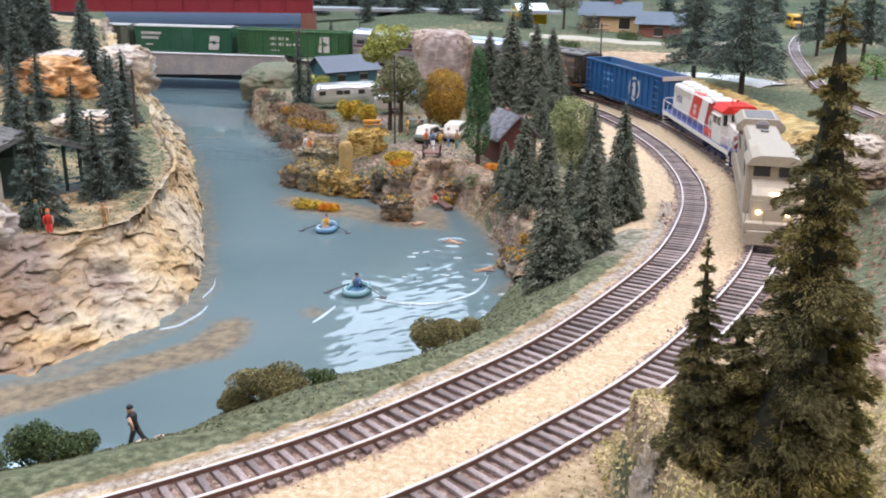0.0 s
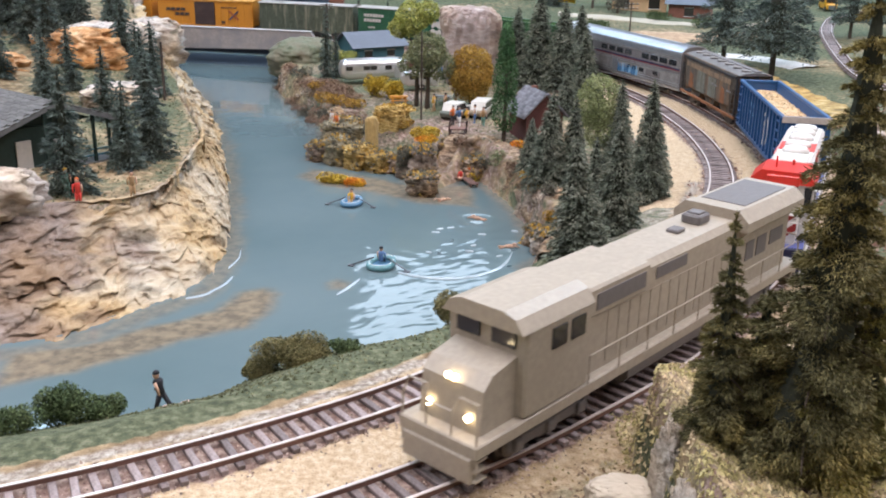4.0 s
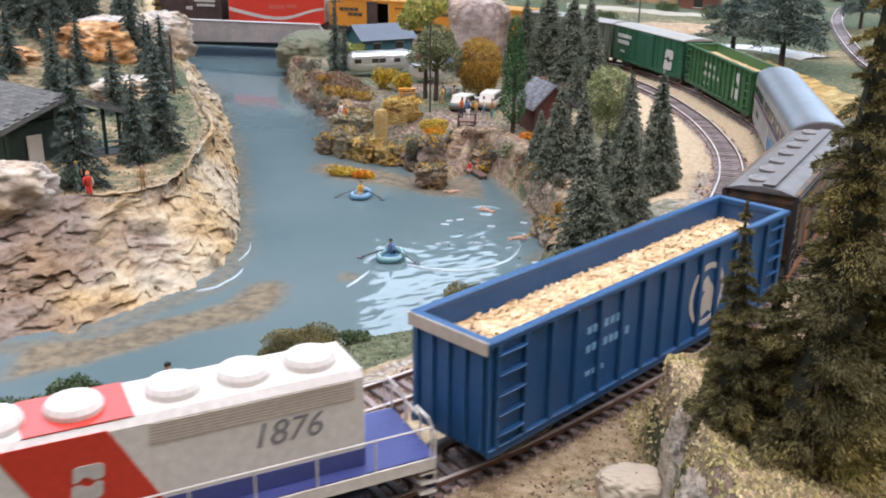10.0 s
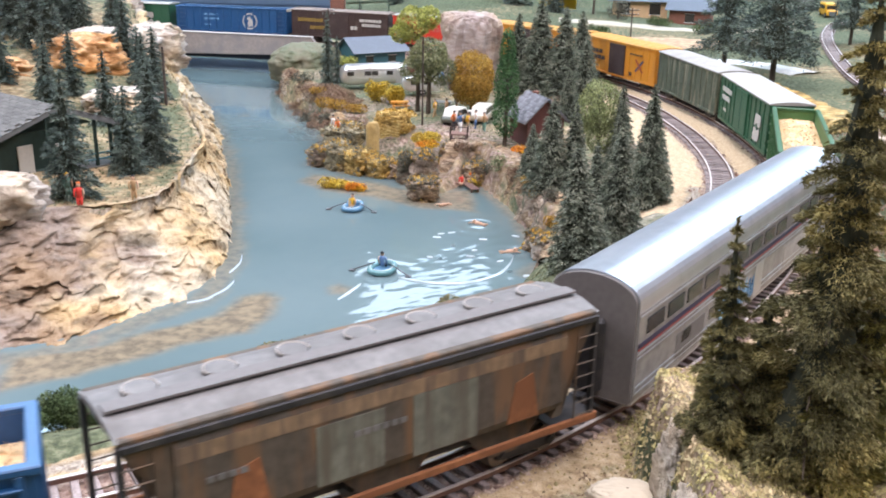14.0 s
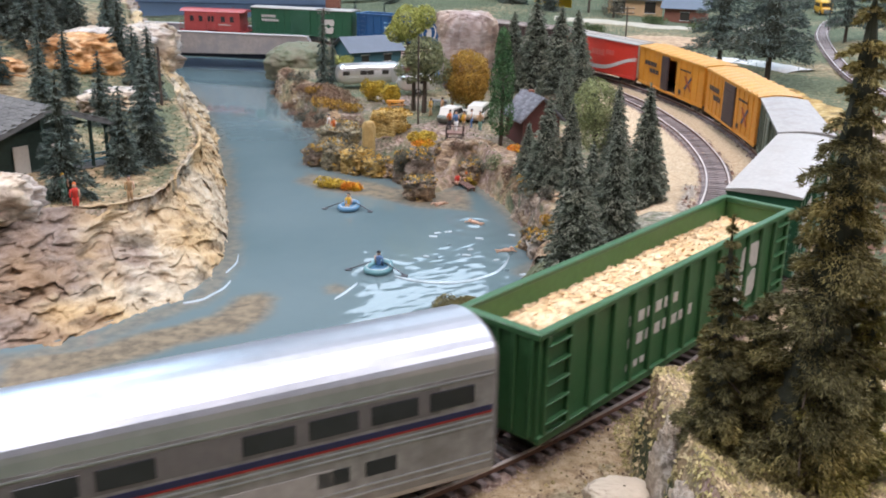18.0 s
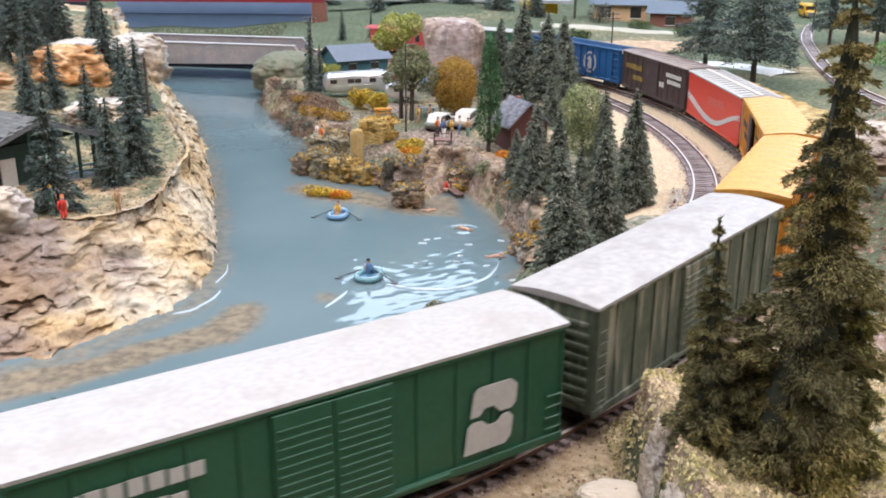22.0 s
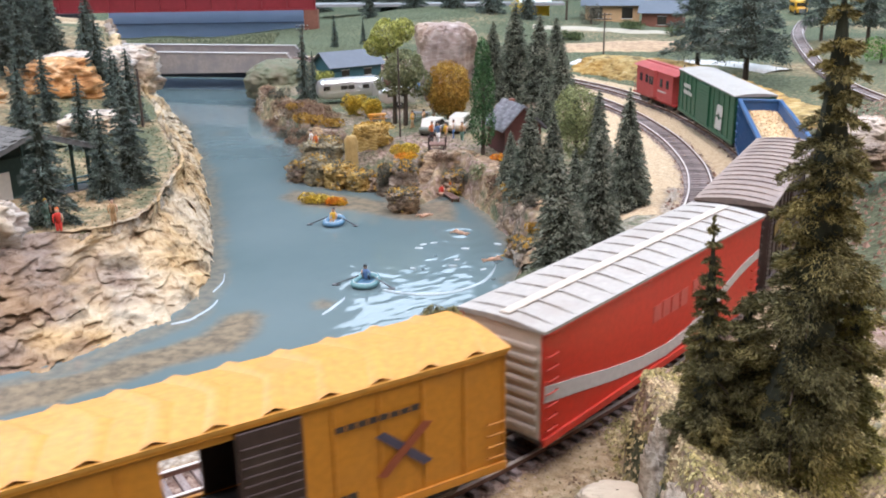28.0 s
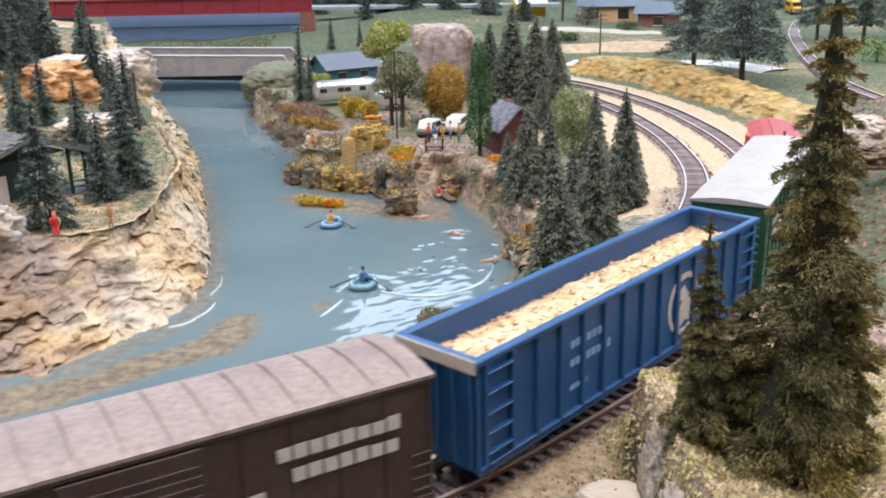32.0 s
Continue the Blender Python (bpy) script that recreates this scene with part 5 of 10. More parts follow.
def gondola(label, L, outer, inner, seed, goat=False, posts=15, chalk=False):
    """A high-sided wood chip gondola: four walls with posts, top chord, floor and load."""
    c = car_base("gondola_car", label, L)
    running_gear(c, L)
    h, w, th = 0.0500, W2, 0.0011
    part("floor", Geo().box(-L / 2, L / 2, -w, w, 0.0105, 0.0118), outer, c)
    for sy in (-1, 1):
        a, b_ = sorted((sy * (w - 0.0016), sy * (w - 0.0016 - th)))
        wall = part("side_wall", Geo().box(-L / 2, L / 2, a, b_, 0.0115, h - 0.001), [outer], c)
        a, b_ = sorted((sy * (w - 0.0016 - th - 0.0003), sy * (w - 0.0016 - th)))
        part("lining", Geo().box(-L / 2 + th, L / 2 - th, a, b_, 0.0115, h - 0.0012), inner, wall)
        a, b_ = sorted((sy * (w - 0.0032), sy * (w + 0.0001)))
        part("top_chord", Geo().box(-L / 2 - 0.0006, L / 2 + 0.0006, a, b_, h - 0.0022, h, 0.0004), outer, wall)
        a, b_ = sorted((sy * (w - 0.0018), sy * w))
        part("side_sill", Geo().box(-L / 2, L / 2, a, b_, 0.0095, 0.0125, 0.0003), outer, wall)
        for k in range(posts):
            x = -L / 2 + 0.004 + (L - 0.008) * k / (posts - 1)
            part("post", Geo().box(x - 0.0011, x + 0.0011, a, b_, 0.0115, h - 0.002, 0.0003), outer, wall)
        for x in (-L / 2 + 0.010, L / 2 - 0.010):
            for k in range(5):
                z = 0.016 + k * 0.0070
                part("rung", Geo().box(x - 0.0065, x + 0.0065, *sorted((sy * (w - 0.0016), sy * (w + 0.0006))), z, z + 0.0008, 0.0002), outer, wall)
    for sx in (-1, 1):
        a, b_ = sorted((sx * (L / 2), sx * (L / 2 - th)))
        wall = part("end_wall", Geo().box(a, b_, -w + 0.001, w - 0.001, 0.0115, h - 0.001), outer, c)
        a2, b2 = sorted((sx * (L / 2 - th), sx * (L / 2 - th - 0.0003)))
        part("lining", Geo().box(a2, b2, -w + 0.004, w - 0.004, 0.0115, h - 0.0012), inner, wall)
        a, b_ = sorted((sx * (L / 2 - 0.0022), sx * (L / 2 + 0.0014)))
        part("top_chord", Geo().box(a, b_, -w, w, h - 0.0026, h, 0.0004), outer, wall)
        if chalk and sx > 0:
            part("worn_edge", Geo().box(L / 2 + 0.0012, L / 2 + 0.0018, -w * 0.98, w * 0.98, h - 0.0045, h + 0.0002, 0.0002), P_OFFWHITE, wall, "chipped bare white edge")
        a, b_ = sorted((sx * L / 2, sx * (L / 2 + 0.0013)))
        for k in range(5):
            y = -w * 0.8 + 1.6 * w * k / 4
            part("rib", Geo().box(a, b_, y - 0.0008, y + 0.0008, 0.012, h - 0.002, 0.0003), outer, wall)
    chip_load(c, L - 0.004, w - 0.0036, 0.0400, seed)
    y = w - 0.0016
    for sy in (1, -1):
        st = 1 if sy > 0 else -1
        if goat:
            part("emblem", ring(-st * L * 0.173, 0.0285, 0.0110, 0.0132, sy * y, sy * 0.0004), P_LETTER, c, "pale round emblem")
            side_shape(c, [(-st * (L * 0.173 + u * 0.0105), 0.0285 + v * 0.0105) for u, v in ((-0.30, -0.95), (-0.42, -0.25), (-0.15, 0.15), (-0.55, 0.30), (-0.40, 0.55), (-0.05, 0.75), (0.10, 0.55), (0.40, 0.25), (0.60, -0.15), (0.45, -0.85), (0.15, -0.70), (-0.05, -0.80))], sy * y, P_LETTER, "emblem_figure")
            side_bars(c, word_bars(st * L * 0.24, 0.0360, 5, 0.0022, 0.003, 0.5, st) + word_bars(st * L * 0.17, 0.0360, 3, 0.0022, 0.003, 0.5, st), sy * y, P_BLUELIGHT, "lettering", "pale blue worn lettering")
            side_bars(c, word_bars(st * L * 0.24, 0.0290, 8, 0.0022, 0.003, 0.5, st) + word_bars(st * L * 0.24, 0.020, 3, 0.003, 0.002, 0.3, st), sy * y, P_BLUELIGHT, "lettering", "pale blue worn lettering")
        else:
            emblem(c, -st * L * 0.235, 0.0175, 0.0245, sy * y, P_LETTER, "white worn block emblem", st)
            side_bars(c, word_bars(st * L * 0.215, 0.0345, 6, 0.0040, 0.0045, 0.6, st) + word_bars(st * L * 0.215, 0.0255, 8, 0.0040, 0.0045, 0.6, st) + word_bars(st * L * 0.215, 0.0165, 4, 0.0030, 0.0028, 0.7, st), sy * y, P_LETTER, "lettering", "white worn lettering")
    return c


def boxcar(label, L, body, roof, h=0.0505, door=None, doors=1, ribs=0, rib_kind="", end=None, plug=False, open_door=False, roof_rise=0.0026, ladders=True, plain=False):
    """A boxcar: sides with panels, corrugated ends, a peaked roof with ribs, and doors."""
    c = car_base("boxcar", label, L)
    running_gear(c, L)
    w, th = W2, 0.0010
    door = door or body
    for sy in (-1, 1):
        a, b_ = sorted((sy * (w - 0.0008), sy * (w - 0.0008 - th)))
        g = Geo()
        if open_door:
            g.box(-L / 2, -0.019, a, b_, 0.0105, h)
            g.box(0.019, L / 2, a, b_, 0.0105, h)
            g.box(-0.019, 0.019, a, b_, h - 0.004, h)
        else:
            g.box(-L / 2, L / 2, a, b_, 0.0105, h)
        wall = part("side_wall", g, body, c)
        a, b_ = sorted((sy * (w - 0.0008), sy * (w - 0.0001)))
        n = 12
        for k in range(n + 1):
            x = -L / 2 + 0.001 + (L - 0.002) * k / n
            if abs(x) > 0.021 and not plain:
                part("rib", Geo().box(x - 0.0005, x + 0.0005, a, b_, 0.0115, h - 0.0008, 0.0002), body, wall)
        part("side_sill", Geo().box(-L / 2, L / 2, a, sorted((sy * (w - 0.0008), sy * (w + 0.0003)))[1] if sy > 0 else b_, 0.0088, 0.0118, 0.0002), body, wall)
        part("eave_rail", Geo().box(-L / 2, L / 2, *sorted((sy * (w - 0.0010), sy * (w + 0.0004))), h - 0.0016, h, 0.0002), body, wall)
        spans = [(-0.018, 0.018)] if doors == 1 else [(-0.019, 0.0), (0.0004, 0.019)]
        if open_door:
            spans = [(-0.020, -0.001)]
        if plain:
            spans = []
        for x0, x1 in spans:
            d = part("door", Geo().box(x0, x1, *sorted((sy * (w - 0.0010), sy * (w + 0.0007))), 0.0115, h - 0.0022, 0.0003), door, c)
            for k in range(11):
                z = 0.0140 + k * (h - 0.019) / 11
                part("slat", Geo().box(x0 + 0.001, x1 - 0.001, *sorted((sy * (w + 0.0006), sy * (w + 0.0011))), z, z + 0.0011, 0.0002), door, d)
            if plug:
                part("lock_bar", Geo().tube([((x0 + x1) / 2, sy * (w + 0.0013), 0.013), ((x0 + x1) / 2, sy * (w + 0.0013), h - 0.003)], 0.0004, 5).tube([(x0 + 0.002, sy * (w + 0.0013), 0.026), (x1 - 0.002, sy * (w + 0.0013), 0.030)], 0.0004, 5), body, d)
        if not plain:
            part("door_track", Geo().box(-0.040, 0.024, *sorted((sy * w, sy * (w + 0.0013))), 0.0102, 0.0116, 0.0002), body, c)
        if ladders:
            for sx in (-1, 1):
                ladder(c, sx * (L / 2 - 0.0012), sy * (w - 0.0008), sx, sy, 0.0145, 0.0145 + (0.027 if sx > 0 else 0.012), body, 7 if sx > 0 else 4, 0.0062)
    part("floor", Geo().box(-L / 2, L / 2, -w + 0.001, w - 0.001, 0.0100, 0.0112), M_BLACK, c)
    for sx in (-1, 1):
        a, b_ = sorted((sx * L / 2, sx * (L / 2 - th)))
        e = part("end_wall", Geo().box(a, b_, -w + 0.0012, w - 0.0012, 0.0105, h), end or body, c)
        for k in range(8):
            z = 0.0135 + k * (h - 0.017) / 8
            a, b_ = sorted((sx * L / 2, sx * (L / 2 + 0.0010)))
            part("corrugation", Geo().box(a, b_, -w + 0.003, w - 0.003, z, z + 0.0022, 0.0006), end or body, e)
    r, ww = roof_rise, w + 0.0006
    outline = [(-ww, h - 0.0003), (-ww, h + 0.0008), (-w * 0.62, h + r * 0.72), (-w * 0.3, h + r * 0.94), (0, h + r), (w * 0.3, h + r * 0.94), (w * 0.62, h + r * 0.72), (ww, h + 0.0008), (ww, h - 0.0003)]
    rf = part("roof", Geo().prism(outline, -L / 2 - 0.0010, L / 2 + 0.0010, "x"), roof, c)
    up = [(u, v + 0.0007 if abs(u) < w else v) for u, v in outline]
    for k in range(ribs):
        x = -L / 2 + L * (k + 0.5) / ribs
        if rib_kind == "skew":
            g = Geo()
            pts = [(-w, h + 0.0010), (-w * 0.5, h + r * 0.80), (0, h + r)]
            for m, sgn in ((1, -1), (-1, -1)):
                vs, q = [], []
                for i, (u, v) in enumerate(pts):
                    xx = x + sgn * (i - 1) * 0.0038
                    for dx, dz in ((-0.0046, -0.0004), (0, 0.0014), (0.0046, -0.0004)):
                        vs.append((xx + dx, m * u, v + dz))
                for i in range(2):
                    q += [(i * 3, i * 3 + 1, i * 3 + 4, i * 3 + 3), (i * 3 + 1, i * 3 + 2, i * 3 + 5, i * 3 + 4)]
                g.add(vs, q)
            part("roof_panel", g, roof, rf, smooth=True)
        else:
            part("roof_rib", Geo().prism(up[1:-1] + [(ww - 0.001, h), (-ww + 0.001, h)], x - 0.0007, x + 0.0007, "x"), roof, rf)
    return c


def loco_trucks(c, L, material):
    for x in (-L / 2 + 0.045, L / 2 - 0.045):
        t = part("truck", Geo().box(x - 0.024, x + 0.024, -0.0128, -0.0108, 0.0035, 0.0085, 0.0010).box(x - 0.024, x + 0.024, 0.0108, 0.0128, 0.0035, 0.0085, 0.0010).box(x - 0.02, x + 0.02, -0.010, 0.010, 0.0055, 0.0100), material, c)
        for dx in (-0.0185, 0.0, 0.0185):
            for sy in (-1, 1):
                part("wheel", wheel_geo(x + dx, sy), M_WHEEL, t)
                part("axle_box", Geo().box(x + dx - 0.0026, x + dx + 0.0026, *sorted((sy * 0.0124, sy * 0.0142)), 0.0036, 0.0080, 0.0006), material, t)
    part("fuel_tank", Geo().prism([(-0.012, 0.0040), (-0.0145, 0.007), (-0.0145, 0.012), (0.0145, 0.012), (0.0145, 0.007), (0.012, 0.0040)], -0.030, 0.030, "x"), material, c)


def rail_line(pts, r=0.00032):
    return Geo().tube(pts, r, 5)


def handrails(c, L, x0, x1, zdeck, material, n=9, zt=0.0105, y=0.0172):
    for sy in (-1, 1):
        rl = part("handrail", rail_line([(x0, sy * y, zdeck + zt), (x1, sy * y, zdeck + zt)]), material, c)
        for k in range(n):
            x = x0 + (x1 - x0) * k / (n - 1)
            part("stanchion", rail_line([(x, sy * y, zdeck), (x, sy * y, zdeck + zt)]), material, rl)


def end_rails(c, sx, L, zdeck, material):
    x = sx * (L / 2 - 0.001)
    g = Geo()
    for sy in (-1, 1):
        g.tube([(x, sy * 0.016, zdeck - 0.009), (x, sy * 0.016, zdeck + 0.007), (x - sx * 0.002, sy * 0.015, zdeck + 0.0125), (x - sx * 0.002, sy * 0.007, zdeck + 0.0125), (x, sy * 0.0055, zdeck + 0.008), (x, sy * 0.0055, zdeck)], 0.00045, 5)
    g.tube([(x, -0.0055, zdeck + 0.008), (x, 0.0055, zdeck + 0.008)], 0.0004, 5)
    part("end_railing", g, material, c)
    for sy in (-1, 1):
        for k in range(4):
            part("step", Geo().box(*sorted((x - sx * 0.005, x + sx * 0.0005)), *sorted((sy * 0.0105, sy * 0.0165)), 0.0040 + k * 0.0034, 0.0046 + k * 0.0034), material, c)


def grey_loco(L):
    """A wide-nosed modern diesel in bare grey plastic."""
    c = car_base("diesel_locomotive", "bare grey wide-nosed diesel locomotive with lit headlights", L, "locomotive")
    c.scale = (1, 1, 1.05)
    loco_trucks(c, L, P_LOCODARK)
    zd = 0.0165
    part("frame", Geo().box(-L / 2, L / 2, -0.0168, 0.0168, 0.0118, zd, 0.0005).box(L / 2 - 0.003, L / 2 + 0.0005, -0.015, 0.015, 0.0030, 0.0120, 0.0006).box(-L / 2, -L / 2 + 0.003, -0.015, 0.015, 0.0045, 0.0120, 0.0006), P_LOCO, c)
    hood = part("long_hood", Geo().prism([(-0.0128, zd), (-0.0128, 0.0460), (-0.0105, 0.0485), (0.0105, 0.0485), (0.0128, 0.0460), (0.0128, zd)], -L / 2 + 0.010, L / 2 - 0.062, "x"), P_LOCO, c)
    part("radiator_wing", Geo().prism([(-0.0125, 0.0395), (-0.0176, 0.0440), (-0.0176, 0.0478), (-0.0125, 0.0522), (0.0125, 0.0522), (0.0176, 0.0478), (0.0176, 0.0440), (0.0125, 0.0395)], -L / 2 + 0.006, -L / 2 + 0.062, "x"), P_LOCO, hood)
    part("radiator_rim", Geo().prism([(-0.0179, 0.0440), (-0.0179, 0.0482), (-0.0128, 0.0528), (0.0128, 0.0528), (0.0179, 0.0482), (0.0179, 0.0440)], -L / 2 + 0.060, -L / 2 + 0.067, "x"), P_LOCO, hood)
    part("radiator_grille", Geo().box(-L / 2 + 0.012, -L / 2 + 0.056, -0.0105, 0.0105, 0.0519, 0.0526, 0.0002), P_LOCODARK, hood)
    part("exhaust_stack", Geo().box(-L / 2 + 0.076, -L / 2 + 0.086, -0.0045, 0.0045, 0.0483, 0.0525, 0.0008).box(-L / 2 + 0.078, -L / 2 + 0.084, -0.003, 0.003, 0.0523, 0.0532, 0.0002), P_LOCODARK, hood)
    part("roof_hatch", Geo().box(-L / 2 + 0.096, -L / 2 + 0.103, -0.002, 0.0035, 0.0483, 0.0500, 0.0004), P_LOCODARK, hood)
    part("dynamic_brake_box", Geo().box(L / 2 - 0.105, L / 2 - 0.063, -0.0140, 0.0140, 0.0380, 0.0492, 0.0010), P_LOCO, hood)
    for sy in (-1, 1):
        y = sy * 0.0128
        for x0, x1, z0, z1 in ((-L / 2 + 0.016, -L / 2 + 0.030, 0.030, 0.0365), (-L / 2 + 0.034, -L / 2 + 0.044, 0.028, 0.0365), (-L / 2 + 0.047, -L / 2 + 0.055, 0.028, 0.0365), (-0.012, 0.012, 0.0405, 0.0450)):
            part("intake_grille", Geo().box(x0, x1, *sorted((y, y + sy * 0.0004)), z0, z1), P_LOCODARK, hood)
        part("intake_grille", Geo().box(L / 2 - 0.101, L / 2 - 0.068, *sorted((sy * 0.0140, sy * 0.0144)), 0.0405, 0.0465), P_LOCODARK, hood)
        for k in range(14):
            x = -L / 2 + 0.064 + k * 0.0075
            part("hood_door", Geo().box(x, x + 0.0066, *sorted((y, y + sy * 0.00025)), 0.0185, 0.0375), P_LOCO, hood)
    cab0, cab1 = L / 2 - 0.061, L / 2 - 0.024
    cab = part("cab", Geo().box(cab0, cab1, -0.0168, 0.0168, zd, 0.0465, 0.0010).prism([(-0.0172, 0.0462), (-0.0140, 0.0505), (-0.009, 0.0522), (0.009, 0.0522), (0.0140, 0.0505), (0.0172, 0.0462)], cab0 - 0.001, cab1 + 0.003, "x"), P_LOCO, c)
    part("nose", Geo().prism([(cab1, zd), (cab1, 0.0375), (cab1 + 0.012, 0.0350), (cab1 + 0.0165, 0.0310), (cab1 + 0.0180, zd)], -0.0130, 0.0130, "y"), P_LOCO, c)
    for sy in (-1, 1):
        part("windscreen", Geo().box(cab1 + 0.0002, cab1 + 0.0008, *sorted((sy * 0.0025, sy * 0.0125)), 0.0398, 0.0455, 0.0002), P_GLASS, cab)
        for x0 in (cab0 + 0.004, cab0 + 0.015):
            part("cab_window", Geo().box(x0, x0 + 0.0085, *sorted((sy * 0.0168, sy * 0.0173)), 0.0365, 0.0440, 0.0002), P_GLASS, cab)
        part("headlight", Geo().lathe([(0.0013, 0), (0.0013, 0.0008)], 10, (cab1 + 0.0180, sy * 0.0085, 0.0215), "x"), P_LAMP, c, "lit warm ditch light")
        part("headlight", Geo().lathe([(0.0011, 0), (0.0011, 0.0010)], 10, (cab1 + 0.0165, sy * 0.0014, 0.0325), "x"), P_LAMP, c, "lit warm headlight")
    handrails(c, L, -L / 2 + 0.004, cab0, zd, P_LOCO, 10)
    end_rails(c, 1, L, zd, P_LOCO)
    end_rails(c, -1, L, zd, P_LOCO)
    return c


def striped_loco(L):
    """A long-hood diesel in white with red bands and a violet-blue sill."""
    c = car_base("diesel_locomotive", "white diesel locomotive with red bands, blue sill and red cab roof", L, "locomotive")
    c.scale = (1, 1, 1.02)
    loco_trucks(c, L, P_NAVY)
    zd = 0.0165
    part("frame", Geo().box(-L / 2, L / 2, -0.0165, 0.0165, 0.0120, zd - 0.0002, 0.0005), P_NAVY, c)
    part("pilot", Geo().box(L / 2 - 0.003, L / 2 + 0.0006, -0.015, 0.015, 0.0030, 0.0122, 0.0006), P_NAVY, c)
    part("pilot", Geo().box(-L / 2 - 0.0006, -L / 2 + 0.003, -0.015, 0.015, 0.0045, 0.0122, 0.0006), P_NAVY, c)
    for sy in (-1, 1):
        part("side_sill", Geo().box(-L / 2 + 0.001, L / 2 - 0.001, *sorted((sy * 0.0164, sy * 0.0170)), 0.0125, zd, 0.0002), P_LOCOWHITE, c)
    hw, ht = 0.0118, 0.0470
    x0, x1 = -L / 2 + 0.022, L / 2 - 0.052
    hood = part("long_hood", Geo().prism([(-hw, zd), (-hw, ht - 0.002), (-hw + 0.0018, ht), (hw - 0.0018, ht), (hw, ht - 0.002), (hw, zd)], x0, x1, "x"), P_LOCOWHITE, c)
    part("deck", Geo().box(-L / 2 + 0.001, L / 2 - 0.001, -0.0162, 0.0162, zd - 0.0002, zd + 0.0002), P_BLUESILL, c)
    for sy in (-1, 1):
        y = sy * hw
        for a, b_, sl in ((0.073, 0.100, 0.012), (0.122, 0.1485, 0.010)):
            xa, xb = x0 + a - 0.01, x0 + b_ - 0.01
            side_shape(hood, [(xa - sl * 0.4, zd + 0.006), (xb - sl * 0.4, zd + 0.006), (xb + sl * 0.6, ht - 0.0015), (xa + sl * 0.6, ht - 0.0015)], y, P_DEEPRED if a > 0.1 else P_RED, "red_band", "slanted red band")
        side_bars(hood, [(x0, x1, zd + 0.0003, zd + 0.0058)], y, P_BLUESILL, "blue_band", "violet-blue band along the sill")
        st = 1 if sy > 0 else -1
        emblem(hood, x0 + 0.0765 + st * 0.0045, 0.0275, 0.0098, y + sy * 0.0003, P_LETTER, "white block emblem", st)
        nm = part("road_number", text_mesh("1876", 0.0105, P_GREYLETTER), None, hood, "grey slanted number 1876")
        nm.matrix_basis = Matrix(((-st, 0, 0, x0 + (0.034 if st > 0 else 0.010)), (0, 0, sy, y + sy * 0.00025), (0, 1, 0, 0.0305), (0, 0, 0, 1)))
        if sy < 0:
            nm.matrix_basis = Matrix(((1, 0, 0, x0 + 0.010), (0, 0, -1, y - 0.00025), (0, 1, 0, 0.0305), (0, 0, 0, 1)))
        side_bars(hood, word_bars(x0 + 0.137, 0.0320, 3, 0.0035, 0.0018, 0.4, st) + word_bars(x0 + 0.135, 0.0285, 4, 0.0026, 0.0015, 0.5, st), y, P_GREYLETTER, "lettering")
        g = Geo()
        for k in range(7):
            g.box(x0 + 0.003, x0 + 0.060, *sorted((y, y + sy * 0.0003)), 0.0388 + k * 0.0009, 0.0392 + k * 0.0009)
        part("louvre", g, P_OFFWHITE, hood)
        rb = part("round_badge", Geo().lathe([(0.0066, 0), (0.0066, sy * 0.0005)], 24, (x1 - 0.016, sy * (hw + 0.0002), 0.0290), "y"), P_LETTER, hood, "white round badge with dark figure")
        part("badge_figure", Geo().lathe([(0.0026, 0), (0.0022, sy * 0.0003)], 9, (x1 - 0.016, sy * (hw + 0.0007), 0.0285), "y"), P_GREYLETTER, rb)
        part("battery_box", Geo().box(x1 - 0.026, x1 - 0.004, *sorted((sy * hw, sy * 0.0150)), zd, 0.0225, 0.0005), P_RED, c)
    for k in range(5):
        xx = x0 + 0.012 + k * 0.0195 + (0.006 if k > 2 else 0)
        part("roof_fan", Geo().lathe([(0.0076, ht - 0.0005), (0.0076, ht + 0.0016), (0.0066, ht + 0.0030), (0.0020, ht + 0.0036)], 20, (xx, 0, 0)), P_LOCOWHITE, hood, smooth=False)
    part("brake_blister", Geo().box(x1 - 0.034, x1 - 0.012, -0.0090, 0.0090, ht - 0.0005, ht + 0.0020, 0.0008), P_LOCOWHITE, hood)
    part("roof_band", Geo().box(x0 + 0.063, x0 + 0.090, -hw + 0.0015, hw - 0.0015, ht, ht + 0.0003), P_RED, hood, "red band over the roof")
    c0, c1 = x1, x1 + 0.026
    cab = part("cab", Geo().box(c0, c1, -0.0162, 0.0162, zd, 0.0440, 0.0006), P_LOCOWHITE, c)
    part("cab_roof", Geo().prism([(-0.0168, 0.0437), (-0.0168, 0.0450), (-0.0115, 0.0500), (0.0115, 0.0500), (0.0168, 0.0450), (0.0168, 0.0437)], c0 - 0.0012, c1 + 0.0015, "x"), P_CABRED, cab, "bright red cab roof")
    part("roof_horn", Geo().tube([(c0 + 0.006, 0.003, 0.0500), (c0 + 0.006, 0.003, 0.0525), (c0 + 0.011, 0.003, 0.0527)], 0.0007, 6).tube([(c0 + 0.017, -0.005, 0.0500), (c0 + 0.017, -0.005, 0.0560)], 0.0005, 5), P_CABRED, cab)
    part("number_board", Geo().box(c1 + 0.0006, c1 + 0.0026, -0.0085, 0.0085, 0.0430, 0.0480, 0.0005), P_CABRED, cab)
    part("red_quarter", Geo().box(c0 - 0.016, c0 - 0.0003, -hw - 0.0004, hw + 0.0004, 0.0370, ht + 0.0006, 0.0003), P_DEEPRED, c)
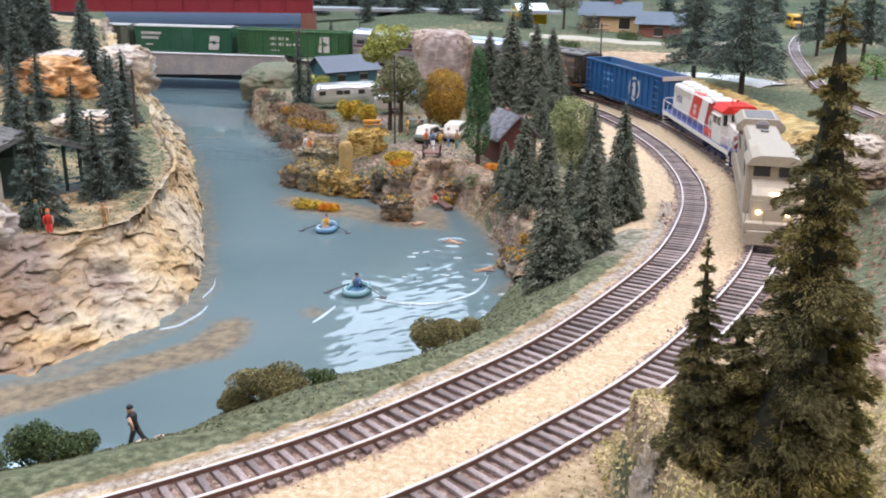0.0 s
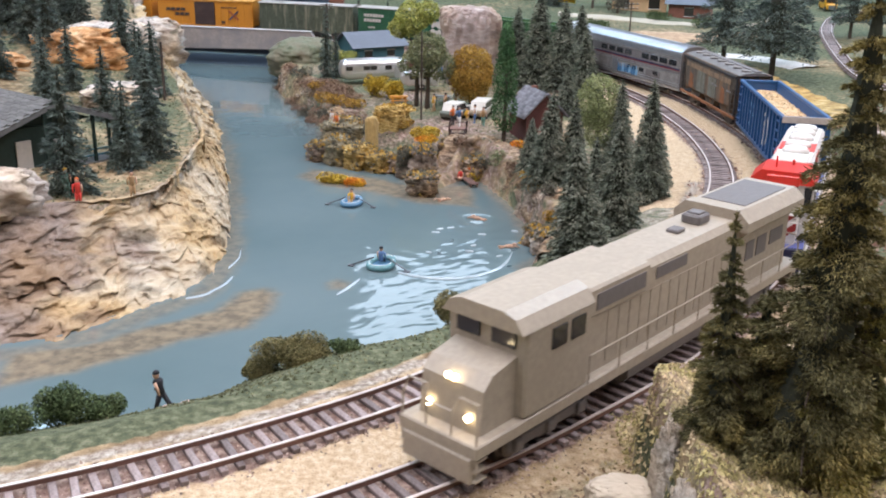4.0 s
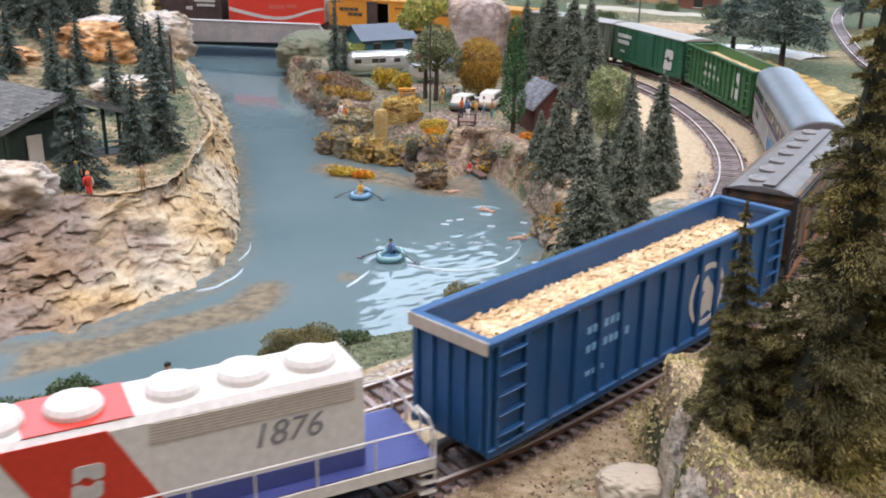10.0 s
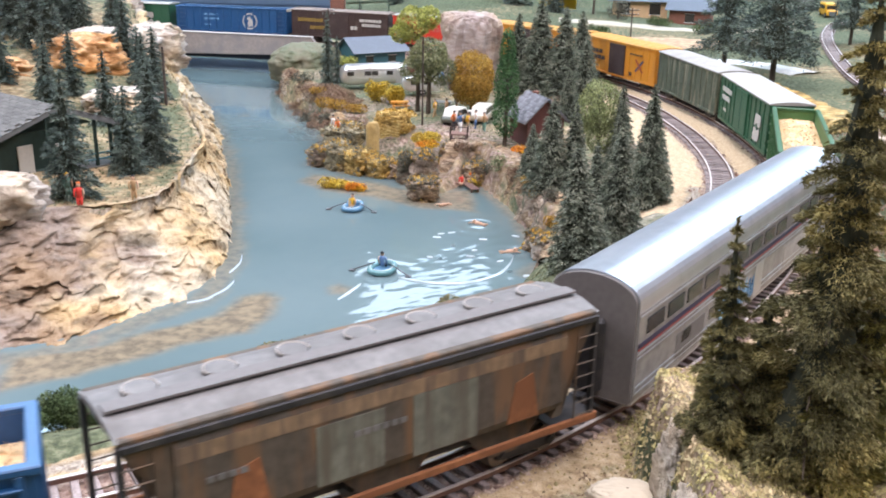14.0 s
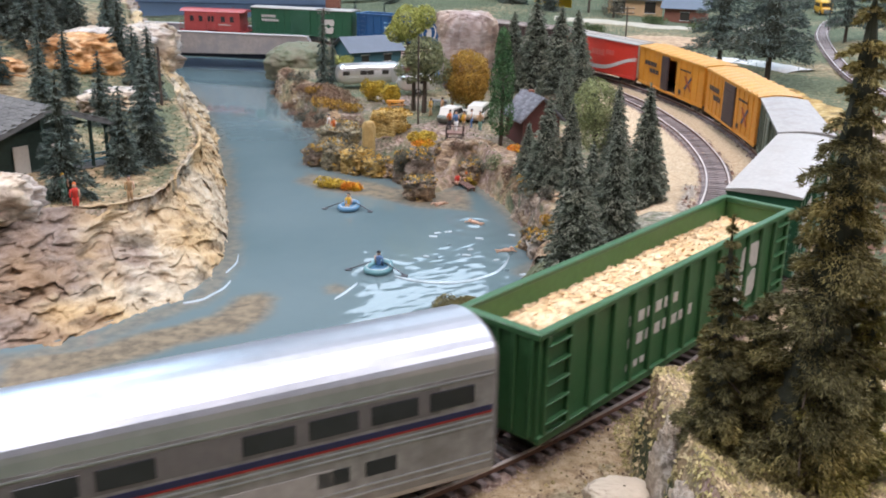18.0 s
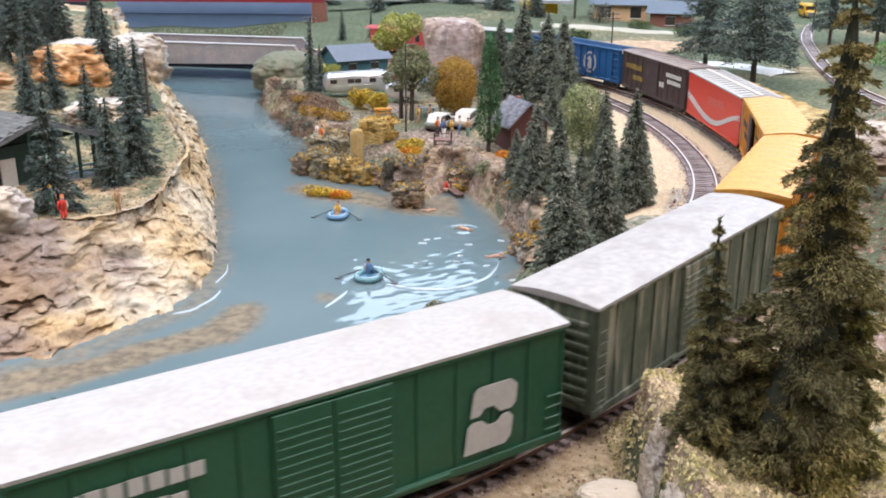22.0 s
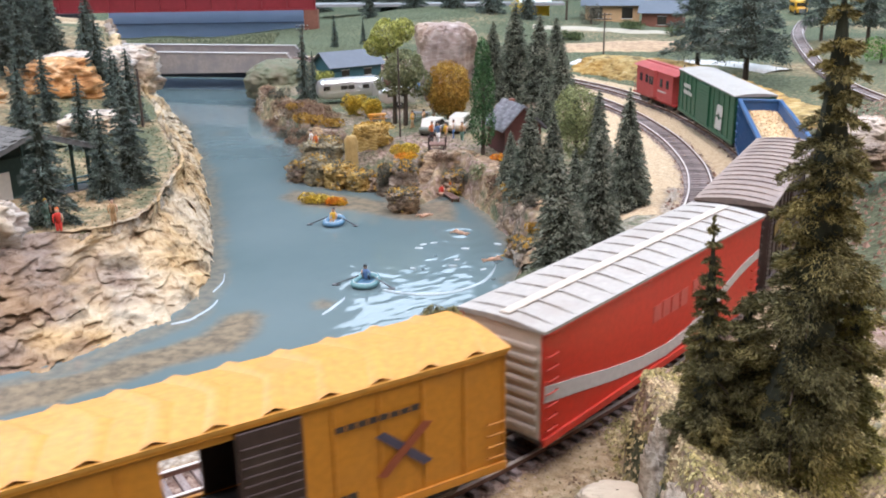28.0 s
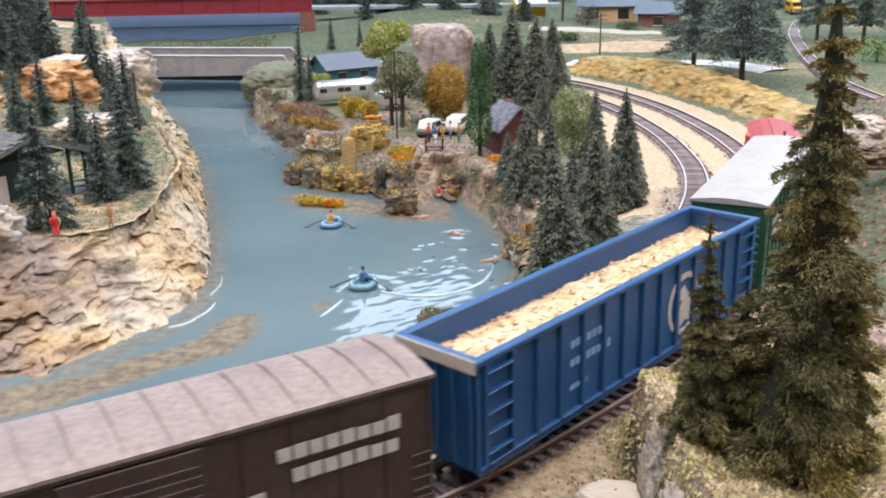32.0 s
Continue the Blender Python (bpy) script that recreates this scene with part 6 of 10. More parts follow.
    nose = part("short_nose", Geo().prism([(c1, zd), (c1, 0.0352), (c1 + 0.0165, 0.0335), (c1 + 0.018, 0.0315), (c1 + 0.018, zd)], -0.0105, 0.0105, "y"), P_LOCOWHITE, c)
    lo_, hi_ = zd + 0.0004, 0.0312
    for k in range(4):
        z = zd - 0.0095 + k * 0.0078
        band = [(-0.0103, z), (0.0103, z + 0.0170), (0.0103, z + 0.0212), (-0.0103, z + 0.0042)]
        for keep_above, lim in ((True, lo_), (False, hi_)):
            cutb = []
            for (y0, z0), (y1, z1) in zip(band, band[1:] + band[:1]):
                in0, in1 = (z0 >= lim) == keep_above, (z1 >= lim) == keep_above
                if in0:
                    cutb.append((y0, z0))
                if in0 != in1:
                    cutb.append((y0 + (y1 - y0) * (lim - z0) / (z1 - z0), lim))
            band = cutb
        if len(band) > 2:
            part("nose_stripe", Geo().prism(band, c1 + 0.0179, c1 + 0.0183, "x"), P_DEEPRED, nose, "slanted dark red stripe")
    for sy in (-1, 1):
        part("windscreen", Geo().box(c1 + 0.0001, c1 + 0.0006, *sorted((sy * 0.0018, sy * 0.0078)), 0.0365, 0.0425, 0.0002), P_GLASS, cab)
        part("windscreen", Geo().box(c1 + 0.0001, c1 + 0.0006, *sorted((sy * 0.0112, sy * 0.0150)), 0.0330, 0.0425, 0.0002), P_GLASS, cab)
        for xx in (c0 + 0.003, c0 + 0.0140):
            part("cab_window", Geo().box(xx, xx + 0.0090, *sorted((sy * 0.0162, sy * 0.0166)), 0.0325, 0.0400, 0.0002), P_GLASS, cab)
        part("sunshade", Geo().box(c0 + 0.001, c1 - 0.002, *sorted((sy * 0.0162, sy * 0.0185)), 0.0405, 0.0410), P_LOCOWHITE, cab)
    handrails(c, L, -L / 2 + 0.003, x1 - 0.002, zd, P_LOCOWHITE, 10)
    handrails(c, L, c1 + 0.001, L / 2 - 0.003, zd, P_LOCOWHITE, 3, 0.0095, 0.0160)
    end_rails(c, 1, L, zd, P_LOCOWHITE)
    end_rails(c, -1, L, zd, P_LOCOWHITE)
    return c


def hopper(L):
    """A weathered covered hopper with round roof hatches."""
    c = car_base("hopper_car", "rust-streaked grey covered hopper car with round roof hatches", L)
    running_gear(c, L)
    w, h = 0.0172, 0.0525
    part("body", Geo().prism([(-w + 0.0015, 0.0185), (-w, 0.0215), (-w, h - 0.007), (-w + 0.0025, h - 0.0015), (w - 0.0025, h - 0.0015), (w, h - 0.007), (w, 0.0215), (w - 0.0015, 0.0185)], -L / 2 + 0.016, L / 2 - 0.016, "x"), P_HOPPER, c)
    for sx in (-1, 1):
        o = [(sx * (L / 2 - 0.016), h - 0.002), (sx * (L / 2 - 0.004), h - 0.002), (sx * (L / 2 - 0.004), h - 0.006), (sx * (L / 2 - 0.020), 0.016), (sx * (L / 2 - 0.016), 0.016)]
        part("end_slope", Geo().prism(o, -w + 0.0008, w - 0.0008, "y"), P_HOPPER, c)
        part("end_post", Geo().box(*sorted((sx * (L / 2 - 0.0035), sx * (L / 2 - 0.002))), -w, -w + 0.002, 0.012, h - 0.003).box(*sorted((sx * (L / 2 - 0.0035), sx * (L / 2 - 0.002))), w - 0.002, w, 0.012, h - 0.003), M_BLACK, c)
        for sy in (-1, 1):
            g = Geo()
            for k in range(7):
                z = 0.0145 + k * 0.0048
                g.tube([(sx * (L / 2 - 0.0025), sy * w, z), (sx * (L / 2 - 0.0110), sy * w, z)], 0.0003, 4)
            g.tube([(sx * (L / 2 - 0.0110), sy * w, 0.0125), (sx * (L / 2 - 0.0110), sy * w, h - 0.004)], 0.0003, 4)
            part("ladder", g, P_HOPPER, c)
        part("platform", Geo().box(*sorted((sx * (L / 2), sx * (L / 2 - 0.020))), -w, w, 0.0118, 0.0128), M_BLACK, c)
    for sy in (-1, 1):
        part("side_sill", Geo().box(-L / 2, L / 2, *sorted((sy * (w - 0.0010), sy * (w + 0.0004))), 0.0108, 0.0135, 0.0003), P_RUST, c, "rusty side sill")
        part("eave_rail", Geo().box(-L / 2 + 0.003, L / 2 - 0.003, *sorted((sy * (w - 0.003), sy * (w - 0.0002))), h - 0.0030, h - 0.0010, 0.0004), P_HOPPER, c)
        side_bars(c, [(-0.030, -0.006, 0.020, 0.0405), (0.004, 0.026, 0.0205, 0.0395)], sy * w, P_PATCH, "paint_patch", "faded grey-green repainted patch")
        part("dirt_band", Geo().box(-L / 2 + 0.016, L / 2 - 0.016, *sorted((sy * w, sy * (w + 0.0002))), h - 0.0118, h - 0.0072), P_TANBAND, c, "tan dirt band under the eave")
        part("roof_edge", Geo().box(-L / 2 + 0.003, L / 2 - 0.003, *sorted((sy * (w - 0.0008), sy * (w + 0.0006))), h - 0.0046, h - 0.0024, 0.0003), M_BLACK, c, "black roof edge walkway")
        side_bars(c, word_bars(0.014, 0.033, 6, 0.0022, 0.002, 0.4, sy) + word_bars(0.058, 0.033, 4, 0.0022, 0.002, 0.4, sy), sy * (w + 0.0003), P_HOPROOF, "lettering")
        for x0 in (-0.055, 0.040):
            side_shape(c, [(x0, 0.020), (x0 + 0.013, 0.020), (x0 + 0.010, 0.034), (x0 + 0.003, 0.036)], sy * w, P_RUST, "rust_stain", "orange rust stain")
    for x in (-0.045, 0.0, 0.045):
        part("hopper_bay", Geo().prism([(x - 0.018, 0.0190), (x - 0.006, 0.0060), (x + 0.006, 0.0060), (x + 0.018, 0.0190)], -0.0125, 0.0125, "y"), P_HOPPER, c)
    roof = part("roof", Geo().prism([(-w + 0.0005, h - 0.0016), (-w * 0.5, h + 0.0006), (0, h + 0.0012), (w * 0.5, h + 0.0006), (w - 0.0005, h - 0.0016)], -L / 2 + 0.002, L / 2 - 0.002, "x"), P_HOPROOF, c)
    part("running_board", Geo().box(-L / 2 + 0.003, L / 2 - 0.003, 0.0006, 0.0062, h + 0.0016, h + 0.0024), P_LOCODARK, roof, "dark roof walkway")
    for k in range(7):
        x = -L / 2 + 0.015 + k * (L - 0.030) / 6
        part("roof_hatch", Geo().lathe([(0.0050, h + 0.0002), (0.0050, h + 0.0016), (0.0042, h + 0.0022), (0.0010, h + 0.0024)], 18, (x, -0.0035, 0)), P_HOPROOF, roof)
        part("hatch_rim", Geo().tube([(x + 0.0048 * math.cos(a), -0.0035 + 0.0048 * math.sin(a), h + 0.0021) for a in (math.pi * (0.9 + 1.25 * i / 10) for i in range(11))], 0.0004, 4), P_WROOF, roof, "pale worn hatch rim")
    return c


def passenger(L):
    """A tall stainless double-deck passenger car."""
    c = car_base("passenger_car", "silver double-deck passenger car with dark windows and graffiti", L)
    running_gear(c, L, L / 2 - 0.045)
    w, h = 0.0174, 0.0565
    out = [(-w + 0.0006, 0.0080), (-w, 0.0100), (-w, h - 0.009)] + [(-w * math.cos(a), h - 0.009 + 0.0092 * math.sin(a)) for a in (math.pi * k / 18 for k in range(1, 18))] + [(w, h - 0.009), (w, 0.0100), (w - 0.0006, 0.0080)]
    part("body", Geo().prism(out, -L / 2 + 0.001, L / 2 - 0.001, "x"), P_SILVER, c)
    for sx in (-1, 1):
        part("end_panel", Geo().prism([(u * 0.97, max(0.009, v * 0.985)) for u, v in out], *sorted((sx * (L / 2 - 0.001), sx * (L / 2 + 0.0004))), "x"), P_LOCODARK, c, "dark car end")
        part("diaphragm", Geo().box(*sorted((sx * L / 2, sx * (L / 2 + 0.0035))), -0.0060, 0.0060, 0.0115, 0.0400, 0.0012), M_BLACK, c)
    for sy in (-1, 1):
        for k in range(14):
            x = -L / 2 + 0.016 + k * (L - 0.032) / 13
            if k in (4, 9):
                continue
            wn = part("window", Geo().box(x - 0.0075, x + 0.0075, *sorted((sy * w, sy * (w + 0.0006))), 0.0345, 0.0405, 0.0001), P_GLASS, c)
        for x in (-0.100, -0.085, 0.030, 0.045, 0.060, 0.090):
            part("window", Geo().box(x - 0.005, x + 0.005, *sorted((sy * w, sy * (w + 0.0003))), 0.0180, 0.0230, 0.0001), P_GLASS, c)
        part("side_panel", Geo().box(-L / 2 + 0.0012, L / 2 - 0.0012, *sorted((sy * (w - 0.0004), sy * (w + 0.00012))), 0.0100, 0.0440), P_SIDESTEEL, c, "dull stainless side with dirt streaks")
        part("window_band", Geo().box(-L / 2 + 0.020, L / 2 - 0.060, *sorted((sy * w, sy * (w + 0.0002))), 0.0332, 0.0418), P_LOCODARK, c, "grey window band")
        for x0_, x1_ in ((-0.085, -0.040), (0.012, 0.030), (0.070, 0.100)):
            part("access_panel", Geo().box(x0_, x1_, *sorted((sy * w, sy * (w + 0.0003))), 0.0118, 0.0235, 0.0001), P_WROOF if x0_ < 0.02 else P_LOCODARK, c, "patched lower panel")
        for z0, m_ in ((0.0296, P_DEEPRED), (0.0304, P_NAVY)):
            side_bars(c, [(-L / 2 + 0.002, L / 2 - 0.002, z0, z0 + (0.0018 if m_ is P_NAVY else 0.0007))], sy * w, m_, "stripe", out=0.0004)
        for z0 in (0.0125, 0.0150, 0.0262, 0.0280, 0.0425):
            side_bars(c, [(-L / 2 + 0.002, L / 2 - 0.002, z0, z0 + 0.0005)], sy * w, P_SILVER, "fluting", out=0.0004)
        part("door", Geo().box(-0.006, 0.006, *sorted((sy * w, sy * (w + 0.0004))), 0.0105, 0.0265, 0.0002), P_SILVER, c)
        rg = random.Random(8)
        for k in range(9):
            x = 0.052 - k * 0.0052
            side_shape(c, [(x, 0.0120 + rg.random() * 0.002), (x - 0.0042, 0.0130), (x - 0.0030, 0.0215 + rg.random() * 0.003), (x - 0.0012, 0.0205), (x - 0.0018, 0.0170), (x + 0.0008, 0.0195)], sy * (w + 0.0003), P_GRAFFITI if k % 3 else P_BLUELIGHT, "graffiti", "blue spray-paint scrawl")
    return c


def caboose(L):
    """A small red caboose with end platforms and a bay."""
    c = car_base("caboose", "red wooden-style caboose at the tail of the train", L)
    running_gear(c, L, L / 2 - 0.024)
    w, h = 0.0168, 0.0410
    part("body", Geo().box(-L / 2 + 0.010, L / 2 - 0.010, -w, w, 0.0105, h, 0.0004), P_CABOOSE, c)
    part("floor", Geo().box(-L / 2, L / 2, -w, w, 0.0092, 0.0106), P_DEEPRED, c)
    part("roof", Geo().prism([(-w - 0.001, h), (-w * 0.5, h + 0.0034), (0, h + 0.0042), (w * 0.5, h + 0.0034), (w + 0.001, h)], -L / 2 + 0.001, L / 2 - 0.001, "x"), P_CABOOSE, c)
    for sy in (-1, 1):
        bay = part("bay_window", Geo().prism([(-0.0095, sy * w), (-0.0065, sy * (w + 0.0032)), (0.0065, sy * (w + 0.0032)), (0.0095, sy * w)], 0.0125, h + 0.0004, "z"), P_CABOOSE, c)
        for x in (-0.0032, 0.0032):
            part("pane", Geo().box(x - 0.0022, x + 0.0022, *sorted((sy * (w + 0.0031), sy * (w + 0.0036))), 0.0255, 0.0345), P_GLASS, bay)
    part("stove_pipe", Geo().tube([(0.030, 0.004, h + 0.002), (0.030, 0.004, h + 0.0085)], 0.0009, 8), P_LOCODARK, c)
    part("roof_walk", Geo().box(-L / 2 + 0.002, L / 2 - 0.002, -0.0025, 0.0025, h + 0.0040, h + 0.0047), P_CABOOSE, c)
    for sy in (-1, 1):
        for x in (-0.036, -0.020, 0.020, 0.036):
            part("window", Geo().box(x - 0.0035, x + 0.0035, *sorted((sy * w, sy * (w + 0.0004))), 0.0250, 0.0340, 0.0002), P_GLASS, c)
        side_bars(c, word_bars(0.012, 0.0195, 6, 0.0026, 0.0022, 0.4, sy), sy * w, P_LETTER)
    for sx in (-1, 1):
        x = sx * (L / 2 - 0.001)
        part("end_railing", Geo().tube([(x, -0.015, 0.010), (x, -0.015, 0.024), (x, 0.015, 0.024), (x, 0.015, 0.010)], 0.0004, 5).tube([(x, 0, 0.010), (x, 0, 0.024)], 0.0004, 5), P_DEEPRED, c)
    return c


grey_loco(0.2460)
striped_loco(0.2178)
gondola("blue wood chip gondola with a pale round emblem", 0.1946, P_BLUE, P_BLUEIN, 1, goat=True, chalk=True)
hopper(0.1640)
passenger(0.2790)
gondola("green wood chip gondola with a white block emblem", 0.1976, P_GREEN, P_GREENIN, 2)
bx = boxcar("dark green boxcar with a white roof and louvred doors", 0.1718, P_BNGREEN, P_WHITE, door=P_BNGREEN, doors=2)
for s_ in (1, -1):
    emblem(bx, -s_ * 0.045, 0.0150, 0.0225, s_ * (W2 + 0.0001), P_LETTER, "white block emblem", s_)
    side_bars(bx, word_bars(s_ * 0.074, 0.0375, 7, 0.0042, 0.0050, 0.25, s_) + word_bars(s_ * 0.074, 0.0300, 6, 0.0042, 0.0050, 0.25, s_) + word_bars(s_ * 0.066, 0.020, 3, 0.0030, 0.0030, 0.5, s_), s_ * (W2 + 0.0001), P_LETTER, "lettering", "white worn lettering")
bx = boxcar("weathered grey-green boxcar with a chalky roof", 0.1680, P_WEATHERED, P_WROOF, door=P_WEATHERED, plug=True)
for k in range(2):
    bx = boxcar("yellow boxcar with a ribbed roof and brown doors" if k == 0 else "yellow boxcar with one door slid open", 0.1711 if k == 0 else 0.1790, P_YELLOW, P_YROOF, door=P_BROWN, doors=1, ribs=11, rib_kind="skew", open_door=k == 1)
    for s_ in (1, -1):
        side_bars(bx, word_bars(s_ * 0.070, 0.0330, 4, 0.0078, 0.0052, 0.15, s_) + word_bars(s_ * 0.054, 0.0255, 3, 0.0078, 0.0052, 0.15, s_), s_ * (W2 + 0.0001), P_HEAVY, "lettering", "heavy black lettering")
        side_bars(bx, word_bars(-s_ * 0.030, 0.0395, 8, 0.0028, 0.0020, 0.25, s_) + word_bars(-s_ * 0.030, 0.0145, 2, 0.0026, 0.0048, 0.2, s_), s_ * (W2 + 0.0001), P_HEAVY, "lettering", "small black lettering")
        x_ = -s_ * 0.052
        side_shape(bx, [(x_ - 0.0095, 0.0215), (x_ - 0.0065, 0.0205), (x_ + 0.0095, 0.0345), (x_ + 0.0065, 0.0355)], s_ * (W2 + 0.0001), P_DULLBLUE, "crossed_mark", "dark blue bar of a crossed mark")
        side_shape(bx, [(x_ + 0.0095, 0.0215), (x_ + 0.0065, 0.0205), (x_ - 0.0095, 0.0345), (x_ - 0.0065, 0.0355)], s_ * (W2 + 0.0004), P_DULLRED, "crossed_mark", "red bar of a crossed mark")
bx = boxcar("red boxcar with a white wave and a white ribbed roof", 0.1706, P_RED, P_WHITE, door=P_RED, doors=1, ribs=14, end=P_OFFWHITE, roof_rise=0.0020, plain=True)
part("roof_walk", Geo().box(-0.084, 0.084, -0.0020, 0.0020, 0.0526, 0.0533, 0.0002), P_OFFWHITE, bx)
for s_ in (1, -1):
    n_ = 26
    wave = lambda u: float(np.interp(u, (0, 0.12, 0.25, 0.38, 0.5, 0.6, 0.7, 0.8, 0.9, 1.0), (0.0310, 0.0270, 0.0225, 0.0190, 0.0175, 0.0185, 0.0220, 0.0275, 0.0325, 0.0350)))
    g = Geo()
    for k in range(n_):
        u0, u1 = k / n_, (k + 1) / n_
        th0, th1 = 0.0060 - 0.0022 * u0, 0.0060 - 0.0022 * u1
        X0_, X1_ = s_ * (0.0845 - 0.169 * u0), s_ * (0.0845 - 0.169 * u1)
        g.prism([(X0_, wave(u0) - th0), (X1_, wave(u1) - th1), (X1_, wave(u1)), (X0_, wave(u0))], *sorted((s_ * (W2 - 0.0008), s_ * (W2 - 0.0004))), "y")
    part("white_wave", g, P_LETTER, bx, "sweeping white wave stripe")
    side_bars(bx, word_bars(s_ * 0.012, 0.0300, 4, 0.0060, 0.0075, 0.2, s_) + word_bars(-s_ * 0.020, 0.0325, 3, 0.0050, 0.0065, 0.2, s_), s_ * (W2 - 0.0008), paint("faded_red_lettering", (0.52, 0.10, 0.08)), "lettering", "faded pale red lettering")
bx = boxcar("dark brown boxcar with a dusty ribbed roof", 0.1731, P_BROWN, P_BROWNROOF, door=P_BROWN, doors=1, ribs=15)
P_FADEDYEL = paint("faded_yellow_lettering", (0.23, 0.145, 0.03), 0.6, (0.10, 0.06, 0.03))
for s_ in (1, -1):
    side_bars(bx, word_bars(-s_ * 0.038, 0.0370, 8, 0.0040, 0.0046, 0.2, s_) + word_bars(-s_ * 0.042, 0.0300, 7, 0.0040, 0.0046, 0.2, s_) + word_bars(-s_ * 0.022, 0.024, 2, 0.0050, 0.0060, 0.3, s_), s_ * (W2 + 0.0001), P_LETTER, "lettering", "white worn lettering")
    side_bars(bx, word_bars(s_ * 0.074, 0.0330, 8, 0.0052, 0.0062, 0.12, s_) + word_bars(s_ * 0.052, 0.0215, 5, 0.0050, 0.0058, 0.12, s_), s_ * (W2 + 0.0001), P_FADEDYEL, "lettering", "faded yellow lettering")
gondola("blue wood chip gondola with a chipped white rim", 0.1965, P_BLUE, P_BLUEIN, 3, goat=True, chalk=True)
bx = boxcar("green boxcar with a clean white roof", 0.1800, P_BNGREEN, P_WHITE, door=P_BNGREEN, doors=1)
for s_ in (1, -1):
    emblem(bx, -s_ * 0.040, 0.0150, 0.0220, s_ * (W2 + 0.0001), P_LETTER, "white block emblem", s_)
    side_bars(bx, word_bars(s_ * 0.070, 0.0365, 5, 0.0042, 0.0040, 0.25, s_) + word_bars(s_ * 0.070, 0.0300, 6, 0.0042, 0.0040, 0.25, s_), s_ * (W2 + 0.0001), P_LETTER, "lettering", "white worn lettering")
caboose(0.1189)


# ---- leafy plants ----
def leaves(rng, centre, radii, n, size, shell=0.68, squash=1.0):
    """Small leaf triangles scattered through a rounded clump."""
    d = rng.normal(0, 1, (n, 3))
    d /= np.linalg.norm(d, axis=1)[:, None]
    r = shell + (1 - shell) * rng.rand(n, 1) ** 0.6
    bump = 1 + 0.22 * fbm(d[:, 0] * 3 + centre[0] * 90, d[:, 1] * 3 + centre[1] * 90, d[:, 2] * 3, 3)[:, None]
    p = np.array(centre) + d * r * np.array(radii) * bump
    a = rng.normal(0, 1, (n, 3))
    a /= np.linalg.norm(a, axis=1)[:, None]
    b_ = np.cross(a, d + rng.normal(0, 0.6, (n, 3)))
    b_ /= np.linalg.norm(b_, axis=1)[:, None] + 1e-9
    s = size * rng.uniform(0.6, 1.4, (n, 1))
    return np.stack([p - a * s, p + a * s * 0.8 + b_ * s * 0.3, p + b_ * s], 1)


def foliage(name, c, c2=None):
    return island_varied(mat(name, c, 0.85, 0, 0.3, 300, 0, c2, (0.42, 0.62), 90, spec=0.2), 0.5)


F_OLIVE = foliage("olive_lichen", (0.15, 0.135, 0.058), (0.24, 0.205, 0.09))
F_GREEN = foliage("green_foam_leaves", (0.062, 0.090, 0.036), (0.105, 0.135, 0.058))
F_YELLOW = foliage("yellow_leaves", (0.48, 0.32, 0.035), (0.55, 0.42, 0.08))
F_GOLD = foliage("golden_brown_leaves", (0.34, 0.19, 0.035), (0.42, 0.27, 0.06))
F_LIME = foliage("pale_lime_leaves", (0.34, 0.36, 0.09), (0.42, 0.42, 0.14))
F_SAGE = foliage("grey_green_leaves", (0.17, 0.19, 0.10), (0.24, 0.25, 0.13))
F_POPLAR = foliage("deep_green_leaves", (0.05, 0.115, 0.045), (0.08, 0.15, 0.06))
F_MOSS = foliage("mossy_round_crown", (0.21, 0.24, 0.105), (0.30, 0.32, 0.15))
F_RUST = foliage("rusty_scrub", (0.19, 0.115, 0.080), (0.29, 0.20, 0.13))
F_ORANGE = foliage("orange_flowers", (0.62, 0.20, 0.02), (0.62, 0.38, 0.03))
F_DARKGREY = foliage("dark_grey_scrub", (0.11, 0.105, 0.08), (0.17, 0.155, 0.11))
F_TURF = foliage("dull_green_turf", (0.100, 0.108, 0.058), (0.16, 0.16, 0.09))
F_DRYMOSS = foliage("dry_olive_moss", (0.36, 0.31, 0.14), (0.50, 0.40, 0.25))
F_BRIGHT = foliage("bright_green_leaves", (0.09, 0.20, 0.045), (0.13, 0.24, 0.06))


def clump_mesh(seed, blobs, n, size, material, name="crown"):
    rng = np.random.RandomState(seed)
    t = [leaves(rng, c, r, max(40, int(n * w)), size) for c, r, w in blobs]
    v = np.concatenate(t).reshape(-1, 3)
    return np_mesh(name, v, np.arange(len(v)).reshape(-1, 3), material, False)


def bush(name, x, y, w, d, h, material, label, category="bush", seed=1, n=1500, size=0.0011, z=None, group="", lumps=6):
    """A low shrub: several leafy clumps on a short stem."""
    rng = random.Random(seed)
    z = ground_at(x, y) if z is None else z
    blobs = []
    for k in range(lumps):
        a = 2 * math.pi * k / lumps + rng.random()
        q = rng.uniform(0.25, 0.62)
        blobs.append(((math.cos(a) * w * q, math.sin(a) * d * q, h * rng.uniform(0.30, 0.60)), (w * 0.48, d * 0.48, h * rng.uniform(0.32, 0.46)), 1 / lumps))
    b = base(name, label, category, pose(x, y, z), group)
    part("stem", Geo().tube([(0, 0, -0.002), (0, 0, h * 0.5)], [h * 0.06, h * 0.03], 5), M_BARK, b)
    part("crown", clump_mesh(seed, blobs, n, size, material), None, b)
    return b


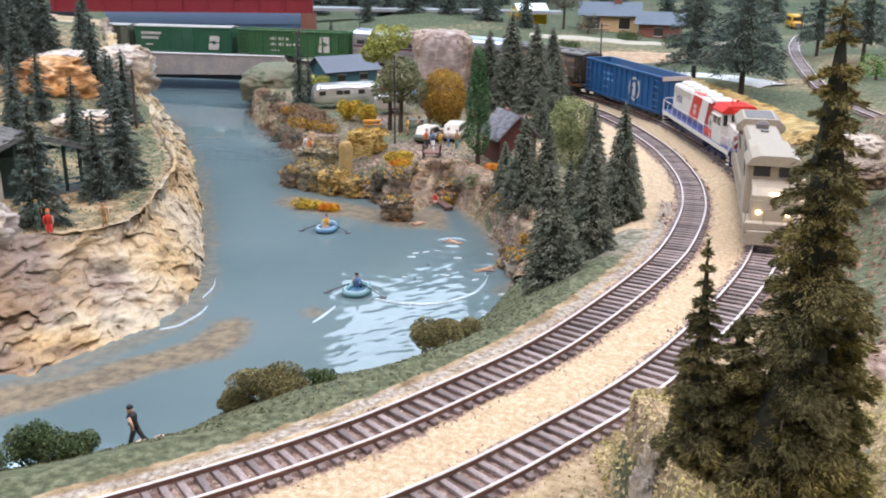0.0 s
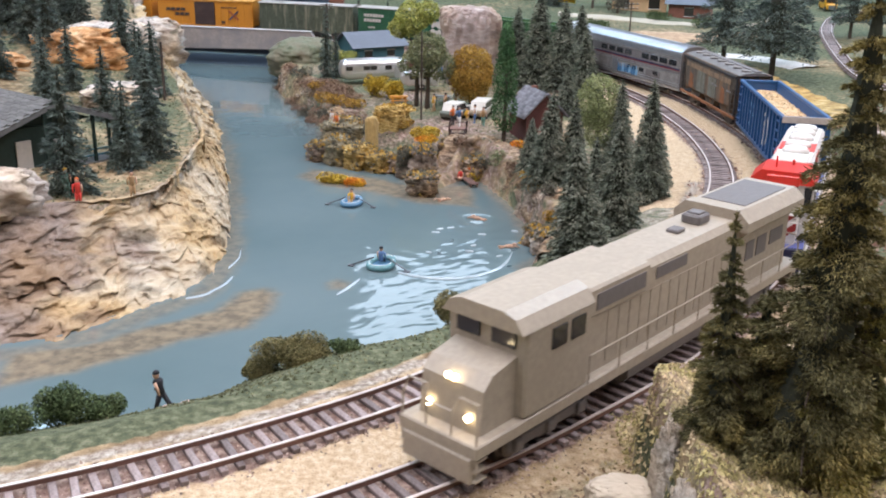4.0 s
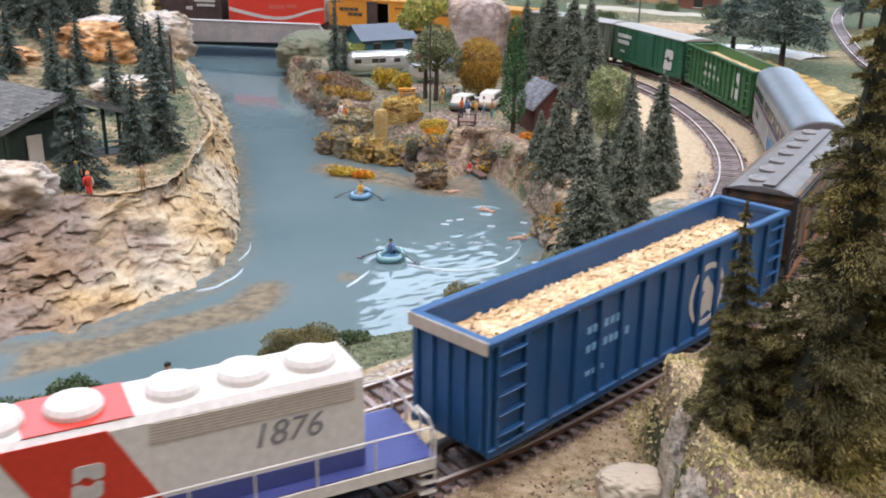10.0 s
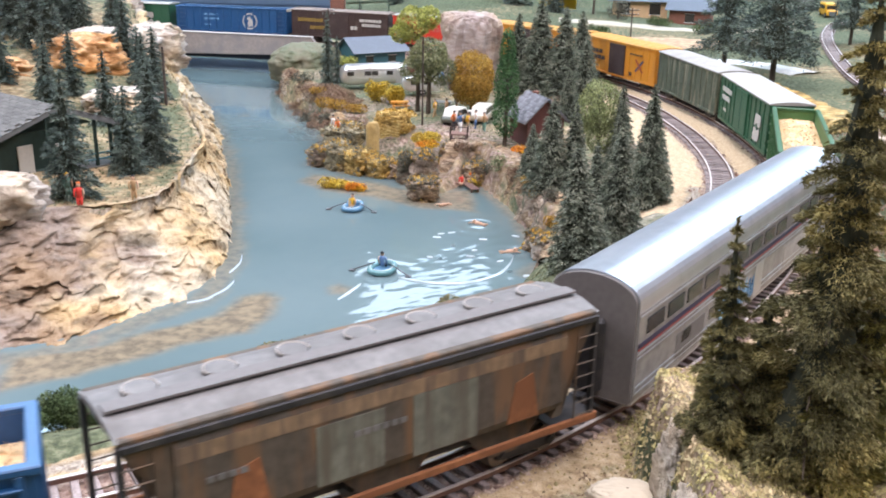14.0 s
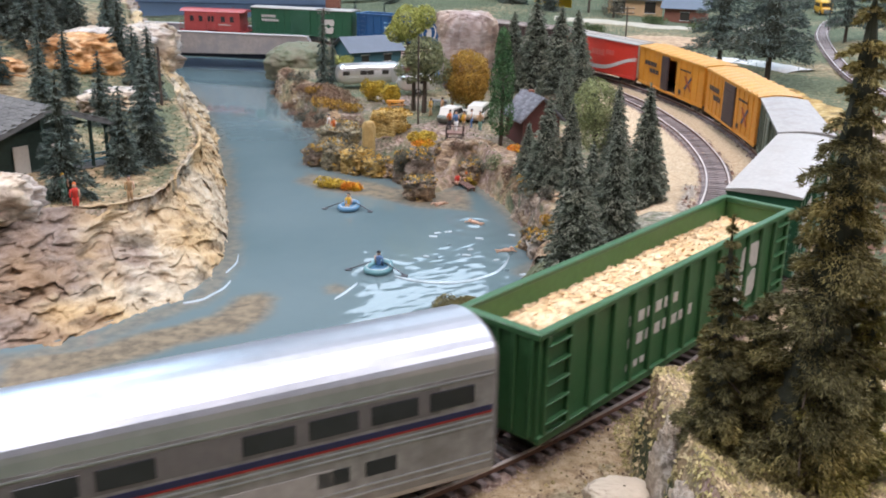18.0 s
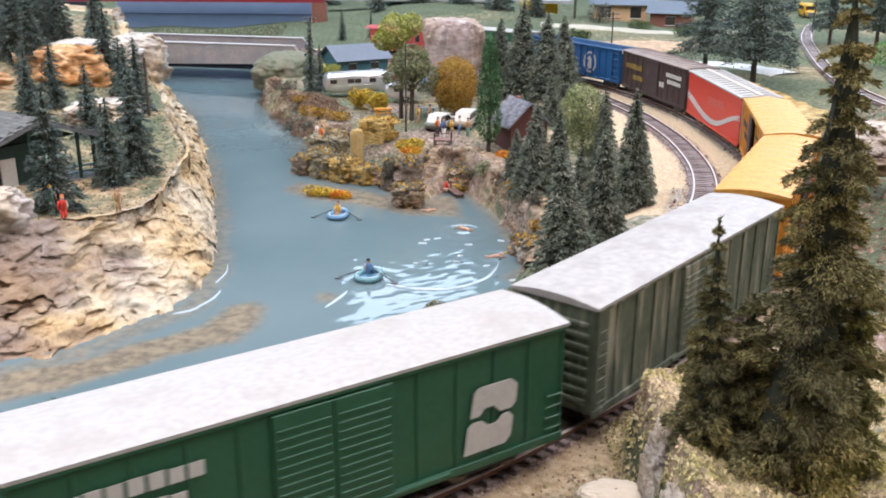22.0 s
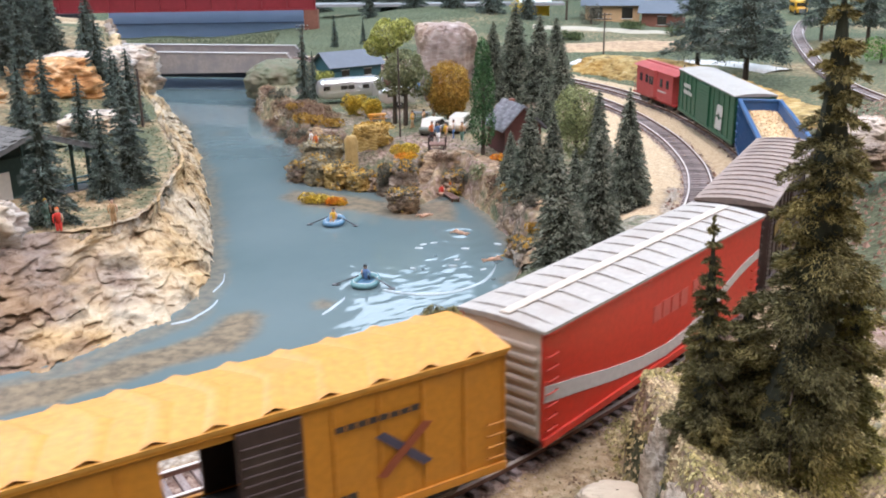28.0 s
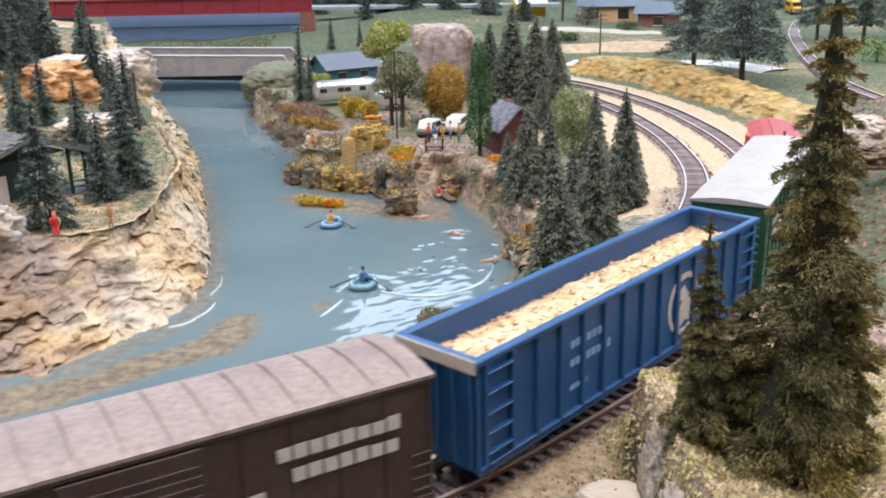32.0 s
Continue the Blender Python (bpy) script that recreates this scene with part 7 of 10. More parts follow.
def leaf_tree(x, y, h, label, blobs, material, seed, n=2600, size=0.0012, z=None, trunk_r=0.0022, category="tree", limbs=True):
    """A tree with a tapered trunk, limbs and a crown of leafy clumps (in shares of its height)."""
    z = ground_at(x, y) if z is None else z
    t = base("leafy_tree", label, category, pose(x, y, z - 0.001))
    top = max(c[2] for c, r, w in blobs)
    g = Geo().tube([(0, 0, -0.003), (0.0008, 0, h * top * 0.5), (0, 0.0006, h * top * 0.98)], [trunk_r, trunk_r * 0.75, trunk_r * 0.3], 7)
    part("trunk", g, M_BARK, t)
    if limbs:
        for c, r, w in blobs[:6]:
            part("limb", Geo().tube([(0, 0, h * c[2] * 0.75), (h * c[0] * 0.6, h * c[1] * 0.6, h * c[2] * 0.92), (h * c[0], h * c[1], h * c[2])], [trunk_r * 0.5, trunk_r * 0.35, trunk_r * 0.15], 5), M_BARK, t)
    sc = [((c[0] * h, c[1] * h, c[2] * h), (r[0] * h, r[1] * h, r[2] * h), w) for c, r, w in blobs]
    part("crown", clump_mesh(seed, sc, n, size, material), None, t)
    return t


# ---- firs beside the curve ----
for k, (x, y, h, wide, tilt) in enumerate([(0.0765, 0.540, 0.074, 1.28, -5), (0.1025, 0.575, 0.077, 1.05, -6), (0.1370, 0.655, 0.088, 0.98, 0), (0.1185, 0.672, 0.080, 0.85, 0), (0.0730, 0.720, 0.072, 1.25, 3),
                                           (0.0930, 0.722, 0.068, 1.0, 0), (0.1480, 0.690, 0.066, 1.15, 1), (0.0980, 0.640, 0.060, 1.1, 0), (0.0640, 0.765, 0.044, 1.3, 0), (0.1330, 0.752, 0.078, 1.05, 0)]):
    conifer("cone", k % 4, x, y, h, "dense dark cone-shaped fir beside the railway curve", "firs beside the curve", None, k * 77, wide * 1.28, (0, tilt))
leaf_tree(0.117, 0.765, 0.080, "round-topped mossy green tree among the firs", [((0, 0, 0.72), (0.24, 0.24, 0.28), 0.6), ((0.05, -0.03, 0.50), (0.23, 0.23, 0.25), 0.4)], F_MOSS, 3, 11000, 0.0010)

# ---- firs on the peninsula ----
LEFT_FIRS = [(-0.430, 1.001, 0.058, "slim"), (-0.407, 1.011, 0.066, "slim"), (-0.326, 0.884, 0.062, "slim"), (-0.393, 1.146, 0.082, "slim"), (-0.339, 1.039, 0.060, "slim"),
             (-0.237, 0.732, 0.072, "fir"), (-0.247, 0.702, 0.060, "slim"), (-0.264, 0.632, 0.078, "slim"), (-0.262, 0.735, 0.050, "slim"), (-0.300, 0.92, 0.058, "slim"), (-0.318, 1.01, 0.070, "slim"), (-0.36, 1.09, 0.06, "slim"),
             (-0.470, 1.12, 0.085, "fir"), (-0.505, 1.16, 0.095, "fir"), (-0.545, 1.20, 0.10, "fir"), (-0.485, 1.25, 0.080, "fir"), (-0.59, 1.28, 0.11, "fir"), (-0.53, 1.32, 0.10, "fir"), (-0.46, 1.32, 0.07, "slim"),
             (-0.43, 1.22, 0.075, "slim"), (-0.49, 1.03, 0.065, "slim"), (-0.46, 0.93, 0.07, "slim"), (-0.62, 1.45, 0.12, "fir"), (-0.68, 1.5, 0.12, "fir"), (-0.40, 0.93, 0.06, "slim"), (-0.55, 1.08, 0.08, "fir"), (-0.50, 0.98, 0.10, "fir"), (-0.47, 0.85, 0.085, "fir"), (-0.56, 1.0, 0.12, "fir"), (-0.60, 1.15, 0.13, "fir"), (-0.66, 1.25, 0.14, "fir"), (-0.52, 1.24, 0.12, "fir"), (-0.57, 1.40, 0.13, "fir")]
for k, (x, y, h, kind) in enumerate(LEFT_FIRS):
    conifer(kind, (k * 3) % 4, x, y, h * 1.12, "slender dark green fir on the rocky peninsula", "firs on the peninsula", None, k * 47, 1.4 if kind == "slim" else 1.2)

# ---- firs on and behind the campsite island ----
for k, (x, y, h, kind, wide) in enumerate([(-0.159, 1.205, 0.092, "slim", 0.75), (-0.150, 1.228, 0.060, "slim", 0.8), (-0.165, 1.70, 0.055, "slim", 1), (-0.116, 1.72, 0.045, "slim", 1), (0.060, 1.33, 0.060, "slim", 0.8),
                                           (0.080, 1.215, 0.092, "cone", 1.6), (0.105, 1.185, 0.115, "cone", 1.6), (0.132, 1.160, 0.102, "cone", 1.7), (0.150, 1.10, 0.075, "cone", 1.6), (0.160, 1.22, 0.09, "cone", 1.7),
                                           (0.148, 0.98, 0.050, "cone", 1.5), (0.120, 1.00, 0.055, "cone", 1.6)]):
    conifer(kind, (k + 1) % 4, x, y, h, "tall dark conifer behind the campsite", "conifers behind the campsite", None, k * 53, wide)

# ---- tall pines and far woods on the upland ----
for k, (x, y, h) in enumerate([(0.356, 1.273, 0.160), (0.389, 1.175, 0.185), (0.43, 1.30, 0.15), (0.68, 1.49, 0.15), (0.74, 1.42, 0.15), (0.80, 1.60, 0.16), (0.66, 1.62, 0.14)]):
    conifer("big", k % 2, x, y, h, "tall open-branched dark pine on the upland", "upland pines", None, k * 97)
rw = random.Random(12)
for k in range(34):
    x = rw.uniform(-0.35, 1.5)
    y = rw.uniform(2.25, 3.2) if x < 0.9 else rw.uniform(1.75, 3.0)
    conifer(("fir", "slim")[k % 2], k % 4, x, y, rw.uniform(0.10, 0.16), "dark conifer in the woods at the back", "far conifers", None, k * 37, 1.5)
for k, (x, y, h) in enumerate([(0.13, 2.0, 0.12), (0.05, 2.05, 0.11), (-0.03, 2.1, 0.12), (0.2, 1.95, 0.08), (-0.12, 2.0, 0.07), (0.10, 2.3, 0.12)]):
    conifer("fir", k % 4, x, y, h, "dark conifer on the slope behind the bridge", "slope conifers", None, k * 61, 1.3)


# ---- foreground firs, close to the lens ----
M_FIRYELLOW = island_varied(mat("yellow_green_needles", (0.18, 0.17, 0.065), 0.8, 0, 0.35, 90, 0, (0.39, 0.335, 0.095), (0.45, 0.62), 40, spec=0.2), 0.55)


def near_fir(x, y, z, h, r, seed, label, lean=(0, 0), power=0.8, ragged=0.5, whorls=16, arms=8, count=30000, material=None, droop=0.35, skirt=0.05, bend=0.0, core=0.45):
    t = base("fir_tree", label, "tree", pose(x, y, z, *lean), "firs on the near hill")
    part("trunk", Geo().tube([(bend * h * math.sin(3.0 * k / 8), 0, h * 0.98 * k / 8 - 0.006 * (k == 0)) for k in range(9)], [h * (0.014 - 0.012 * k / 8) for k in range(9)], 8), M_BARK, t)
    rng = np.random.RandomState(seed + 9)
    for k in range(14):
        f = k / 14
        zz = h * (0.06 + 0.86 * f)
        a, x0 = rng.uniform(0, 6.28), bend * h * math.sin(3.0 * zz / h)
        L = r * (1 - f) ** power * 0.85
        part("branch", Geo().tube([(x0, 0, zz), (x0 + math.cos(a) * L * 0.6, math.sin(a) * L * 0.6, zz - 0.12 * L), (x0 + math.cos(a) * L, math.sin(a) * L, zz - 0.35 * L)], [0.0006, 0.0004, 0.0002], 5), M_BARK, t)
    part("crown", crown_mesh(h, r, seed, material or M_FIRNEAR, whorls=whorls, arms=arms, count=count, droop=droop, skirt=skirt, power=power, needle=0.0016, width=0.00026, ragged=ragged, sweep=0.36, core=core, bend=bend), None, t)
    return t


near_fir(0.1000, 0.248, 0.019, 0.146, 0.0250, 71, "tall ragged dark fir on the near hill", (0, 1.2), 0.80, 0.55, 21, 8, 60000, skirt=0.08, bend=0.02)
near_fir(0.0785, 0.252, 0.027, 0.0710, 0.0135, 72, "small slender fir on the near hill", (0, -2.0), 1.15, 0.45, 15, 7, 20000)
near_fir(0.1160, 0.246, 0.018, 0.067, 0.0125, 73, "yellow-green young fir on the near hill", (0, 0), 0.6, 0.5, 13, 8, 26000, M_FIRYELLOW)
near_fir(0.0895, 0.256, 0.024, 0.049, 0.0175, 74, "broad dark young fir on the near hill", (0, 0), 0.75, 0.45, 10, 9, 30000)
near_fir(0.1065, 0.243, 0.019, 0.045, 0.0140, 75, "bushy yellow-green young fir on the near hill", (0, 0), 0.55, 0.5, 10, 8, 24000, M_FIRYELLOW)


# ---- buildings ----
M_SHINGLE = piece_varied(mat("grey_roof_shingle", (0.115, 0.108, 0.10), 0.85, 0, 0.2, 500, 0.3), 0.22)
M_SHINGLE2 = piece_varied(mat("slate_shingle", (0.17, 0.165, 0.18), 0.8, 0, 0.2, 500, 0.3), 0.35)
M_DKGREEN = mat("dark_green_boards", (0.018, 0.040, 0.032), 0.6, 0, 0.2, 300, 0.2)
M_TRIM = mat("grey_fascia", (0.15, 0.15, 0.145), 0.7, 0, 0.15, 300, 0.1)
M_PALE = mat("pale_door", (0.60, 0.56, 0.50), 0.6, 0, 0.08, 300, 0)
M_REDWALL = mat("dark_red_boards", (0.11, 0.035, 0.028), 0.75, 0, 0.2, 400, 0.3)
M_BLUEROOF = mat("blue_grey_roof", (0.135, 0.15, 0.18), 0.6, 0, 0.08, 200, 0.05)
M_TEAL = mat("teal_boards", (0.045, 0.13, 0.16), 0.6, 0, 0.1, 200, 0.1)
M_TAN = mat("tan_boards", (0.60, 0.40, 0.22), 0.75, 0, 0.1, 200, 0.1)
M_YWALL = mat("yellow_boards", (0.80, 0.52, 0.03), 0.6, 0, 0.08, 200, 0.05)
M_BRICK = mat("red_brown_wall", (0.22, 0.09, 0.06), 0.8, 0, 0.2, 300, 0.2)
M_WINDOW = mat("house_window", (0.04, 0.035, 0.03), 0.15, 0, 0.2, 100, 0)
M_WHITE = mat("plain_white_paint", (0.78, 0.77, 0.75), 0.5, 0, 0.06, 200, 0)
M_POLE = mat("pole_wood", (0.07, 0.05, 0.04), 0.85, 0, 0.3, 400, 0.3)


def shingles(roof, along, width, length, slope_m, material, rows, cols, th=0.0006):
    """Single shingles laid in rows on a roof plane; slope_m maps (u, v, out) to the roof's space."""
    rng = random.Random(2)
    w, l = along / cols, length / rows
    me = Geo().box(-w * 0.47, w * 0.47, -l * 0.15, l * 1.0, 0, th, 0.0001).mesh("shingle", material)
    for r in range(rows):
        for c in range(cols):
            o = new("shingle", me)
            o.parent = roof
            o.matrix_basis = slope_m @ Matrix.Translation(((c + 0.5 + (0.5 if r % 2 else 0)) * w - along / 2 - (w * 0.25), r * l, 0.0003 + rng.uniform(0, 0.0002))) @ Matrix.Rotation(radians(-2.0), 4, "X")


def gable_house(name, label, m, L, W, H, R, wall, roof_m, overhang=0.004, windows=(), category="house", shingle=None, door=None, chimney=None):
    """A gabled house: ridge along local x, walls, two roof planes, windows (side, x, z, w, h)."""
    b = base(name, label, category, m)
    part("wall", Geo().prism([(-W / 2, -0.004), (-W / 2, H), (0, H + R), (W / 2, H), (W / 2, -0.004)], -L / 2, L / 2, "x"), wall, b)
    s = math.hypot(W / 2 + overhang, R * (W / 2 + overhang) / (W / 2))
    ang = math.atan2(R, W / 2)
    for sy in (-1, 1):
        mm = Matrix.Translation((0, sy * (W / 2 + overhang), H - R * overhang / (W / 2) + 0.0006)) @ Matrix.Rotation(0 if sy < 0 else math.pi, 4, "Z") @ Matrix.Rotation(ang, 4, "X")
        rp = part("roof", Geo().box(-L / 2 - overhang, L / 2 + overhang, 0, s, 0, 0.0010, 0.0002), roof_m, b, at=mm)
        if shingle and sy in shingle:
            rows, cols, mt = shingle[sy]
            shingles(rp, L + 2 * overhang, 0, s, Matrix.Translation((0, 0, 0.0009)), mt, rows, cols)
        for x0, z0, w, h in [wd[1:] for wd in windows if wd[0] == ("-y" if sy < 0 else "+y")]:
            wn = part("window", Geo().box(x0 - w / 2, x0 + w / 2, *sorted((sy * W / 2, sy * (W / 2 + 0.0004))), z0, z0 + h), M_WINDOW, b)
            part("frame", Geo().box(x0 - w / 2 - 0.0008, x0 + w / 2 + 0.0008, *sorted((sy * W / 2, sy * (W / 2 + 0.0008))), z0 - 0.0010, z0, 0.0001).box(x0 - w / 2 - 0.0008, x0 + w / 2 + 0.0008, *sorted((sy * W / 2, sy * (W / 2 + 0.0008))), z0 + h, z0 + h + 0.0010, 0.0001), M_WHITE, wn)
    for side, y0, z0, w, h in [wd for wd in windows if wd[0] in ("-x", "+x")]:
        sx = -1 if side == "-x" else 1
        part("window", Geo().box(*sorted((sx * L / 2, sx * (L / 2 + 0.0005))), y0 - w / 2, y0 + w / 2, z0, z0 + h), M_WINDOW, b)
    if chimney:
        x0, y0, w, h = chimney
        part("chimney", Geo().box(x0 - w, x0 + w, y0 - w, y0 + w, H, H + R + h, 0.0004), M_BRICK, b)
    return b


def frame_of(p0, p1, z):
    """A pose whose x runs from p0 to p1, at their middle."""
    a = math.degrees(math.atan2(p1[1] - p0[1], p1[0] - p0[0]))
    return pose((p0[0] + p1[0]) / 2, (p0[1] + p1[1]) / 2, z, 0, 0, a)


def lodge():
    """The dark green lodge with a broad shingled gable roof and an open porch."""
    e1, e2 = Vector((-0.325, 0.653, 0)), Vector((-0.262, 0.733, 0))
    across = (e2 - e1).normalized()
    back = Vector((-across.y, across.x, 0))
    W, D = (e2 - e1).length, 0.115
    mid = (e1 + e2) / 2
    b = base("lodge", "dark green lodge with a broad grey shingled gable roof", "house", Matrix(((across.x, back.x, 0, mid.x), (across.y, back.y, 0, mid.y), (0, 0, 1, -0.0095), (0, 0, 0, 1))))
    ze, zp = 0.0325, 0.0505
    for sx in (-1, 1):
        s = math.hypot(W / 2, zp - ze)
        ang = math.atan2(zp - ze, W / 2)
        m = Matrix(((0, -sx * math.cos(ang), sx * math.sin(ang), sx * W / 2), (1, 0, 0, D / 2), (0, math.sin(ang), math.cos(ang), ze), (0, 0, 0, 1)))
        rp = part("roof", Geo().box(-D / 2, D / 2, 0, s, -0.0012, 0, 0.0002), M_SHINGLE, b, at=m)
        shingles(rp, D, 0, s, Matrix.Translation((0, 0, 0.0002)), M_SHINGLE, 13, 11)
        part("fascia", Geo().prism([(sx * (W / 2 + 0.001), ze - 0.0035), (0, zp - 0.0032), (0, zp + 0.0004), (sx * (W / 2 + 0.001), ze + 0.0002)], -0.0015, 0.0005, "y"), M_TRIM, b)
    part("wall", Geo().box(-W / 2 + 0.008, W / 2 - 0.030, 0.016, D - 0.006, -0.004, ze - 0.001).prism([(-W / 2 + 0.008, ze - 0.001), (0, zp - 0.004), (W / 2 - 0.012, ze - 0.001)], 0.018, 0.020, "y"), M_DKGREEN, b)
    part("door", Geo().box(-0.026, -0.014, 0.0140, 0.0155, -0.002, 0.0225, 0.0004), M_PALE, b, "pale door standing open")
    part("window", Geo().box(0.004, 0.013, 0.0145, 0.0156, 0.0100, 0.0200, 0.0003), M_PALE, b, "pale shuttered window")
    for x in (-W / 2 + 0.005, -0.008, W / 2 - 0.020, W / 2 - 0.007):
        part("post", Geo().box(x - 0.0010, x + 0.0010, 0.002, 0.0040, -0.003, ze + (zp - ze) * (1 - abs(x) / (W / 2)) - 0.003), M_DKGREEN, b)
    for k in range(2):
        part("porch_rail", Geo().box(0.002, W / 2 - 0.007, 0.0024, 0.0036, 0.0050 + k * 0.0045, 0.0060 + k * 0.0045), M_TEAL, b)
    part("porch_floor", Geo().box(-W / 2 + 0.004, W / 2 - 0.004, 0.001, 0.030, -0.003, 0.0006), M_TRIM, b)
    return b


lodge()

cab_m = Matrix(((0.30, 0.954, 0, 0.078), (-0.954, 0.30, 0, 0.893), (0, 0, 1, -0.0205), (0, 0, 0, 1)))
gable_house("cabin", "small dark red cabin with a weathered shingled roof", cab_m, 0.044, 0.036, 0.025, 0.018, M_REDWALL, M_SHINGLE2, 0.004,
            (("+x", 0.004, 0.003, 0.008, 0.015),), "cabin", {-1: (9, 13, M_SHINGLE2), 1: (9, 13, M_SHINGLE2)}, chimney=(-0.013, 0.003, 0.0025, 0.003))
gable_house("lake_house", "teal house with a blue-grey roof near the bridge", pose(-0.120, 1.405, -0.020, 0, 0, 32), 0.080, 0.056, 0.022, 0.016, M_TEAL, M_BLUEROOF, 0.006,
            (("-y", -0.018, 0.006, 0.012, 0.009), ("-y", 0.018, 0.006, 0.012, 0.009)))
gable_house("farm_house", "tan house with a pale blue roof and red windows", pose(0.385, 2.03, ground_at(0.385, 2.0), 0, 0, -12), 0.110, 0.075, 0.036, 0.020, M_TAN, M_BLUEROOF, 0.010,
            (("-y", -0.033, 0.006, 0.026, 0.022), ("-y", 0.030, 0.006, 0.022, 0.022)), chimney=(0.015, 0.0, 0.008, 0.012))
gable_house("red_house", "dark red house among the pines", pose(0.475, 1.96, ground_at(0.475, 1.96), 0, 0, -20), 0.080, 0.06, 0.032, 0.018, M_BRICK, M_BLUEROOF, 0.008, (("-y", 0.0, 0.006, 0.018, 0.016),))
gable_house("yellow_house", "bright yellow house with a white roof", pose(0.235, 2.20, ground_at(0.235, 2.2), 0, 0, 10), 0.065, 0.05, 0.036, 0.012, M_YWALL, M_WHITE, 0.004, (("-y", -0.015, 0.012, 0.012, 0.012),))


# ---- campers and vehicles ----
M_ALU = mat("polished_aluminium", (0.74, 0.72, 0.70), 0.28, 0.75, 0.06, 200, 0.05)
M_TYRE = mat("black_tyre", (0.02, 0.02, 0.02), 0.8, 0, 0.2, 300, 0)
M_CARWHITE = mat("cream_car_paint", (0.70, 0.67, 0.60), 0.3, 0, 0.05, 200, 0)
M_CARBLUE = mat("blue_car_body", (0.10, 0.22, 0.42), 0.3, 0, 0.05, 200, 0)
M_CARRED = mat("maroon_car_body", (0.22, 0.05, 0.06), 0.3, 0, 0.05, 200, 0)
M_SCHOOL = mat("school_yellow", (0.70, 0.36, 0.03), 0.4, 0, 0.06, 200, 0)


def loft(sections, n=20):
    """A rounded shell through cross-sections (x, half width, z0, z1, squareness)."""
    g, vs = Geo(), []
    for x, hw, z0, z1, q in sections:
        cz, hz = (z0 + z1) / 2, (z1 - z0) / 2
        for k in range(n):
            a = 2 * math.pi * k / n
            c, s = math.cos(a), math.sin(a)
            vs.append((x, hw * math.copysign(abs(c) ** q, c), cz + hz * math.copysign(abs(s) ** q, s)))
    m = len(sections)
    fs = [(i * n + k, i * n + (k + 1) % n, (i + 1) * n + (k + 1) % n, (i + 1) * n + k) for i in range(m - 1) for k in range(n)]
    fs += [tuple(range(n))[::-1], tuple((m - 1) * n + k for k in range(n))]
    return g.add(vs, fs)


def wheels(b, xs, y, r, w=0.0022):
    for x in xs:
        for sy in (-1, 1):
            wh = part("wheel", Geo().lathe([(r * 0.8, sy * (y - w)), (r, sy * (y - w * 0.8)), (r, sy * (y - w * 0.1)), (r * 0.8, sy * y)], 14, (x, 0, r), "y"), M_TYRE, b)
            part("hubcap", Geo().lathe([(r * 0.5, sy * y), (r * 0.3, sy * (y + 0.0003))], 10, (x, 0, r), "y"), M_ALU, wh)


def camper(label, m, L, H, W, windows, stripe=False):
    b = base("camper_trailer", label, "trailer", m)
    z0 = 0.0042
    part("body", loft([(-L / 2, W * 0.25, z0 + 0.006, H - 0.007, 0.8), (-L / 2 + 0.0025, W * 0.40, z0 + 0.002, H - 0.0025, 0.65), (-L / 2 + 0.008, W / 2, z0, H, 0.5), (0, W / 2, z0, H, 0.5), (L / 2 - 0.008, W / 2, z0, H, 0.5), (L / 2 - 0.0025, W * 0.40, z0 + 0.002, H - 0.0025, 0.65), (L / 2, W * 0.25, z0 + 0.006, H - 0.007, 0.8)], 24), M_ALU, b, smooth=True)
    for x in windows:
        for sy in (-1, 1):
            part("window", Geo().box(x - 0.0042, x + 0.0042, *sorted((sy * (W / 2 - 0.0004), sy * (W / 2 + 0.0003))), H * 0.56, H * 0.74, 0.0002), M_WINDOW, b)
    part("door", Geo().box(L * 0.28, L * 0.28 + 0.007, -W / 2 - 0.0004, -W / 2 + 0.0006, z0 + 0.001, H * 0.78, 0.0003), M_ALU, b)
    part("belt_rail", Geo().box(-L / 2 + 0.008, L / 2 - 0.008, -W / 2 - 0.0005, W / 2 + 0.0005, H * 0.44, H * 0.47), M_ALU, b)
    wheels(b, (-0.004, 0.004) if L > 0.06 else (0.0,), W / 2 - 0.001, 0.0042)
    part("tow_bar", Geo().tube([(-L / 2, 0, 0.004), (-L / 2 - 0.008, 0, 0.0035)], 0.0007, 5), M_TRIM, b)
    return b


camper("long silver riveted camper trailer on the campsite", frame_of((-0.138, 1.185), (-0.062, 1.213), -0.0205), 0.086, 0.0290, 0.027, (-0.034, -0.012, -0.003, 0.016))
camper("small rounded silver camper trailer", pose(-0.040, 1.150, -0.0205, 0, 0, 12), 0.046, 0.0235, 0.024, (-0.010, 0.006))


M_CAROLIVE = mat("olive_car_paint", (0.10, 0.105, 0.08), 0.35, 0, 0.1, 200, 0, coat=0.4)
M_CARTAN = mat("tan_car_paint", (0.33, 0.27, 0.19), 0.35, 0, 0.1, 200, 0, coat=0.4)


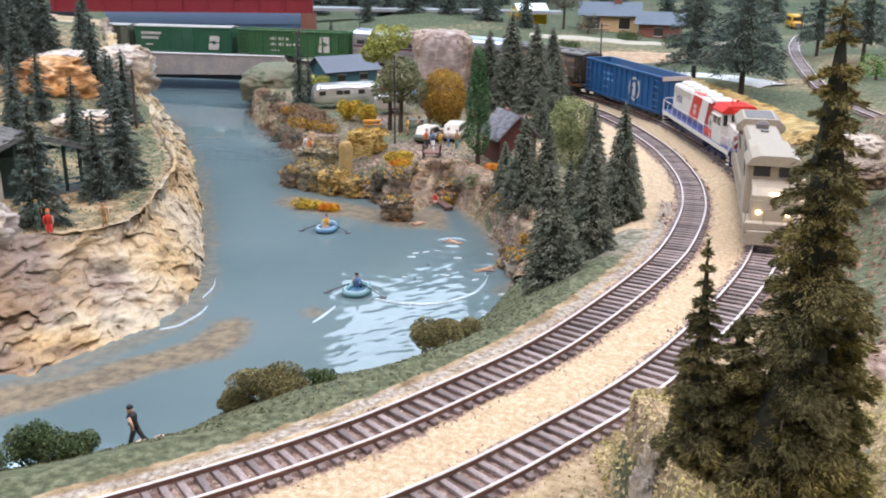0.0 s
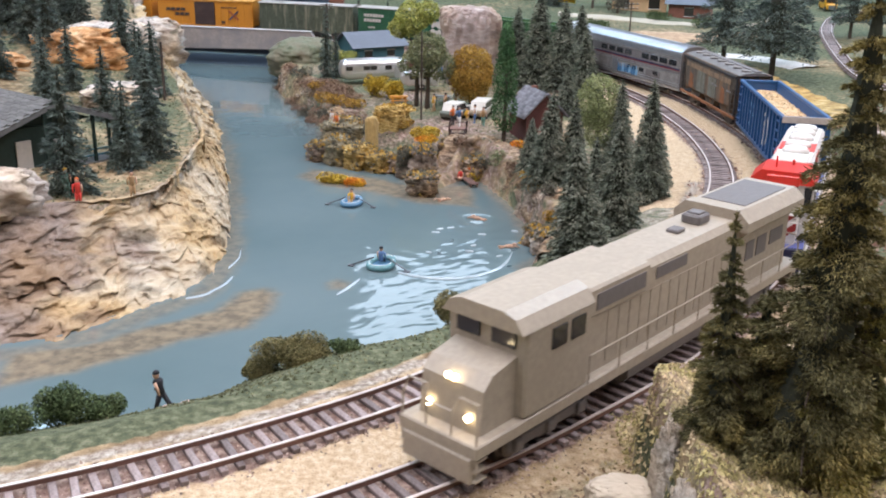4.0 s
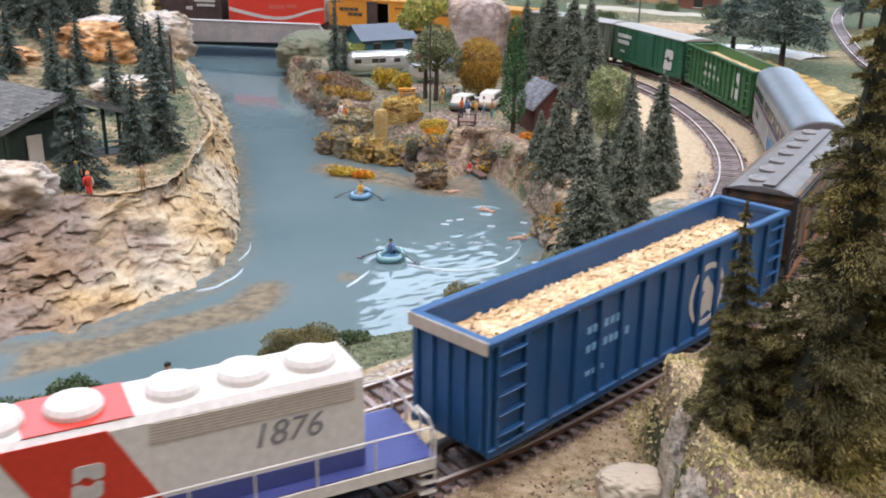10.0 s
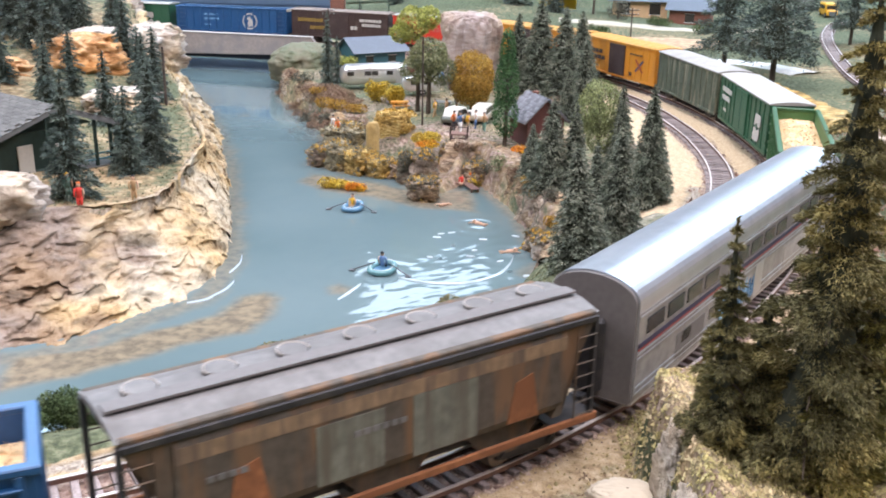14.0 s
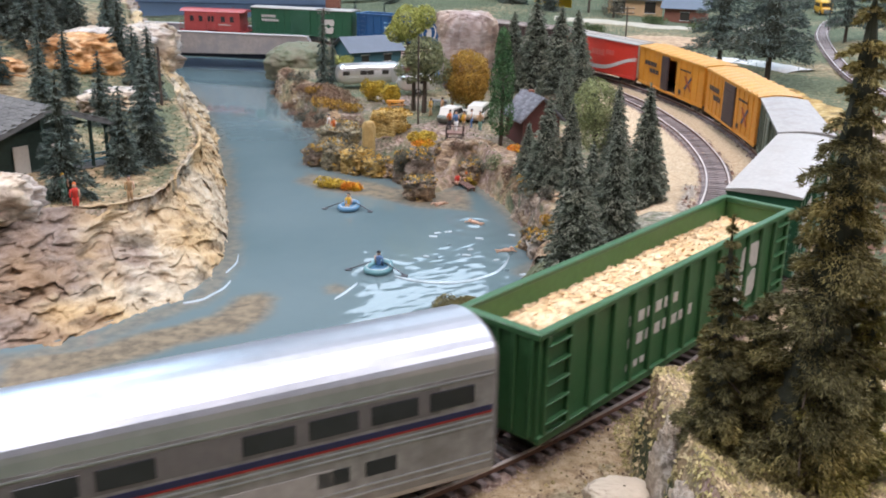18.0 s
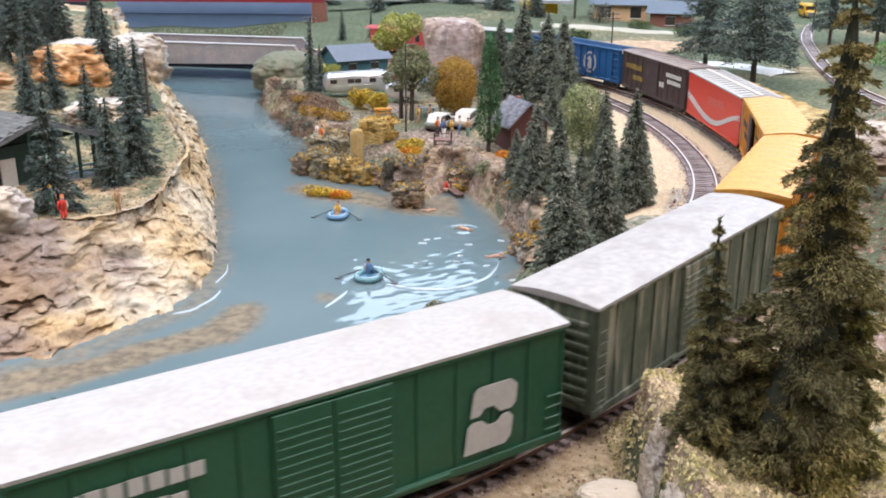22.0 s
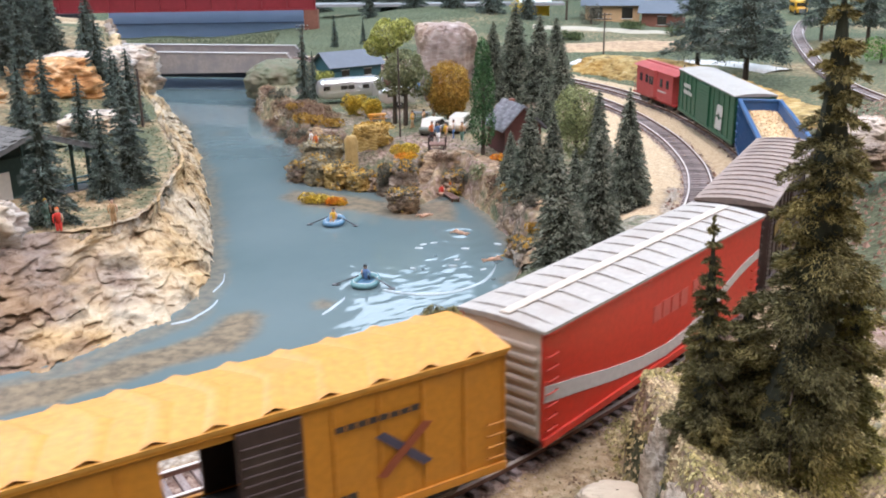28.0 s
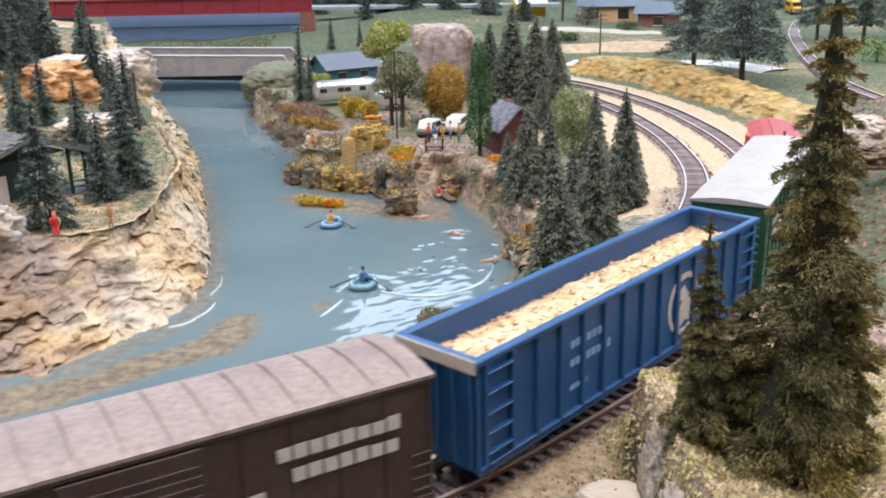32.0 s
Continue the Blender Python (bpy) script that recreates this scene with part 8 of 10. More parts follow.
def motor_car(label, m, paint_, L=0.050, H=0.0175, W=0.020, boxy=False, roof=None, category="car"):
    b = base("car", label, category, m)
    zb = 0.0035
    part("body", loft([(-L / 2, W * 0.40, zb + 0.001, zb + 0.0055, 0.5), (-L / 2 + 0.003, W / 2, zb, H * 0.58, 0.4), (L / 2 - 0.003, W / 2, zb, H * 0.58, 0.4), (L / 2, W * 0.40, zb + 0.001, zb + 0.0055, 0.5)], 16), paint_, b, smooth=True)
    x0, x1 = (-L * 0.40, L * 0.22) if not boxy else (-L * 0.46, L * 0.40)
    part("cabin", Geo().prism([(x0, H * 0.55), (x0 + 0.004, H), (x1 - 0.006, H), (x1, H * 0.55)], -W * 0.42, W * 0.42, "y"), roof or paint_, b)
    for sy in (-1, 1):
        part("window", Geo().prism([(x0 + 0.0025, H * 0.60), (x0 + 0.005, H * 0.92), (x1 - 0.007, H * 0.92), (x1 - 0.0025, H * 0.60)], *sorted((sy * W * 0.42, sy * (W * 0.42 + 0.0003))), "y"), M_WINDOW, b)
        part("headlight", Geo().lathe([(0.0012, 0), (0.0010, 0.0004)], 8, (L / 2, sy * W * 0.32, zb + 0.0038), "x"), M_ALU, b)
    part("bumper", Geo().box(L / 2 - 0.0004, L / 2 + 0.0010, -W * 0.45, W * 0.45, zb, zb + 0.0018, 0.0004), M_ALU, b)
    wheels(b, (-L * 0.30, L * 0.30), W / 2 - 0.0004, 0.0037)
    return b


motor_car("dark olive vintage car with a pale roof at the campsite", pose(0.004, 0.972, -0.0205, 0, 0, 60), M_CAROLIVE, 0.044, 0.0175, 0.018, False, M_CARWHITE)
motor_car("tan vintage car with a pale roof", pose(0.030, 0.985, -0.0205, 0, 0, 75), M_CARTAN, 0.044, 0.0180, 0.018, True, M_CARWHITE)
motor_car("maroon and white van behind the campers", pose(-0.043, 1.300, -0.0205, 0, 0, 10), M_CARRED, 0.046, 0.024, 0.021, True, M_CARWHITE, "van")
motor_car("pale blue car behind the campers", pose(-0.006, 1.275, -0.0205, 0, 0, 80), M_CARBLUE, 0.046, 0.020, 0.020)
motor_car("blue car parked by the rock", pose(0.012, 1.33, -0.0205, 0, 0, 70), M_CARBLUE, 0.046, 0.020, 0.020, False, M_CARWHITE)
bus_z = ground_at(0.83, 2.17)
bs = base("school_bus", "yellow bus with dark windows on the upland road", "bus", pose(0.835, 2.19, bus_z, 0, 0, -98))
part("body", Geo().box(-0.030, 0.030, -0.014, 0.014, 0.004, 0.030, 0.0025), M_SCHOOL, bs)
part("bonnet", Geo().box(0.029, 0.042, -0.011, 0.011, 0.004, 0.016, 0.002), M_SCHOOL, bs)
part("windscreen", Geo().box(0.0298, 0.0304, -0.011, 0.011, 0.018, 0.026), M_WINDOW, bs)
part("grille", Geo().box(0.0418, 0.0424, -0.008, 0.008, 0.005, 0.013), M_TRIM, bs)
for k in range(5):
    for s_ in (-1, 1):
        part("window", Geo().box(-0.026 + k * 0.0105, -0.018 + k * 0.0105, *sorted((s_ * 0.014, s_ * 0.0144)), 0.0175, 0.0255), M_WINDOW, bs)
wheels(bs, (-0.018, 0.032), 0.0145, 0.0055)


# ---- poles ----
def utility_pole(x, y, h, label, arms=2, z=None, r=0.0010, insul=True):
    z = ground_at(x, y) if z is None else z
    b = base("utility_pole", label, "pole", pose(x, y, z))
    part("pole", Geo().tube([(0, 0, -0.004), (0, 0, h)], [r * 1.25, r], 7), M_POLE, b)
    for k in range(arms):
        zz = h * 0.96 - k * h * 0.085
        a = part("crossarm", Geo().box(-0.010, 0.010, -0.0006, 0.0006, zz - 0.0006, zz + 0.0006), M_POLE, b)
        if insul:
            for i in range(4):
                xx = -0.0085 + i * 0.00567
                part("insulator", Geo().lathe([(0.0006, zz + 0.0006), (0.0007, zz + 0.0014), (0.0003, zz + 0.0020)], 6, (xx, 0, 0)), M_FROST, a)
    return b


utility_pole(-0.300, 0.985, 0.060, "dark wooden pole with white knobs on the cliff", 0, None, 0.0012)
utility_pole(-0.032, 0.954, 0.088, "thin dark pole on the campsite", 0, None, 0.0008)
utility_pole(0.256, 1.414, 0.075, "wooden utility pole with crossarms", 2, None, 0.0010)
utility_pole(-0.195, 1.50, 0.070, "wooden utility pole with white insulators by the bridge", 2, -0.02, 0.0010)
utility_pole(0.70, 1.80, 0.075, "wooden utility pole by the upland track", 2, None, 0.0010)


# ---- rock towers ----
def boulder(name, x, y, z, rx, ry, rz, material, label, seed, rough=0.25, flat=0.0, category="rock", n=(88, 52), taper=0.0, strata=1.0):
    """A craggy boulder or tower shaped from a deformed ball."""
    u, v = np.meshgrid(np.linspace(0, 2 * np.pi, n[0], endpoint=False), np.linspace(0.02, np.pi - 0.02, n[1]), indexing="ij")
    d = np.stack([np.cos(u) * np.sin(v), np.sin(u) * np.sin(v), np.cos(v)], -1)
    if flat:
        d[..., 2] = np.sign(d[..., 2]) * np.abs(d[..., 2]) ** (1 - flat)
        k = np.abs(np.stack([np.cos(u) * np.sin(v), np.sin(u) * np.sin(v)], -1))
        d[..., :2] *= (1 / np.maximum(np.sin(v), 0.25) ** flat)[..., None]
    a = 1 + rough * (1.2 * fbm(d[..., 0] * 1.7 + seed, d[..., 1] * 1.7, d[..., 2] * 1.7 * strata, 3) + 0.5 * (1 - 2 * np.abs(fbm(d[..., 0] * 4 + seed, d[..., 1] * 4, d[..., 2] * 4 * strata, 3))) + 0.30 * fbm(d[..., 0] * 10 + seed, d[..., 1] * 10, d[..., 2] * 12 * strata, 3)
                    + 0.80 * facets(d[..., 0] * 2.6 + seed, d[..., 1] * 2.6, d[..., 2] * 2.6 * strata, int(seed)) + 0.40 * facets(d[..., 0] * 7 + seed, d[..., 1] * 7, d[..., 2] * 7 * strata, int(seed) + 3))
    t = 1 + taper * d[..., 2]
    p = np.stack([d[..., 0] * rx * a * t, d[..., 1] * ry * a * t, d[..., 2] * rz * (1 + 0.3 * (a - 1)) + rz * 0.92], -1)
    idx = np.arange(n[0] * n[1]).reshape(n)
    nxt = np.roll(idx, -1, 0)
    f = np.stack([idx[:, :-1], idx[:, 1:], nxt[:, 1:], nxt[:, :-1]], -1).reshape(-1, 4)
    me = np_mesh(name, p.reshape(-1, 3), f, material)
    ob = new(name, me)
    ob.matrix_basis = pose(x, y, z)
    return tagged(ob, label, category)


M_POSTROCK = rock_material("grey_bark_rock", [(0.09, 0.065, 0.05), (0.20, 0.155, 0.125), (0.30, 0.245, 0.205), (0.42, 0.36, 0.31)], 120)
boulder("rock_tower", 0.020, 1.205, -0.026, 0.033, 0.028, 0.051, M_GREYROCK, "tall flat-topped pinkish-brown rock tower", 2.0, 0.14, 0.62, "rock", (120, 80), 0.17, 0.5)
M_OCHRE = mat("plain_ochre_stone", (0.46, 0.32, 0.13), 0.9, 0, 0.16, 300, 0.4, (0.38, 0.25, 0.09), (0.4, 0.7), 60)
M_MOSSROCK = rock_material("lichen_grey_rock", [(0.10, 0.085, 0.055), (0.24, 0.205, 0.13), (0.36, 0.33, 0.24), (0.55, 0.50, 0.38)], 200)
boulder("shore_rock", -0.1290, 0.9122, -0.055, 0.0115, 0.0115, 0.0110, M_POSTROCK, "grey-brown craggy shore rock with pale lichen", 8.0, 0.34, 0.35, "rock", (72, 46), -0.05, 1.5)
boulder("shore_rock", -0.1100, 0.9003, -0.055, 0.0130, 0.0130, 0.0152, M_MOSSROCK, "lichen-grey shore rock with a turf top", 6.0, 0.34, 0.35, "rock", (72, 46), -0.05, 1.5)
boulder("shore_rock", -0.0881, 0.8862, -0.055, 0.0140, 0.0140, 0.0131, M_SANDSTONE, "ochre craggy rock at the water edge", 6.9, 0.34, 0.35, "rock", (72, 46), -0.05, 1.5)
boulder("shore_rock", -0.0671, 0.8747, -0.055, 0.0125, 0.0125, 0.0104, M_SANDSTONE, "low ochre rock at the water edge", 7.7, 0.34, 0.35, "rock", (72, 46), -0.05, 1.5)
boulder("shore_rock", -0.0516, 0.8679, -0.055, 0.0090, 0.0090, 0.0094, M_BROWNROCK, "reddish brown rock at the water edge", 9.4, 0.34, 0.35, "rock", (72, 46), -0.05, 1.5)
boulder("shore_rock", -0.1120, 0.9658, -0.048, 0.0190, 0.0190, 0.0141, M_MOSSROCK, "grey-green mossy rock behind the shore", 12.6, 0.34, 0.35, "rock", (72, 46), -0.05, 1.5)
boulder("sandstone_block", -0.0617, 0.9437, -0.051, 0.0165, 0.0120, 0.0247, M_SANDSTONE, "golden ochre sandstone block on the shore", 5.0, 0.24, 0.55, "rock", (72, 46), 0.02, 1.2)
boulder("sandstone_pillar", -0.0791, 0.9157, -0.049, 0.0062, 0.0055, 0.0204, M_OCHRE, "plain ochre sandstone pillar on the shore", 5.6, 0.12, 0.6, "rock", (72, 46), 0.05, 1.0)
boulder("sandstone_block", -0.0545, 1.0058, -0.049, 0.0130, 0.0130, 0.0173, M_SANDSTONE, "weathered golden rock beside the pillar", 15.2, 0.3, 0.4, "rock", (72, 46), 0, 1.2)
boulder("shore_rock", -0.0254, 0.7944, -0.055, 0.0115, 0.0115, 0.0110, M_BROWNROCK, "brown layered rock standing in the shallows", 9.0, 0.34, 0.5, "rock", (72, 46), 0.1, 2.4)
boulder("shore_rock", -0.0267, 0.8427, -0.048, 0.0105, 0.0105, 0.0141, M_POSTROCK, "grey mossy rock standing above the shallows", 9.7, 0.34, 0.35, "rock", (72, 46), -0.05, 1.5)
boulder("shore_rock", -0.0430, 0.8510, -0.055, 0.0080, 0.0080, 0.0152, M_POSTROCK, "dark grey craggy rock at the water edge", 10.2, 0.34, 0.35, "rock", (72, 46), -0.2, 1.5)
boulder("shore_rock", 0.0026, 0.8877, -0.055, 0.0150, 0.0150, 0.0152, M_BROWNROCK, "brown rock under the lookout stairs", 10.7, 0.34, 0.35, "rock", (72, 46), -0.1, 1.5)
boulder("shore_rock", 0.0232, 0.8554, -0.055, 0.0130, 0.0130, 0.0120, M_BROWNROCK, "brown scrubby rock on the island bank", 11.7, 0.34, 0.35, "rock", (72, 46), -0.1, 1.5)
boulder("shore_rock", 0.0676, 0.6454, -0.055, 0.0100, 0.0100, 0.0110, M_CREAM, "pale rock at the end of the island bank", 13.7, 0.34, 0.35, "rock", (72, 46), -0.05, 1.5)
boulder("shore_rock", 0.0614, 0.6646, -0.055, 0.0080, 0.0080, 0.0089, M_BROWNROCK, "brown rock at the end of the island bank", 14.7, 0.34, 0.35, "rock", (72, 46), -0.05, 1.5)
boulder("cliff_boulder", -0.300, 0.585, -0.022, 0.034, 0.022, 0.0210, M_CREAM, "pale plaster boulder on the cliff edge", 4.0, 0.26, 0.2, "rock", (80, 48))
boulder("hill_rock", -0.430, 1.205, -0.012, 0.055, 0.045, 0.030, M_CREAM, "pale rock outcrop on the peninsula", 11.0, 0.30, 0.3, "rock", (72, 44))
M_ORANGEROCK = rock_material("orange_plaster_rock", [(0.25, 0.12, 0.05), (0.55, 0.28, 0.12), (0.68, 0.42, 0.22), (0.74, 0.58, 0.40)], 60)
boulder("hill_rock", -0.440, 1.135, -0.010, 0.046, 0.035, 0.028, M_ORANGEROCK, "orange rock outcrop on the peninsula", 12.0, 0.32, 0.3, "rock", (72, 44))
boulder("hill_rock", -0.390, 1.255, -0.012, 0.034, 0.030, 0.030, M_CREAM, "grey-white rock outcrop above the lake", 13.0, 0.34, 0.3, "rock", (72, 44))
boulder("hill_rock", -0.53, 1.06, -0.008, 0.045, 0.03, 0.018, M_ORANGEROCK, "tan rock outcrop behind the lodge", 14.0, 0.30, 0.3, "rock")
boulder("hill_rock", -0.345, 0.975, -0.012, 0.030, 0.035, 0.010, M_CREAM, "low pale rock ledge on the peninsula", 15.0, 0.34, 0.3, "rock")
boulder("mossy_knoll", -0.215, 1.395, -0.050, 0.048, 0.055, 0.030, mat("mossy_knoll", (0.13, 0.14, 0.085), 0.95, 0, 0.25, 250, 0.5, (0.17, 0.15, 0.10), (0.4, 0.65), 40), "mossy grey-green knoll beside the bridge", 16.0, 0.16, 0.2, "knoll")


def scatter(name, pts, size, material, label, seed):
    """Many little stones joined as one cover."""
    rng = np.random.RandomState(seed)
    n = len(pts)
    o = np.array([(1, 0, -0.3), (-0.5, 0.87, -0.3), (-0.5, -0.87, -0.3), (0, 0, 0.75)])
    f = np.array([(0, 1, 3), (1, 2, 3), (2, 0, 3)])
    a = rng.uniform(0, 6.28, n)
    c, s = np.cos(a), np.sin(a)
    k = size * rng.uniform(0.4, 1.5, n) ** 1.3
    jit = o[None] + rng.normal(0, 0.25, (n, 4, 3))
    x = (jit[..., 0] * c[:, None] - jit[..., 1] * s[:, None]) * k[:, None] + pts[:, 0][:, None]
    y = (jit[..., 0] * s[:, None] + jit[..., 1] * c[:, None]) * k[:, None] + pts[:, 1][:, None]
    z = jit[..., 2] * k[:, None] + pts[:, 2][:, None]
    v = np.stack([x, y, z], -1).reshape(-1, 3)
    fc = (f[None] + 4 * np.arange(n)[:, None, None]).reshape(-1, 3)
    return tagged(new(name, np_mesh(name, v, fc, material, False)), label, "gravel", kind="stuff")


def lichen(names, count, size, material, label, seed, lift=0.2):
    """Crumbs of lichen grown over the upper faces of rocks, joined as one cover."""
    rng = np.random.RandomState(seed)
    pts = []
    for ob in [o for o in scene.objects if o.type == "MESH" and o.name.split(".")[0] in names and o.location.y < 1.02]:
        n = len(ob.data.vertices)
        co, no = np.empty(n * 3), np.empty(n * 3)
        ob.data.vertices.foreach_get("co", co)
        ob.data.vertices.foreach_get("normal", no)
        co, no = co.reshape(-1, 3), no.reshape(-1, 3)
        ok = np.where((no[:, 2] > lift) & (fbm(co[:, 0] * 160 + seed, co[:, 1] * 160, co[:, 2] * 160, 2) > -0.05))[0]
        if len(ok):
            i = rng.choice(ok, count)
            pts.append(co[i] + no[i] * 0.0004 + np.array(ob.location) + rng.normal(0, 0.0005, (count, 3)))
    return scatter("lichen", np.concatenate(pts), size, material, label, seed)


M_PALEPOST = rock_material("pale_grey_hill_rock", [(0.20, 0.16, 0.125), (0.36, 0.31, 0.26), (0.48, 0.43, 0.37), (0.60, 0.55, 0.48)], 110)
M_SLAB = mat("cream_slab", (0.50, 0.43, 0.33), 0.9, 0, 0.1, 200, 0.3)
boulder("flat_stone", 0.0546, 0.2615, -0.0070, 0.0115, 0.0085, 0.0062, M_SLAB, "flat cream stone beside the track", 17.0, 0.16, 0.5, "rock")
boulder("rock_post", 0.0665, 0.257, -0.008, 0.0042, 0.0085, 0.0185, M_PALEPOST, "grey-brown split rock at the edge of the near hill", 18.0, 0.34, 0.5, "rock", (72, 52), -0.35, 1.6)
boulder("rock_post", 0.0680, 0.234, -0.010, 0.0055, 0.0140, 0.0165, M_PALEPOST, "grey-brown crag on the side of the near hill", 19.3, 0.36, 0.3, "rock", (72, 52), -0.3, 1.4)
boulder("slope_rock", 0.325, 0.585, 0.030, 0.022, 0.018, 0.018, M_CREAM, "pale pinkish rock on the reddish slope", 20.0, 0.3, 0.2, "rock")
boulder("slope_rock", 0.300, 0.640, 0.015, 0.016, 0.014, 0.010, M_POSTROCK, "brown rock on the reddish slope", 21.0, 0.3, 0.2, "rock")
boulder("slope_rock", 0.335, 0.72, 0.005, 0.020, 0.016, 0.016, M_CREAM, "cream rock above the railway curve", 22.0, 0.3, 0.2, "rock")


# ---- red bridge and blue fascia behind the lake ----
M_BRIDGERED = mat("red_bridge_paint", (0.24, 0.022, 0.030), 0.5, 0, 0.1, 120, 0.05)
M_FASCIA = mat("blue_fascia_paint", (0.24, 0.33, 0.49), 0.45, 0, 0.08, 12, 0.02, (0.19, 0.27, 0.42), (0.4, 0.7), 4)
M_FASCIADARK = mat("dark_blue_line", (0.07, 0.10, 0.18), 0.6, 0, 0.1, 60, 0)
M_RAILDARK = mat("black_railing", (0.015, 0.015, 0.02), 0.6, 0, 0.1, 60, 0)
fb = base("fascia_panel", "long blue painted fascia panel behind the bridge", "panel", pose(-0.445, 2.02, 0, 0, 0, -2))
part("panel", Geo().box(-0.215, 0.205, 0.0, 0.02, -0.10, 0.046), M_FASCIA, fb)
part("seam", Geo().box(-0.215, 0.205, -0.0008, 0.0, 0.0120, 0.0135), M_FASCIADARK, fb, "dark seam line")
part("plinth", Geo().box(-0.215, 0.215, -0.006, -0.001, -0.10, -0.0265), M_FASCIADARK, fb, "dark blue plinth")
rl = base("trestle_railing", "low black trestle railing in front of the blue panel", "railing", pose(-0.425, 1.985, 0, 0, 0, -2))
part("rail", Geo().box(-0.20, 0.21, -0.001, 0.001, -0.0160, -0.0138), M_RAILDARK, rl)
part("rail", Geo().box(-0.20, 0.21, -0.001, 0.001, -0.0270, -0.0245), M_RAILDARK, rl)
for k in range(40):
    x = -0.198 + k * 0.0104
    part("baluster", Geo().box(x - 0.0026, x + 0.0018, -0.0012, 0.0012, -0.026, -0.014), M_RAILDARK, rl)
rb = base("red_girder_bridge", "long red plate girder bridge high behind the lake", "bridge", pose(-0.46, 1.97, 0, 0, 0, -2))
part("girder", Geo().box(-0.29, 0.235, -0.006, 0.006, 0.0425, 0.070), M_BRIDGERED, rb)
part("lower_flange", Geo().box(-0.29, 0.236, -0.010, 0.010, 0.0405, 0.0430), M_BRIDGERED, rb)
part("upper_flange", Geo().box(-0.29, 0.236, -0.010, 0.010, 0.070, 0.0725), M_BRIDGERED, rb)
for k in range(11):
    x = -0.28 + k * 0.051
    part("stiffener", Geo().box(x - 0.001, x + 0.001, -0.009, -0.006, 0.043, 0.070), M_BRIDGERED, rb)
part("pier", Geo().box(-0.285, -0.232, -0.030, 0.010, -0.10, 0.0405), M_RAILDARK, rb, "black bridge pier")
part("pier", Geo().box(0.212, 0.240, -0.010, 0.010, -0.10, 0.0405), M_BRICK, rb, "dark red bridge pier")
single("road", Geo().prism([(-0.26, 2.22), (0.30, 2.14), (0.30, 2.19), (-0.26, 2.29)], ground_at(0.0, 2.2) + 0.004, ground_at(0.0, 2.2) + 0.010, "z"), mat("grey_road", (0.32, 0.31, 0.31), 0.85, 0, 0.1, 60, 0.1), "pale grey upland road", "road", kind="structure")

# ---- pale gravel path and fence on the upland ----
M_PATH = mat("pale_gravel", (0.62, 0.58, 0.54), 0.95, 0, 0.15, 300, 0.5)


def ribbon(name, line, w, material, label, category, lift=0.0025):
    """A strip laid over the ground along a line."""
    q, s = spline(line, 0.010)
    t, n = normals(q)
    k = 7
    u = np.linspace(-1, 1, k)
    ww = w * (1 + 0.3 * fbm(q[:, 0] * 12, q[:, 1] * 12, 3.0, 2))
    x = q[:, 0][:, None] + n[:, 0][:, None] * u * ww[:, None]
    y = q[:, 1][:, None] + n[:, 1][:, None] * u * ww[:, None]
    z = ground(x, y)[0] + lift * (1 - u ** 4)[None, :]
    idx = np.arange(x.size).reshape(x.shape)
    f = np.stack([idx[:-1, :-1], idx[1:, :-1], idx[1:, 1:], idx[:-1, 1:]], -1).reshape(-1, 4)
    return tagged(new(name, np_mesh(name, np.stack([x, y, z], -1).reshape(-1, 3), f, material)), label, category, kind="structure")


ribbon("gravel_path", [(0.22, 1.46), (0.30, 1.42), (0.37, 1.40), (0.44, 1.36), (0.47, 1.28)], 0.030, M_PATH, "pale gravel path across the upland", "path")
ribbon("dirt_road", [(0.20, 1.86), (0.34, 1.84), (0.46, 1.80), (0.58, 1.84), (0.66, 1.95)], 0.030, mat("tan_dirt_road", (0.45, 0.38, 0.29), 0.95, 0, 0.15, 200, 0.4), "tan dirt road by the houses", "road")
ribbon("leaf_litter", [(0.18, 1.62), (0.28, 1.60), (0.40, 1.58), (0.50, 1.60)], 0.055, island_varied(mat("orange_leaf_litter", (0.36, 0.23, 0.14), 0.95, 0, 0.3, 300, 0.5, (0.48, 0.33, 0.20), (0.45, 0.6), 90), 0.1), "orange-brown leaf litter under the houses", "ground cover")
fn = base("picket_fence", "white picket fence beside the upland track", "fence", pose(0.66, 1.99, ground_at(0.66, 1.99)))
for k in range(12):
    part("picket", Geo().box(k * 0.0055 - 0.033, k * 0.0055 - 0.031, -0.0006, 0.0006, -0.003, 0.0095), M_WHITE, fn)
for z_ in (0.003, 0.007):
    part("rail", Geo().box(-0.034, 0.030, -0.0004, 0.0004, z_, z_ + 0.001), M_WHITE, fn)

# upland shrubs
for k, (x, y, w, h, m_, lb) in enumerate([(0.322, 1.92, 0.026, 0.045, F_DARKGREY, "dark rounded bush beside the tan house"), (0.290, 1.365, 0.014, 0.016, F_DARKGREY, "small dark green bush by the gravel path"),
                                          (0.387, 1.85, 0.030, 0.022, F_GREEN, "low green bush before the tan house"), (0.619, 1.309, 0.034, 0.040, F_BRIGHT, "bright green leafy bush beside the upland track"),
                                          (0.66, 1.26, 0.030, 0.034, F_BRIGHT, "bright green leafy bush beside the upland track"), (0.25, 1.70, 0.022, 0.020, F_GREEN, "low green bush on the upland"),
                                          (0.44, 1.72, 0.03, 0.02, F_GREEN, "low green bush on the upland"), (0.20, 2.08, 0.03, 0.03, F_YELLOW, "yellow bush beside the yellow house")]):
    bush("bush", x, y, w, w, h, m_, lb, "bush", 40 + k, 1500, 0.0016, None, "upland shrubs")
